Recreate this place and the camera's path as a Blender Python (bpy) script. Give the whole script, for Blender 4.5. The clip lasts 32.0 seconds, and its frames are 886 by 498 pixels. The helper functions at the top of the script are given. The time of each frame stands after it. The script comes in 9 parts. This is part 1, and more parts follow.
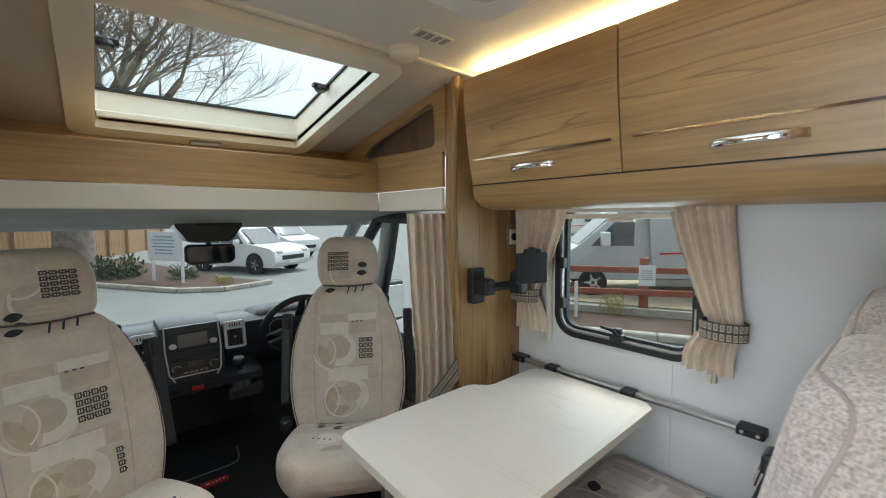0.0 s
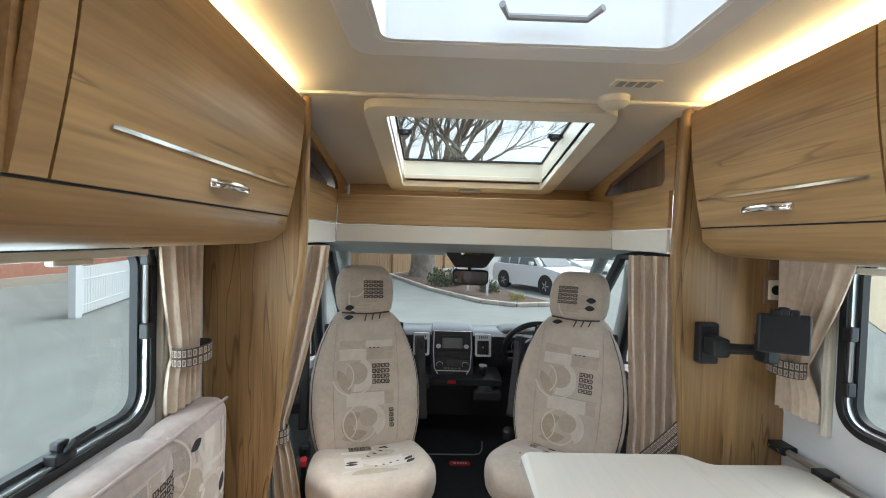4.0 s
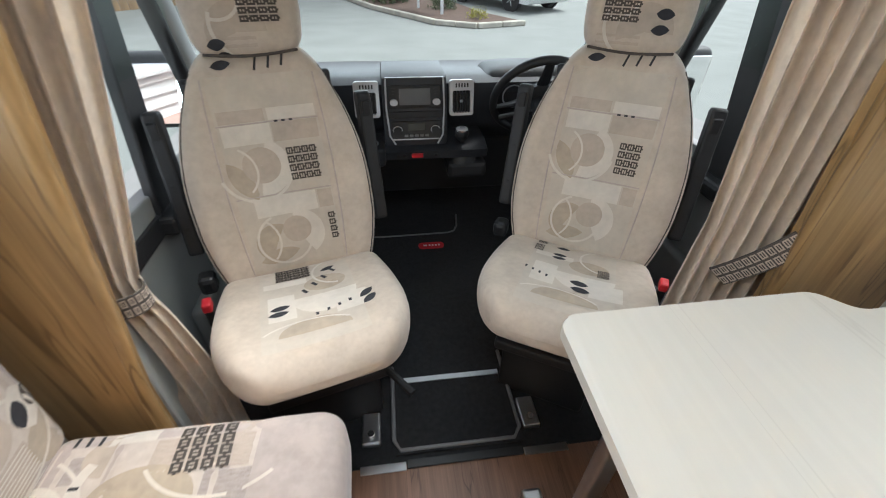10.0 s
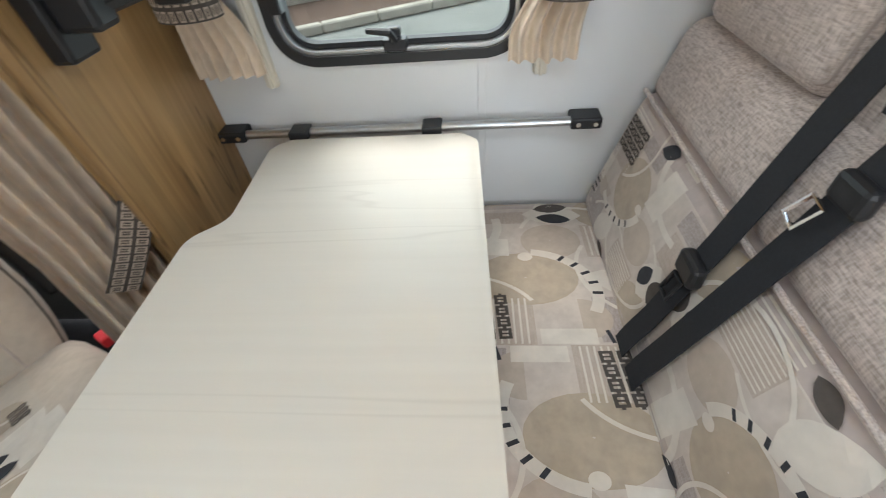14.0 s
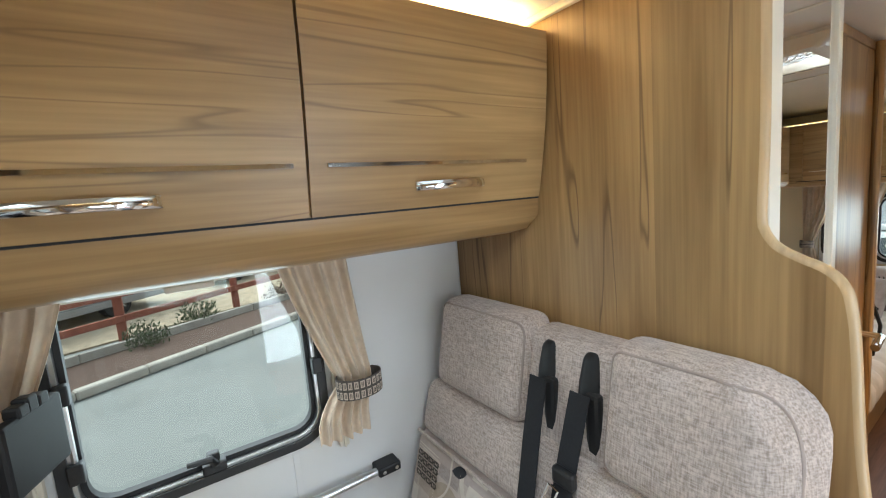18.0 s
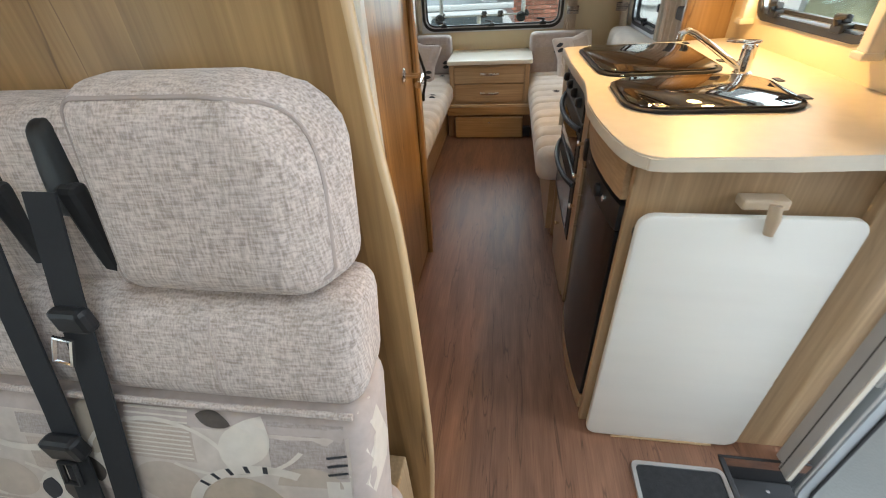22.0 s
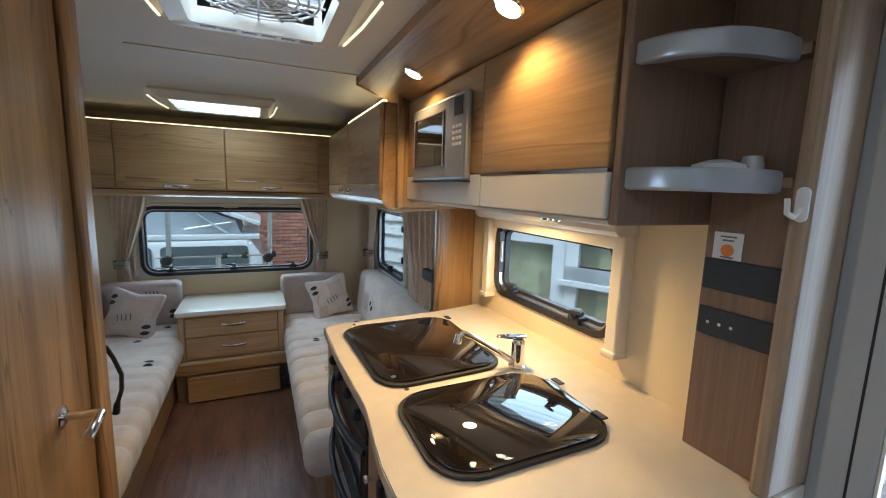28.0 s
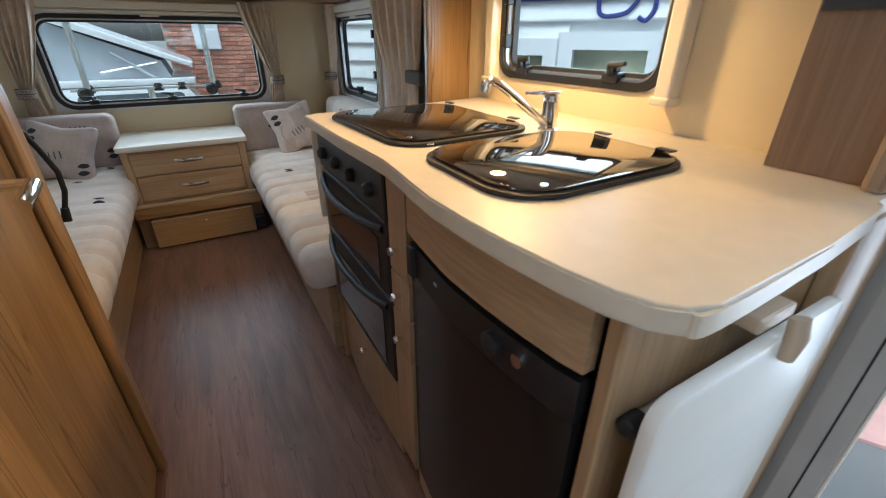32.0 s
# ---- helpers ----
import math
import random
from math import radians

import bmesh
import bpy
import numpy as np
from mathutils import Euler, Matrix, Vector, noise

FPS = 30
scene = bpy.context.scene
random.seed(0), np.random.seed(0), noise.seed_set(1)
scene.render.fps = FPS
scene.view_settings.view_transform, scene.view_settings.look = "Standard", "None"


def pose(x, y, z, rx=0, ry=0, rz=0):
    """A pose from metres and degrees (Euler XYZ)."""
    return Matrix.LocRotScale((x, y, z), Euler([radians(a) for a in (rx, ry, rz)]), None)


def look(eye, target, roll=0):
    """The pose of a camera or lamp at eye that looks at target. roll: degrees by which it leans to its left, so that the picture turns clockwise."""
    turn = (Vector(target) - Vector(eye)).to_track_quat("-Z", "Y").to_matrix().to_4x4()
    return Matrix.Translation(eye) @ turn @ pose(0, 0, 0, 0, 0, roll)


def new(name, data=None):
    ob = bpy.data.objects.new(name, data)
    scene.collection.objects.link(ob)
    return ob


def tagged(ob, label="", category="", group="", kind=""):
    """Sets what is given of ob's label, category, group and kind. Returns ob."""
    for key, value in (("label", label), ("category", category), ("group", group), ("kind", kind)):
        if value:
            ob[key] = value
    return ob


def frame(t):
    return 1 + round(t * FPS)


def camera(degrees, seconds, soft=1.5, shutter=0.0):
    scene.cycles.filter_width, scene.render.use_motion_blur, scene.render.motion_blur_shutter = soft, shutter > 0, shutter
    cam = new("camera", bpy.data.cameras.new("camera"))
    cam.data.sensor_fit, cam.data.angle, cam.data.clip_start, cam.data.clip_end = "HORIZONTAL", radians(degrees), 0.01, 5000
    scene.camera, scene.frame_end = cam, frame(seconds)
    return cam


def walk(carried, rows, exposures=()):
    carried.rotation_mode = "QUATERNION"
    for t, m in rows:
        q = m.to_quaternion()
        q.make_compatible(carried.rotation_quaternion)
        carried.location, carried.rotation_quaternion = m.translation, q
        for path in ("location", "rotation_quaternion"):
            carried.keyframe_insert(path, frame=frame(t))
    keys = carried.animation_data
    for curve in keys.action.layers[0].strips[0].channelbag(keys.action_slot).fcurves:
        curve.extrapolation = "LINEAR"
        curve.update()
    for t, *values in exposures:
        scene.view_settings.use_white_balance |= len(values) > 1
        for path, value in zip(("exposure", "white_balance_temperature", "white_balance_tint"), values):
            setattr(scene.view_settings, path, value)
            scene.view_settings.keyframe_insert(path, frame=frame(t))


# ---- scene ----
cam = camera(94.0, 32.0, soft=1.0, shutter=0.3)
PATH = [
    (0, (0.387, 0.327, 1.386), (1.683, 1.842, 1.231), -0.4),
    (0.5, (0.47, 0.443, 1.351), (1.672, 2.028, 1.144), -0.3),
    (1, (0.572, 0.525, 1.356), (1.571, 2.236, 1.082), -0.2),
    (1.5, (0.661, 0.495, 1.364), (1.363, 2.341, 1.052), 0.4),
    (2, (0.694, 0.374, 1.374), (1.142, 2.298, 1.068), 0.8),
    (2.5, (0.685, 0.273, 1.377), (0.91, 2.244, 1.126), 1.1),
    (3, (0.654, 0.193, 1.396), (0.747, 2.185, 1.242), 1.4),
    (3.5, (0.639, 0.124, 1.417), (0.663, 2.124, 1.372), 1.6),
    (5.5, (0.589, 0.038, 1.516), (0.643, 2.022, 1.262), 2.0),
    (6, (0.592, 0.052, 1.497), (0.653, 2.008, 1.085), 2.1),
    (6.5, (0.588, 0.071, 1.47), (0.663, 1.985, 0.896), 2.2),
    (7, (0.587, 0.089, 1.444), (0.662, 1.948, 0.71), 2.3),
    (7.5, (0.591, 0.119, 1.413), (0.657, 1.916, 0.538), 2.4),
    (8, (0.594, 0.187, 1.399), (0.654, 1.926, 0.412), 2.3),
    (8.5, (0.617, 0.303, 1.383), (0.687, 1.987, 0.307), 2.0),
    (9, (0.598, 0.471, 1.373), (0.699, 2.114, 0.237), 1.7),
    (9.5, (0.581, 0.692, 1.369), (0.735, 2.289, 0.177), 1.6),
    (10, (0.617, 0.918, 1.319), (0.846, 2.494, 0.109), 1.2),
    (10.5, (0.627, 1.124, 1.295), (0.94, 2.657, 0.05), 0.2),
    (11, (0.627, 1.293, 1.293), (1.128, 2.751, 0.019), -1.6),
    (11.5, (0.652, 1.323, 1.271), (1.413, 2.632, -0.036), -2.6),
    (12, (0.718, 1.278, 1.268), (1.685, 2.378, -0.094), -4.2),
    (12.5, (0.778, 1.197, 1.256), (1.911, 2.076, -0.139), -5.0),
    (13, (0.832, 1.094, 1.238), (2.087, 1.759, -0.171), -5.8),
    (13.5, (0.9, 0.968, 1.264), (2.198, 1.415, -0.191), -7.3),
    (14, (0.936, 0.9, 1.242), (2.342, 1.062, -0.172), -5.7),
    (14.5, (0.941, 0.916, 1.239), (2.421, 0.795, -0.101), -5.1),
    (16.5, (0.832, 1.104, 1.438), (2.438, 0.149, 0.725), -3.9),
    (17, (0.814, 1.103, 1.457), (2.458, 0.081, 0.955), -4.2),
    (17.5, (0.799, 1.102, 1.491), (2.452, 0.036, 1.132), -4.5),
    (18, (0.782, 1.1, 1.524), (2.428, -0.01, 1.278), -4.7),
    (18.5, (0.768, 1.098, 1.544), (2.367, -0.089, 1.359), -5.0),
    (19, (0.763, 1.081, 1.541), (2.264, -0.224, 1.336), -5.3),
    (19.5, (0.765, 1.049, 1.519), (2.121, -0.387, 1.202), -5.6),
    (20, (0.753, 1.01, 1.484), (1.913, -0.539, 0.979), -5.7),
    (20.5, (0.746, 0.925, 1.437), (1.671, -0.688, 0.701), -5.6),
    (21, (0.74, 0.834, 1.38), (1.428, -0.79, 0.435), -5.2),
    (21.5, (0.731, 0.769, 1.318), (1.21, -0.844, 0.237), -5.0),
    (22, (0.743, 0.815, 1.306), (1.031, -0.799, 0.16), -3.7),
    (22.5, (0.753, 0.917, 1.325), (0.901, -0.733, 0.206), -2.7),
    (23, (0.756, 0.963, 1.356), (0.801, -0.758, 0.337), -1.8),
    (23.5, (0.754, 0.965, 1.382), (0.741, -0.828, 0.496), -1.4),
    (24, (0.756, 0.962, 1.406), (0.712, -0.895, 0.666), -1.2),
    (24.5, (0.761, 0.966, 1.431), (0.689, -0.942, 0.836), -1.0),
    (25, (0.763, 0.97, 1.456), (0.66, -0.971, 0.984), -0.9),
    (25.5, (0.759, 0.954, 1.471), (0.611, -1.002, 1.081), -0.5),
    (27.5, (0.681, 0.441, 1.456), (0.042, -1.429, 1.143), 1.2),
    (28, (0.726, 0.321, 1.484), (-0.085, -1.485, 1.198), 1.8),
    (28.5, (0.756, 0.274, 1.496), (-0.196, -1.461, 1.209), 2.3),
    (29, (0.786, 0.257, 1.48), (-0.255, -1.417, 1.142), 2.6),
    (29.5, (0.807, 0.253, 1.45), (-0.27, -1.377, 1.025), 3.2),
    (30, (0.819, 0.265, 1.424), (-0.265, -1.319, 0.861), 3.4),
    (30.5, (0.819, 0.276, 1.395), (-0.242, -1.273, 0.706), 3.5),
    (31, (0.808, 0.271, 1.359), (-0.203, -1.257, 0.558), 3.0),
    (31.5, (0.802, 0.237, 1.296), (-0.151, -1.292, 0.428), 2.1),
    (32, (0.799, 0.148, 1.177), (-0.087, -1.399, 0.269), 0.1),
]
EXPOSURES = [(0, 0.68, 6100, 9), (1, 0.92, 6150, 13), (2, 0.98, 6200, 16), (3, 0.98, 5950, 13), (6, 0.92, 6050, 10), (8, 0.95, 6050, 9), (10, 1.25, 6100, 12), (12, 1.28, 6380, 13), (13, 1.06, 6300, 12), (14.5, 0.98, 6300, 12), (17, 1.0, 6250, 10), (19, 0.85, 5900, 9), (21, 1.0, 6050, 9), (23, 0.8, 6100, 9), (25, 0.55, 6450, 13), (28, 0.45, 5150, 7), (30, 0.48, 4950, 4), (31, 0.6, 5200, 6), (32, 0.68, 5400, 9)]
walk(cam, [(t, look(eye, target, roll)) for t, eye, target, roll in PATH], EXPOSURES)

# ---- world and light ----
world = bpy.data.worlds.new("sky")
scene.world = world
world.use_nodes = True
wn = world.node_tree.nodes
sky = wn.new("ShaderNodeTexSky")
sky.sky_type = 'NISHITA'
sky.sun_disc = False
sky.sun_elevation = radians(62)
sky.sun_rotation = radians(60)
sky.dust_density = 4.0
sky.air_density = 1.2
grey = wn.new("ShaderNodeHueSaturation")
grey.inputs["Saturation"].default_value = 0.25
world.node_tree.links.new(sky.outputs[0], grey.inputs["Color"])
world.node_tree.links.new(grey.outputs[0], wn["Background"].inputs[0])
wn["Background"].inputs[1].default_value = 0.15

sun_data = bpy.data.lights.new("sun", 'SUN')
sun_data.energy, sun_data.angle, sun_data.color = 1.25, radians(25), (1.0, 0.96, 0.9)
sun = new("sun", sun_data)
sun.matrix_world = look((0, 0, 0), (-math.sin(radians(60)) * math.cos(radians(62)), -math.cos(radians(60)) * math.cos(radians(62)), -math.sin(radians(62))))


def area_lamp(name, eye, target, sx, sy, watts, color):
    d = bpy.data.lights.new(name, 'AREA')
    d.shape, d.size, d.size_y, d.energy, d.color = 'RECTANGLE', sx, sy, watts, color
    ob = new(name, d)
    ob.matrix_world = look(eye, target)
    return ob


def spot_lamp(name, eye, watts, color, spread=130):
    d = bpy.data.lights.new(name, 'SPOT')
    d.energy, d.color, d.spot_size, d.spot_blend, d.shadow_soft_size = watts, color, radians(spread), 0.6, 0.03
    ob = new(name, d)
    ob.matrix_world = look(eye, (eye[0], eye[1], eye[2] - 1))
    return ob


WARM = (1.0, 0.57, 0.19)
DAY = (0.86, 0.95, 1.0)
# area lamps added just outside the openings to strengthen the daylight
area_lamp("window_daylight", (2.05, 1.06, 1.17), (0.9, 1.06, 0.9), 0.5, 0.5, 1.1, DAY)
area_lamp("window_daylight", (-0.35, 1.0, 1.17), (0.9, 1.0, 0.9), 0.5, 0.5, 1.5, DAY)
area_lamp("window_daylight", (0.85, 3.75, 1.35), (0.85, 1.5, 0.9), 1.5, 0.6, 6, DAY)
area_lamp("window_daylight", (0.8, 2.2, 2.1), (0.8, 1.9, 0.6), 0.7, 0.6, 3, DAY)
area_lamp("window_daylight", (0.82, 0.745, 2.07), (0.82, 0.745, 0), 0.6, 0.6, 4, DAY)
area_lamp("window_daylight", (0.9, -3.4, 1.05), (0.9, -2.0, 0.8), 1.0, 0.4, 5, DAY)
area_lamp("window_daylight", (-0.95, 0.36, 0.95), (0.9, 0.30, 0.6), 0.7, 1.8, 17, DAY)
area_lamp("window_daylight", (-0.33, -0.83, 1.2), (0.9, -0.83, 0.9), 0.5, 0.25, 1.4, DAY)
area_lamp("window_daylight", (0.915, -2.42, 2.06), (0.915, -2.42, 0), 0.46, 0.40, 3.5, DAY)
# warm lamps
spot_lamp("downlight_lamp", (0.24, -1.04, 1.848), 10, WARM)
spot_lamp("downlight_lamp", (0.237, -0.468, 1.848), 9, WARM)
# under-cabinet lamp, moved off its fitting and widened to warm the wall
spot_lamp("downlight_lamp", (0.03, -0.80, 1.405), 14, WARM, 172)
# daylight-coloured lamp added above the fan hatch to brighten its panel
area_lamp("window_daylight", (0.78, -0.72, 2.06), (0.78, -0.72, 0), 0.3, 0.3, 2.5, DAY)

# ---- materials ----
def mat(name, color, rough=0.5, metal=0.0, var=0.12, scale=8.0, bump=0.0, bscale=120.0, coat=0.0, sheen=0.0, stretch=(1, 1, 1), dark=None):
    m = bpy.data.materials.new(name)
    m.use_nodes = True
    nt = m.node_tree
    b = nt.nodes["Principled BSDF"]
    b.inputs["Roughness"].default_value = rough
    b.inputs["Metallic"].default_value = metal
    b.inputs["Coat Weight"].default_value = coat
    b.inputs["Sheen Weight"].default_value = sheen
    tc = nt.nodes.new("ShaderNodeTexCoord")
    mp = nt.nodes.new("ShaderNodeMapping")
    mp.inputs["Scale"].default_value = stretch
    nt.links.new(tc.outputs["Object"], mp.inputs["Vector"])
    n1 = nt.nodes.new("ShaderNodeTexNoise")
    n1.inputs["Scale"].default_value = scale
    n1.inputs["Detail"].default_value = 6
    nt.links.new(mp.outputs[0], n1.inputs["Vector"])
    ramp = nt.nodes.new("ShaderNodeValToRGB")
    lo = dark or tuple(c * (1 - var) for c in color)
    hi = tuple(min(1, c * (1 + var * 0.6)) for c in color)
    ramp.color_ramp.elements[0].position, ramp.color_ramp.elements[0].color = 0.3, (*lo, 1)
    ramp.color_ramp.elements[1].position, ramp.color_ramp.elements[1].color = 0.7, (*hi, 1)
    nt.links.new(n1.outputs["Fac"], ramp.inputs[0])
    nt.links.new(ramp.outputs[0], b.inputs["Base Color"])
    if bump:
        n2 = nt.nodes.new("ShaderNodeTexNoise")
        n2.inputs["Scale"].default_value = bscale
        n2.inputs["Detail"].default_value = 3
        nt.links.new(mp.outputs[0], n2.inputs["Vector"])
        bp = nt.nodes.new("ShaderNodeBump")
        bp.inputs["Strength"].default_value = bump
        bp.inputs["Distance"].default_value = 0.004
        nt.links.new(n2.outputs["Fac"], bp.inputs["Height"])
        nt.links.new(bp.outputs[0], b.inputs["Normal"])
    return m


def wood(name, axis, light=(0.45, 0.285, 0.125), mid=(0.28, 0.162, 0.064), dark=(0.10, 0.052, 0.022), rough=0.34, size=1.0, lines=0.5, streak_depth=1.0, planks=0.0):
    """Wood with its grain along one axis: broad figure, fine streaks and a few dark lines."""
    m = bpy.data.materials.new(name)
    m.use_nodes = True
    nt, L = m.node_tree, m.node_tree.links
    b = nt.nodes["Principled BSDF"]
    tc = nt.nodes.new("ShaderNodeTexCoord")
    info = nt.nodes.new("ShaderNodeObjectInfo")
    off = nt.nodes.new("ShaderNodeVectorMath")
    off.operation = 'MULTIPLY_ADD'
    off.inputs[1].default_value = (1, 1, 1)
    L.new(tc.outputs["Object"], off.inputs[0])
    shift = nt.nodes.new("ShaderNodeMath")
    shift.operation = 'MULTIPLY'
    shift.inputs[1].default_value = 7.0
    L.new(info.outputs["Random"], shift.inputs[0])
    L.new(shift.outputs[0], off.inputs[2])

    def noise_at(long, cross, detail, distort=0.0):
        mp = nt.nodes.new("ShaderNodeMapping")
        mp.inputs["Scale"].default_value = tuple((long if i == axis else cross) / size for i in range(3))
        L.new(off.outputs[0], mp.inputs["Vector"])
        n = nt.nodes.new("ShaderNodeTexNoise")
        n.inputs["Scale"].default_value = 1.0
        n.inputs["Detail"].default_value = detail
        n.inputs["Distortion"].default_value = distort
        L.new(mp.outputs[0], n.inputs["Vector"])
        return n.outputs["Fac"]
    broad, streak, line = noise_at(0.9, 7, 4, 0.8), noise_at(2.5, 90, 5), noise_at(0.7, 11, 2, 0.5)
    r1 = nt.nodes.new("ShaderNodeValToRGB")
    r1.color_ramp.elements[0].position, r1.color_ramp.elements[0].color = 0.32, (*mid, 1)
    r1.color_ramp.elements[1].position, r1.color_ramp.elements[1].color = 0.66, (*light, 1)
    L.new(broad, r1.inputs[0])
    r2 = nt.nodes.new("ShaderNodeValToRGB")
    r2.color_ramp.elements[0].position, r2.color_ramp.elements[0].color = 0.3, (1 - 0.20 * streak_depth, 1 - 0.22 * streak_depth, 1 - 0.25 * streak_depth, 1)
    r2.color_ramp.elements[1].position, r2.color_ramp.elements[1].color = 0.7, (1 + 0.08 * streak_depth, 1 + 0.08 * streak_depth, 1 + 0.08 * streak_depth, 1)
    L.new(streak, r2.inputs[0])
    mul = nt.nodes.new("ShaderNodeMix")
    mul.data_type, mul.blend_type = 'RGBA', 'MULTIPLY'
    mul.inputs[0].default_value = 1.0
    L.new(r1.outputs[0], mul.inputs[6])
    L.new(r2.outputs[0], mul.inputs[7])
    # thin dark contour lines of the figure
    r3 = nt.nodes.new("ShaderNodeValToRGB")
    e = r3.color_ramp.elements
    e[0].position, e[0].color = 0.58, (0, 0, 0, 1)
    e[1].position, e[1].color = 0.60, (1, 1, 1, 1)
    e2 = e.new(0.612)
    e2.color = (0, 0, 0, 1)
    L.new(line, r3.inputs[0])
    fac = nt.nodes.new("ShaderNodeMath")
    fac.operation = 'MULTIPLY'
    fac.inputs[1].default_value = lines
    L.new(r3.outputs[0], fac.inputs[0])
    mix = nt.nodes.new("ShaderNodeMix")
    mix.data_type = 'RGBA'
    L.new(fac.outputs[0], mix.inputs[0])
    L.new(mul.outputs[2], mix.inputs[6])
    mix.inputs[7].default_value = (*dark, 1)
    L.new(mix.outputs[2], b.inputs["Base Color"])
    if planks:
        # boards of slightly different tone, side by side
        sep = nt.nodes.new("ShaderNodeSeparateXYZ")
        L.new(off.outputs[0], sep.inputs[0])
        steps = []
        for i in [i for i in range(3) if i != axis]:
            k = nt.nodes.new("ShaderNodeMath")
            k.operation = 'MULTIPLY'
            k.inputs[1].default_value = 1 / planks
            L.new(sep.outputs[i], k.inputs[0])
            fl = nt.nodes.new("ShaderNodeMath")
            fl.operation = 'FLOOR'
            L.new(k.outputs[0], fl.inputs[0])
            steps.append(fl.outputs[0])
        both = nt.nodes.new("ShaderNodeMath")
        both.operation = 'MULTIPLY_ADD'
        both.inputs[1].default_value = 17.0
        L.new(steps[0], both.inputs[0])
        L.new(steps[1], both.inputs[2])
        wnz = nt.nodes.new("ShaderNodeTexWhiteNoise")
        wnz.noise_dimensions = '1D'
        L.new(both.outputs[0], wnz.inputs["W"])
        mr = nt.nodes.new("ShaderNodeMapRange")
        mr.inputs[3].default_value, mr.inputs[4].default_value = 0.80, 1.12
        L.new(wnz.outputs["Value"], mr.inputs[0])
        tone = nt.nodes.new("ShaderNodeHueSaturation")
        L.new(mr.outputs[0], tone.inputs["Value"])
        L.new(mix.outputs[2], tone.inputs["Color"])
        L.new(tone.outputs[0], b.inputs["Base Color"])
    b.inputs["Roughness"].default_value = rough
    bp = nt.nodes.new("ShaderNodeBump")
    bp.inputs["Strength"].default_value = 0.08
    bp.inputs["Distance"].default_value = 0.002
    L.new(streak, bp.inputs["Height"])
    L.new(bp.outputs[0], b.inputs["Normal"])
    return m


def glow(name, color, strength):
    m = bpy.data.materials.new(name)
    m.use_nodes = True
    b = m.node_tree.nodes["Principled BSDF"]
    b.inputs["Base Color"].default_value = (*color, 1)
    b.inputs["Emission Color"].default_value = (*color, 1)
    b.inputs["Emission Strength"].default_value = strength
    return m


def glass(name, tint=(0.9, 0.95, 0.93), rough=0.0):
    m = bpy.data.materials.new(name)
    m.use_nodes = True
    nt = m.node_tree
    out = nt.nodes["Material Output"]
    t = nt.nodes.new("ShaderNodeBsdfTransparent")
    t.inputs[0].default_value = (*tint, 1)
    g = nt.nodes.new("ShaderNodeBsdfGlossy")
    g.inputs["Roughness"].default_value = rough
    lw = nt.nodes.new("ShaderNodeLayerWeight")
    lw.inputs[0].default_value = 0.5
    pw = nt.nodes.new("ShaderNodeMath")
    pw.operation = 'POWER'
    pw.inputs[1].default_value = 5.0
    nt.links.new(lw.outputs["Facing"], pw.inputs[0])
    fr = nt.nodes.new("ShaderNodeMath")
    fr.operation = 'MULTIPLY_ADD'
    fr.inputs[1].default_value, fr.inputs[2].default_value = 0.55, 0.035
    nt.links.new(pw.outputs[0], fr.inputs[0])
    mx = nt.nodes.new("ShaderNodeMixShader")
    nt.links.new(fr.outputs[0], mx.inputs[0])
    nt.links.new(t.outputs[0], mx.inputs[1])
    nt.links.new(g.outputs[0], mx.inputs[2])
    nt.links.new(mx.outputs[0], out.inputs[0])
    return m


WOOD_X = wood("walnut_grain_across", 0)
WOOD_Y = wood("walnut_grain_along", 1)
WOOD_Z = wood("walnut_grain_upright", 2, size=0.8, lines=0.75, planks=0.13)
OAK_Z = wood("pale_oak_upright", 2, (0.47, 0.33, 0.19), (0.39, 0.26, 0.14), (0.25, 0.16, 0.08), 0.4, 0.7, 0.3)
OAK_X = wood("pale_oak_across", 0, (0.47, 0.33, 0.19), (0.39, 0.26, 0.14), (0.25, 0.16, 0.08), 0.4, 0.7, 0.3)
OAK_Y = wood("pale_oak_along", 1, (0.47, 0.33, 0.19), (0.39, 0.26, 0.14), (0.25, 0.16, 0.08), 0.4, 0.7, 0.3)
GREY_WOOD = wood("brown_grey_laminate", 2, (0.26, 0.17, 0.11), (0.2, 0.13, 0.085), (0.12, 0.08, 0.05), 0.45, 0.6, 0.2)
FLOOR = wood("dark_strip_vinyl", 1, (0.235, 0.118, 0.070), (0.150, 0.074, 0.044), (0.06, 0.028, 0.017), 0.4, 0.35, 0.75)
WALL = mat("pale_grey_wallboard", (0.70, 0.705, 0.70), 0.55, var=0.05, scale=3, bump=0.03, bscale=400)
CREAM_WALL = mat("cream_wallboard", (0.74, 0.63, 0.42), 0.45, var=0.05, scale=3, bump=0.03, bscale=300)
CEIL = mat("off_white_ceiling_lining", (0.66, 0.635, 0.585), 0.6, var=0.04, scale=4, bump=0.05, bscale=300)
LINING = mat("beige_moulded_lining", (0.55, 0.50, 0.43), 0.7, var=0.06, scale=5, bump=0.08, bscale=350)
CREAM = mat("cream_plastic", (0.71, 0.66, 0.55), 0.35, var=0.04, scale=6)
IVORY = mat("ivory_panel", (0.72, 0.67, 0.57), 0.3, var=0.04, scale=4)
WHITE = mat("white_plastic", (0.78, 0.78, 0.76), 0.3, var=0.03, scale=6)
BLACK = mat("black_plastic", (0.013, 0.0135, 0.015), 0.45, var=0.2, scale=20, bump=0.06, bscale=500)
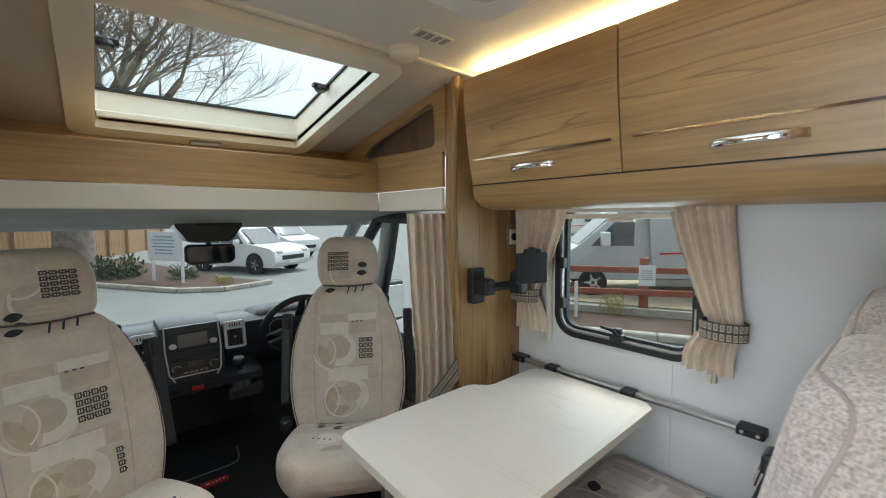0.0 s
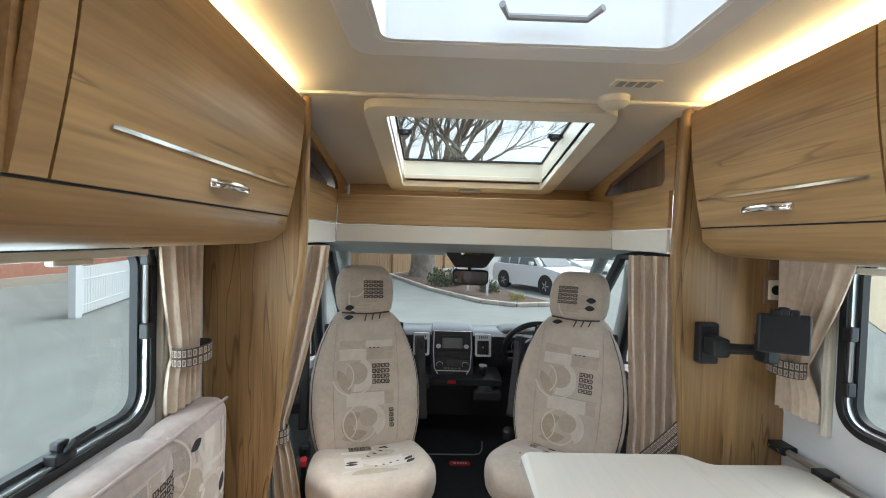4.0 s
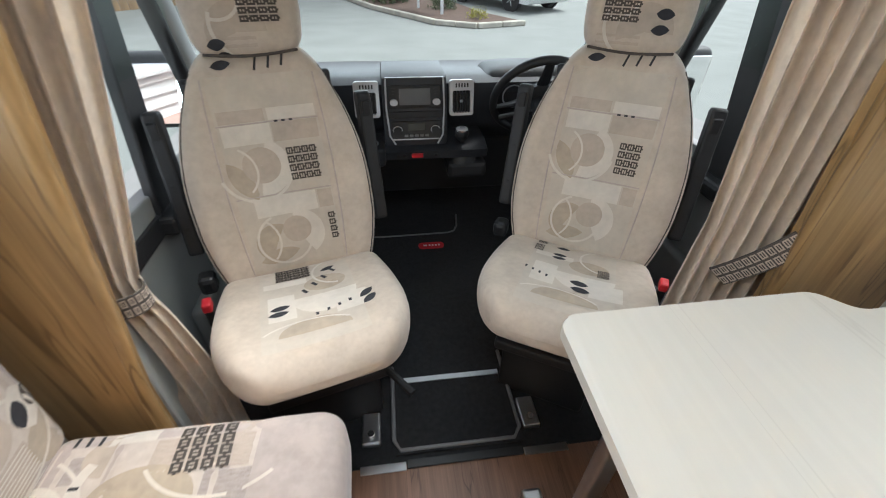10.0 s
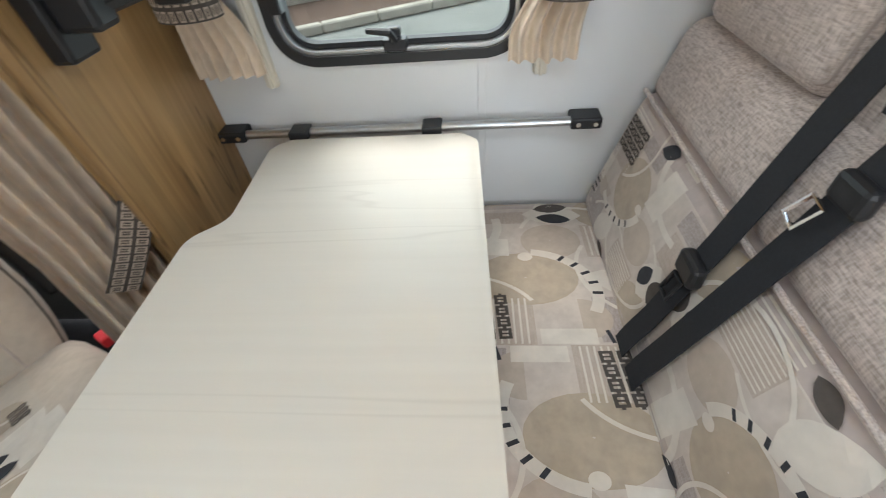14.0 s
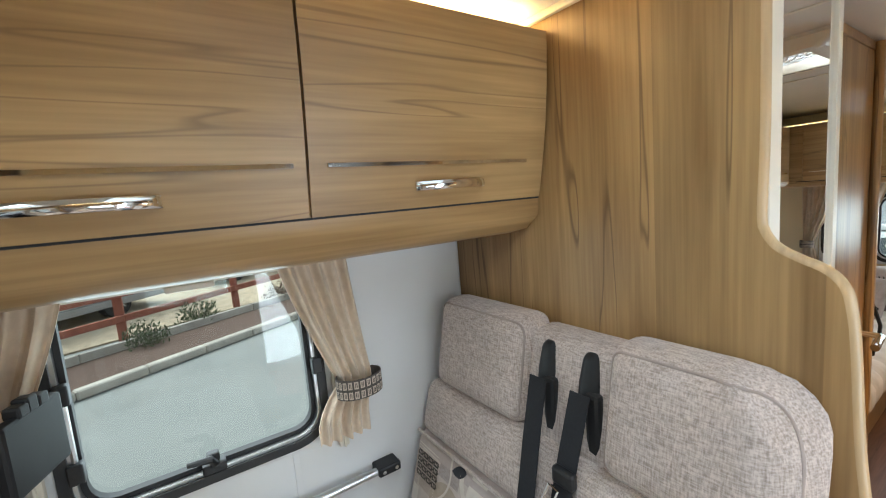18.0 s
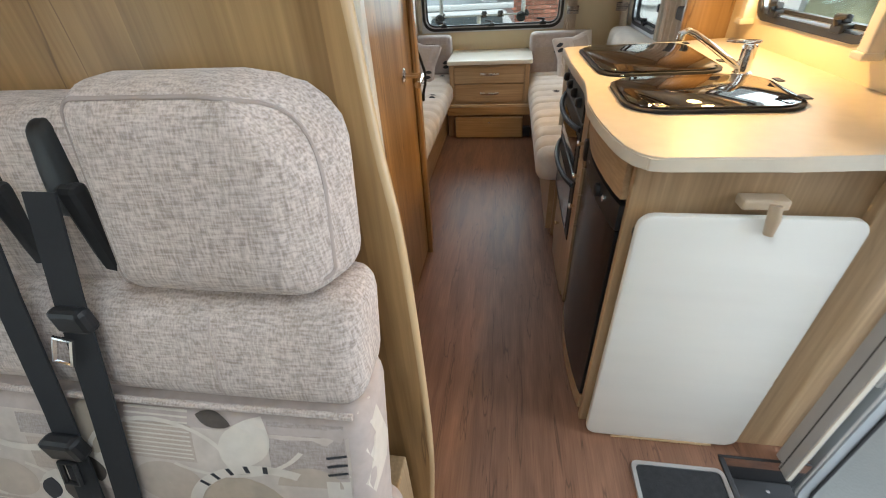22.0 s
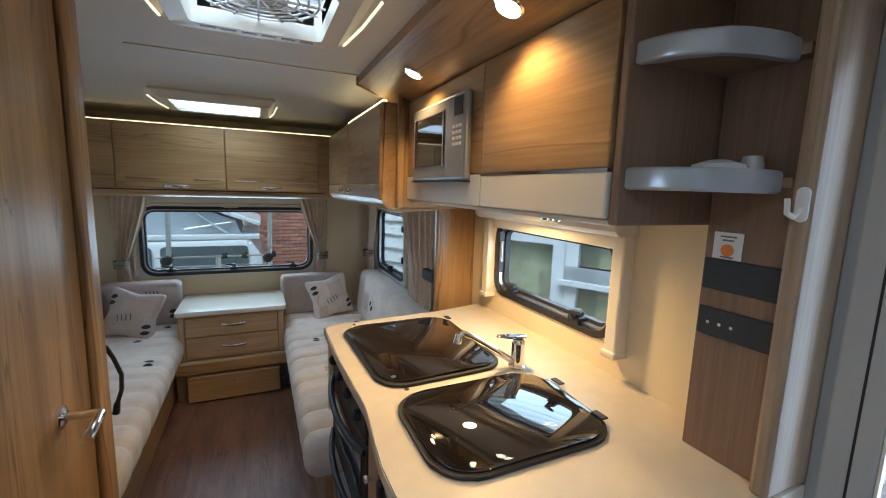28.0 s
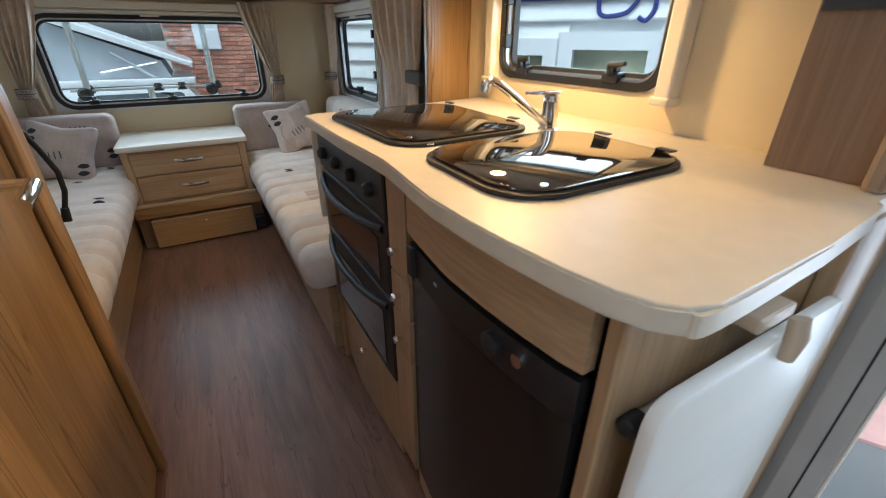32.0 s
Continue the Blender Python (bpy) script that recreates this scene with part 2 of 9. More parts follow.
BLACK_SOFT = mat("black_grained_plastic", (0.016, 0.0165, 0.018), 0.55, var=0.15, scale=15, bump=0.15, bscale=400)
RUBBER = mat("black_rubber", (0.014, 0.014, 0.015), 0.6, var=0.2)
CARPET = mat("black_carpet", (0.016, 0.017, 0.019), 0.95, var=0.35, scale=60, bump=0.6, bscale=600)
CHROME = mat("chrome", (0.86, 0.86, 0.87), 0.08, 1.0, var=0.03)
ALU = mat("brushed_aluminium", (0.62, 0.63, 0.64), 0.3, 1.0, var=0.06, scale=30)
GREY_ALU = mat("grey_painted_frame", (0.30, 0.295, 0.285), 0.42, var=0.05)
GREY_DARK = mat("dark_grey_frame", (0.16, 0.16, 0.165), 0.42, var=0.06)
SILVER = mat("silver_plastic", (0.52, 0.53, 0.55), 0.3, 0.4, var=0.04)
WORKTOP = mat("cream_laminate", (0.60, 0.535, 0.42), 0.44, var=0.05, scale=25, bump=0.02, bscale=300)
GLASS = glass("window_acrylic")
TINT = glass("cab_glass", (0.90, 0.97, 0.94))
MIRROR = mat("mirror_glass", (0.92, 0.92, 0.92), 0.01, 1.0, var=0.0)
BLACK_GLASS = mat("black_glass", (0.012, 0.009, 0.008), 0.04, var=0.2, coat=0.6)
STEEL = mat("dull_stainless_steel", (0.30, 0.30, 0.30), 0.36, 0.5, var=0.05, scale=20)
LIP = mat("silver_grey_lip", (0.42, 0.45, 0.49), 0.3, 0.4, var=0.04)
BEIGE = mat("beige_plastic", (0.50, 0.40, 0.285), 0.45, var=0.05)
RED = mat("red_plastic", (0.55, 0.02, 0.03), 0.4)
LED = glow("warm_led_strip", (1.0, 0.70, 0.28), 5)
LED_FRONT = glow("bright_led_strip", (1.0, 0.73, 0.32), 30)
LAMP_FACE = glow("downlight_face", (1.0, 0.82, 0.5), 10)


# ---- mesh helpers ----
def part(name, bm, material, parent=None, label=""):
    me = bpy.data.meshes.new(name)
    bmesh.ops.recalc_face_normals(bm, faces=bm.faces)
    bm.to_mesh(me)
    bm.free()
    me.materials.append(material)
    ob = new(name, me)
    if parent:
        ob.parent = parent
    if label:
        ob["label"] = label
    return ob


def thing(name, label, category, group="", at=(0, 0, 0)):
    e = new(name)
    e.empty_display_size = 0.05
    e.location = at
    return tagged(e, label, category, group)


def smooth(ob, angle=40):
    me = ob.data
    me.shade_smooth()
    me.set_sharp_from_angle(angle=radians(angle))
    return ob


def bm_box(x0, x1, y0, y1, z0, z1, bev=0.0, seg=2, bm=None):
    own = bmesh.new()
    v = bmesh.ops.create_cube(own, size=1)["verts"]
    for p in v:
        p.co = Vector(((x0 + x1) / 2 + p.co.x * (x1 - x0), (y0 + y1) / 2 + p.co.y * (y1 - y0), (z0 + z1) / 2 + p.co.z * (z1 - z0)))
    if bev:
        bmesh.ops.bevel(own, geom=own.edges[:], offset=bev, segments=seg, affect='EDGES', profile=0.5)
    return own if bm is None else merge(bm, own)


def merge(bm, other):
    tmp = bpy.data.meshes.new("tmp")
    other.to_mesh(tmp)
    other.free()
    bm.from_mesh(tmp)
    bpy.data.meshes.remove(tmp)
    return bm


def moved(bm, m):
    bmesh.ops.transform(bm, matrix=m, verts=bm.verts)
    return bm


def bm_prism(outline, lo, hi, axis=2, bev=0.0, seg=2):
    """A slab with the given 2D outline, from lo to hi along an axis. Axis 0: outline in y, z; 1: x, z; 2: x, y."""
    bm = bmesh.new()

    def put(a, b, c):
        return {0: (c, a, b), 1: (a, c, b), 2: (a, b, c)}[axis]
    low = [bm.verts.new(put(a, b, lo)) for a, b in outline]
    high = [bm.verts.new(put(a, b, hi)) for a, b in outline]
    n = len(outline)
    bm.faces.new(low)
    bm.faces.new(high)
    rims = [bm.edges.get((low[i], low[(i + 1) % n])) for i in range(n)] + [bm.edges.get((high[i], high[(i + 1) % n])) for i in range(n)]
    for i in range(n):
        bm.faces.new((low[i], low[(i + 1) % n], high[(i + 1) % n], high[i]))
    if bev:
        bmesh.ops.bevel(bm, geom=rims, offset=bev, segments=seg, affect='EDGES', profile=0.5)
    return bm


def rounded(pts, r, n=6):
    """A 2D outline with each corner rounded by r (one number, or one for each corner)."""
    out = []
    k = len(pts)
    for i in range(k):
        p, a, b = Vector(pts[i]), Vector(pts[i - 1]), Vector(pts[(i + 1) % k])
        ri = r[i] if isinstance(r, (list, tuple)) else r
        if ri <= 0:
            out.append(tuple(p))
            continue
        da, db = (a - p).normalized(), (b - p).normalized()
        half = da.angle(db) / 2
        d = min(ri / math.tan(half), (a - p).length * 0.49, (b - p).length * 0.49)
        s, e = p + da * d, p + db * d
        for j in range(n + 1):
            u = j / n
            out.append(tuple((1 - u) ** 2 * s + 2 * u * (1 - u) * p.lerp((s + e) / 2, 0.17) + u ** 2 * e))
    return out


def rect(a0, a1, b0, b1):
    return [(a0, b0), (a1, b0), (a1, b1), (a0, b1)]


def bm_frame(outer, inner, lo, hi, axis):
    """A flat ring between two outlines with the same number of points."""
    bm = bmesh.new()

    def put(a, b, c):
        return {0: (c, a, b), 1: (a, c, b), 2: (a, b, c)}[axis]
    n = len(outer)
    rings = [[bm.verts.new(put(a, b, c)) for a, b in ol] for ol, c in ((outer, lo), (outer, hi), (inner, hi), (inner, lo))]
    for k in range(4):
        r0, r1 = rings[k], rings[(k + 1) % 4]
        for i in range(n):
            bm.faces.new((r0[i], r0[(i + 1) % n], r1[(i + 1) % n], r1[i]))
    return bm


def bm_wall(u0, u1, v0, v1, holes, lo, hi, axis):
    """A slab with rectangular holes cut through, built from a grid of cells."""
    us = sorted({u0, u1, *[h[0] for h in holes], *[h[1] for h in holes]})
    vs = sorted({v0, v1, *[h[2] for h in holes], *[h[3] for h in holes]})
    bm = bmesh.new()

    def put(a, b, c):
        return {0: (c, a, b), 1: (a, c, b), 2: (a, b, c)}[axis]
    grid = {}

    def vert(a, b, c):
        key = (round(a, 5), round(b, 5), round(c, 5))
        if key not in grid:
            grid[key] = bm.verts.new(put(a, b, c))
        return grid[key]
    solid = {}
    for i in range(len(us) - 1):
        for j in range(len(vs) - 1):
            cu, cv = (us[i] + us[i + 1]) / 2, (vs[j] + vs[j + 1]) / 2
            solid[i, j] = not any(h[0] < cu < h[1] and h[2] < cv < h[3] for h in holes)
    for (i, j), s in solid.items():
        if not s:
            continue
        a0, a1, b0, b1 = us[i], us[i + 1], vs[j], vs[j + 1]
        for c in (lo, hi):
            bm.faces.new([vert(a0, b0, c), vert(a1, b0, c), vert(a1, b1, c), vert(a0, b1, c)])
        for di, dj, p, q in ((-1, 0, (a0, b0), (a0, b1)), (1, 0, (a1, b0), (a1, b1)), (0, -1, (a0, b0), (a1, b0)), (0, 1, (a0, b1), (a1, b1))):
            if not solid.get((i + di, j + dj), False):
                bm.faces.new([vert(*p, lo), vert(*q, lo), vert(*q, hi), vert(*p, hi)])
    return bm


def bm_tube(points, radius, sides=10, closed=False, bm=None, flat=1.0):
    """A tube along points; radius a number or one for each point."""
    bm = bm or bmesh.new()
    pts = [Vector(p) for p in points]
    n = len(pts)
    rings = []
    q, last = None, None
    for i, p in enumerate(pts):
        a = pts[i - 1] if (i or closed) else p
        b = pts[(i + 1) % n] if (i < n - 1 or closed) else p
        d = (b - a).normalized()
        # the ring turns with the path and never twists about it
        q = d.to_track_quat('Z', 'X' if abs(d.z) > 0.9 else 'Y') if q is None else last.rotation_difference(d) @ q
        last = d
        r = radius[i] if isinstance(radius, (list, tuple)) else radius
        rings.append([bm.verts.new(p + q @ Vector((r * math.cos(2 * math.pi * k / sides), flat * r * math.sin(2 * math.pi * k / sides), 0))) for k in range(sides)])
    for i in range(n if closed else n - 1):
        r0, r1 = rings[i], rings[(i + 1) % n]
        for k in range(sides):
            bm.faces.new((r0[k], r0[(k + 1) % sides], r1[(k + 1) % sides], r1[k]))
    if not closed:
        bm.faces.new(rings[0])
        bm.faces.new(rings[-1])
    return bm


def bm_lathe(profile, centre, axis='Z', sides=24):
    """profile: (radius, height) pairs, turned round an axis through centre."""
    bm = bmesh.new()
    rings = []
    for r, h in profile:
        rings.append([bm.verts.new((r * math.cos(2 * math.pi * k / sides), r * math.sin(2 * math.pi * k / sides), h)) for k in range(sides)])
    for r0, r1 in zip(rings, rings[1:]):
        for k in range(sides):
            bm.faces.new((r0[k], r0[(k + 1) % sides], r1[(k + 1) % sides], r1[k]))
    bm.faces.new(rings[0])
    bm.faces.new(rings[-1])
    turn = {'Z': Matrix.Identity(4), 'X': Matrix.Rotation(radians(90), 4, 'Y'), 'Y': Matrix.Rotation(radians(-90), 4, 'X')}[axis]
    return moved(bm, Matrix.Translation(centre) @ turn)


def box(name, x0, x1, y0, y1, z0, z1, material, parent=None, bev=0.0, label="", seg=2):
    return part(name, bm_box(x0, x1, y0, y1, z0, z1, bev, seg), material, parent, label)


def flowing(pts, n=5):
    """A smooth curve through points."""
    P = [Vector(p) for p in pts]
    P = [P[0] * 2 - P[1], *P, P[-1] * 2 - P[-2]]
    out = []
    for a, b, c, d in zip(P, P[1:], P[2:], P[3:]):
        for i in range(n):
            u = i / n
            out.append(tuple(0.5 * (2 * b + (c - a) * u + (2 * a - 5 * b + 4 * c - d) * u * u + (3 * b - a - 3 * c + d) * u ** 3)))
    return [*out, tuple(P[-2])]


def bezier(a, b, c, d, n=10):
    a, b, c, d = Vector(a), Vector(b), Vector(c), Vector(d)
    return [tuple((1 - u) ** 3 * a + 3 * u * (1 - u) ** 2 * b + 3 * u * u * (1 - u) * c + u ** 3 * d) for u in (i / n for i in range(n + 1))]


def structure(ob, label, category=""):
    return tagged(ob, label, category, kind="structure")

import collections
from mathutils.bvhtree import BVHTree


# ---- soft furnishings and printed cloth ----
def cloth(name, color, dark, scale=260.0, weave=True):
    m = mat(name, color, 0.9, var=0.1, scale=9, sheen=0.25)
    nt = m.node_tree
    b = nt.nodes["Principled BSDF"]
    tc = nt.nodes.new("ShaderNodeTexCoord")
    base = b.inputs["Base Color"].links[0].from_socket

    def streaks(sc):
        mp = nt.nodes.new("ShaderNodeMapping")
        mp.inputs["Scale"].default_value = sc
        nt.links.new(tc.outputs["Object"], mp.inputs["Vector"])
        n = nt.nodes.new("ShaderNodeTexNoise")
        n.inputs["Scale"].default_value = 1.0
        n.inputs["Detail"].default_value = 2
        nt.links.new(mp.outputs[0], n.inputs["Vector"])
        return n.outputs["Fac"]
    a, c = (streaks((scale, scale, scale * 0.06)), streaks((scale * 0.14, scale * 0.5, scale))) if weave else (streaks((60, 60, 60)), streaks((25, 25, 25)))
    add = nt.nodes.new("ShaderNodeMath")
    add.operation = 'ADD'
    nt.links.new(a, add.inputs[0])
    nt.links.new(c, add.inputs[1])
    rp = nt.nodes.new("ShaderNodeValToRGB")
    rp.color_ramp.elements[0].position, rp.color_ramp.elements[0].color = 0.35, (*dark, 1)
    rp.color_ramp.elements[1].position, rp.color_ramp.elements[1].color = 0.62, (1, 1, 1, 1)
    half = nt.nodes.new("ShaderNodeMath")
    half.operation = 'MULTIPLY'
    half.inputs[1].default_value = 0.5
    nt.links.new(add.outputs[0], half.inputs[0])
    nt.links.new(half.outputs[0], rp.inputs[0])
    mx = nt.nodes.new("ShaderNodeMix")
    mx.data_type, mx.blend_type = 'RGBA', 'MULTIPLY'
    mx.inputs[0].default_value = 1.0
    nt.links.new(base, mx.inputs[6])
    nt.links.new(rp.outputs[0], mx.inputs[7])
    nt.links.new(mx.outputs[2], b.inputs["Base Color"])
    bp = nt.nodes.new("ShaderNodeBump")
    bp.inputs["Strength"].default_value = 0.35
    bp.inputs["Distance"].default_value = 0.002
    nt.links.new(half.outputs[0], bp.inputs["Height"])
    nt.links.new(bp.outputs[0], b.inputs["Normal"])
    return m


LINEN = cloth("greige_linen_weave", (0.635, 0.545, 0.49), (0.50, 0.465, 0.44), 330)
SUEDE = cloth("beige_velour", (0.575, 0.485, 0.395), (0.88, 0.87, 0.86), weave=False)
SUEDE_DARK = cloth("mushroom_velour", (0.50, 0.42, 0.38), (0.86, 0.85, 0.84), weave=False)
SOFA = cloth("cream_patterned_cloth", (0.60, 0.52, 0.455), (0.87, 0.86, 0.85), weave=False)
CURTAIN = cloth("tan_curtain_cloth", (0.70, 0.575, 0.44), (0.86, 0.85, 0.84), weave=False)
P_CREAM = cloth("print_cream", (0.68, 0.615, 0.535), (0.92, 0.92, 0.92), weave=False)
P_PANEL = cloth("print_pale_ground", (0.565, 0.49, 0.405), (0.92, 0.92, 0.92), weave=False)
P_TAUPE = cloth("print_taupe", (0.47, 0.38, 0.285), (0.85, 0.85, 0.85), weave=False)
P_SAND = cloth("print_sand", (0.51, 0.42, 0.34), (0.88, 0.88, 0.88), weave=False)
P_GREY = cloth("print_grey", (0.51, 0.42, 0.35), (0.85, 0.84, 0.83), 400)
P_HEATHER = cloth("print_heathered_mauve", (0.46, 0.39, 0.355), (0.70, 0.68, 0.66), 420)
P_DARK = mat("print_charcoal", (0.035, 0.035, 0.04), 0.9, var=0.2, scale=60)
P_BROWN = mat("print_brown", (0.085, 0.07, 0.06), 0.9, var=0.2, scale=60)
TIE = mat("grey_woven_tieback", (0.085, 0.072, 0.062), 0.85, var=0.3, scale=140)


def ticks(lo, hi, r, n):
    r = min(r, (hi - lo) * 0.49)
    inner = [lo + r + (hi - lo - 2 * r) * i / n for i in range(n + 1)]
    return [lo, lo + 0.25 * r, lo + 0.6 * r, *inner, hi - 0.6 * r, hi - 0.25 * r, hi]


def bm_soft(x0, x1, y0, y1, z0, z1, r=0.03, n=(6, 6, 3), puff=(0, 0, 0), fn=None):
    """A padded block: rounded edges, faces that swell by puff, and fn to bend its points."""
    bm = bmesh.new()
    ax = [ticks(x0, x1, r, n[0]), ticks(y0, y1, r, n[1]), ticks(z0, z1, r, n[2])]
    lo, hi = (x0, y0, z0), (x1, y1, z1)
    rr = [min(r, (hi[i] - lo[i]) * 0.49) for i in range(3)]
    size = [len(a) - 1 for a in ax]
    verts = {}

    def vert(i, j, k):
        if (i, j, k) not in verts:
            p = [ax[0][i], ax[1][j], ax[2][k]]
            q = [min(max(p[a], lo[a] + rr[a]), hi[a] - rr[a]) for a in range(3)]
            d = [(p[a] - q[a]) / rr[a] for a in range(3)]
            ln, big = math.sqrt(sum(c * c for c in d)), max(abs(c) for c in d)
            if ln > 0:
                p = [q[a] + d[a] / ln * big * rr[a] for a in range(3)]
            u = [2 * (p[a] - lo[a]) / (hi[a] - lo[a]) - 1 for a in range(3)]
            for a in range(3):
                o = [b for b in range(3) if b != a]
                p[a] += puff[a] * max(-1, min(1, u[a])) * max(0, 1 - u[o[0]] ** 4) * max(0, 1 - u[o[1]] ** 4)
            v = Vector(p)
            verts[i, j, k] = bm.verts.new(fn(v, u) if fn else v)
        return verts[i, j, k]
    for a in range(3):
        b, c = [(1, 2), (0, 2), (0, 1)][a]
        for end in (0, size[a]):
            for i in range(size[b]):
                for j in range(size[c]):
                    ids = []
                    for di, dj in ((0, 0), (1, 0), (1, 1), (0, 1)):
                        t = [0, 0, 0]
                        t[a], t[b], t[c] = end, i + di, j + dj
                        ids.append(vert(*t))
                    bm.faces.new(ids)
    bmesh.ops.recalc_face_normals(bm, faces=bm.faces)
    return bm


def soft(name, bm, material, parent=None, label=""):
    return smooth(part(name, bm, material, parent, label), 60)


def leaf(u, v, length, width, deg):
    c, s = math.cos(radians(deg)), math.sin(radians(deg))
    rows = []
    for i in range(9):
        t = i / 8
        w, a = width * math.sin(math.pi * t) ** 0.75 / 2 + 0.0004, (t - 0.5) * length
        rows.append([(u + a * c - b * s, v + a * s + b * c) for b in (-w, 0, w)])
    return rows


def patch(u0, u1, v0, v1, lean=0.0, step=0.03):
    nu, nv = max(2, int(abs(u1 - u0) / step)), max(2, int(abs(v1 - v0) / step))
    return [[(u0 + (u1 - u0) * i / nu + lean * (j / nv), v0 + (v1 - v0) * j / nv) for j in range(nv + 1)] for i in range(nu + 1)]


def arc(u, v, r, a0, a1, w, squash=1.0):
    n = 20
    return [[(u + (r + k) * math.cos(a), v + squash * (r + k) * math.sin(a)) for k in (-w / 2, w / 2)] for a in (radians(a0 + (a1 - a0) * i / n) for i in range(n + 1))]


def disc(u, v, r, a0=0, a1=360, squash=1.0):
    n = 24
    return [[(u + r * k * math.cos(a), v + squash * r * k * math.sin(a)) for k in (0.02, 0.5, 1.0)] for a in (radians(a0 + (a1 - a0) * i / n) for i in range(n + 1))]


def links(u, v, w, h, nx, ny, deg=0, lean=0.0):
    c, s = math.cos(radians(deg)), math.sin(radians(deg))
    out = []
    pw, ph = w / nx, h / ny

    def quad(a0, a1, b0, b1):
        f = [[(a0, b0), (a0, b1)], [(a1, b0), (a1, b1)]]
        out.append([[(u + (a + lean * b) * c - b * s, v + (a + lean * b) * s + b * c) for a, b in row] for row in f])
    for i in range(nx):
        for j in range(ny):
            x0, y0 = -w / 2 + i * pw, -h / 2 + j * ph
            x1, y1, t = x0 + pw * 0.86, y0 + ph * 0.80, pw * 0.2
            quad(x0, x1, y0, y0 + t), quad(x0, x1, y1 - t, y1), quad(x0, x0 + t, y0, y1), quad(x1 - t, x1, y0, y1)
            quad((x0 + x1) / 2 - t * 0.3, (x0 + x1) / 2 + t * 0.3, y0, y1)
            quad(x1, x0 + pw, (y0 + y1) / 2 - t * 0.5, (y0 + y1) / 2 + t * 0.5)
    return out


def dashes(u, v, du, dv, n, w, h, deg=0):
    c, s = math.cos(radians(deg)), math.sin(radians(deg))
    out = []
    for i in range(n):
        a, b = u + du * i, v + dv * i
        out.append([[(a + p * w / 2 * c - q * h / 2 * s, b + p * w / 2 * s + q * h / 2 * c) for q in (-1, 1)] for p in (-1, 1)])
    return out


def printed(name, target, m, shapes, material, parent, lift=0.0012, label="", stuff=False):
    """Cloth print: flat shapes laid on the surface of a padded part, seen along the z axis of m; one object a shape."""
    if not stuff and len(shapes) > 1:
        for s in shapes:
            printed(name, target, m, [s], material, parent, lift, label)
        return None
    bm0 = bmesh.new()
    bm0.from_mesh(target.data)
    tree = BVHTree.FromBMesh(bm0)
    bm0.free()
    bm = bmesh.new()
    way = -(m.to_3x3() @ Vector((0, 0, 1)))
    for rows in shapes:
        grid = []
        for row in rows:
            line = []
            for u, v in row:
                hit, nor, _, _ = tree.ray_cast(m @ Vector((u, v, 0.35)), way, 0.7)
                if hit is None or nor.dot(way) > -0.25:
                    line.append(None)
                else:
                    line.append(bm.verts.new(hit + nor * lift))
            grid.append(line)
        for a, b in zip(grid, grid[1:]):
            for i in range(len(a) - 1):
                q = [a[i], a[i + 1], b[i + 1], b[i]]
                if all(q) and (q[0].co - q[2].co).length < 0.15:
                    bm.faces.new(q)
    if not stuff:
        # a shape cut by the edge of the pad keeps its largest piece
        left, best = set(bm.faces), set()
        while left:
            isle, todo = set(), [left.pop()]
            while todo:
                f = todo.pop()
                isle.add(f)
                for e in f.edges:
                    for g in e.link_faces:
                        if g in left:
                            left.discard(g)
                            todo.append(g)
            if len(isle) > len(best):
                best = isle
        bmesh.ops.delete(bm, geom=[f for f in bm.faces if f not in best], context='FACES')
    bmesh.ops.delete(bm, geom=[v for v in bm.verts if not v.link_faces], context='VERTS')
    if not bm.faces:
        bm.free()
        return None
    me = bpy.data.meshes.new(name)
    bm.to_mesh(me)
    bm.free()
    me.materials.append(material)
    ob = new(name, me)
    ob.parent = parent
    if stuff:
        tagged(ob, kind="stuff")
    elif label:
        ob["label"] = label
    return ob


def welt(target, m, pts, r, material, parent, name="piping", closed=False, lift=0.0):
    """A piped seam on the surface of a padded part, along points seen down the z axis of m."""
    bm0 = bmesh.new()
    bm0.from_mesh(target.data)
    tree = BVHTree.FromBMesh(bm0)
    bm0.free()
    way = -(m.to_3x3() @ Vector((0, 0, 1)))
    path = []
    for u, v in pts:
        hit, nor, _, _ = tree.ray_cast(m @ Vector((u, v, 0.4)), way, 0.8)
        if hit is not None:
            path.append(hit + nor * lift)
    return smooth(part(name, bm_tube(path, r, 6, closed), material, parent), 60)


def along_arc(u, v, r, a0, a1, n, w, h, squash=1.0):
    """Dashes set square across an arc."""
    out = []
    for i in range(n):
        a = radians(a0 + (a1 - a0) * (i + 0.5) / n)
        out += dashes(u + r * math.cos(a), v + squash * r * math.sin(a), 0, 0, 1, w, h, math.degrees(a))
    return out


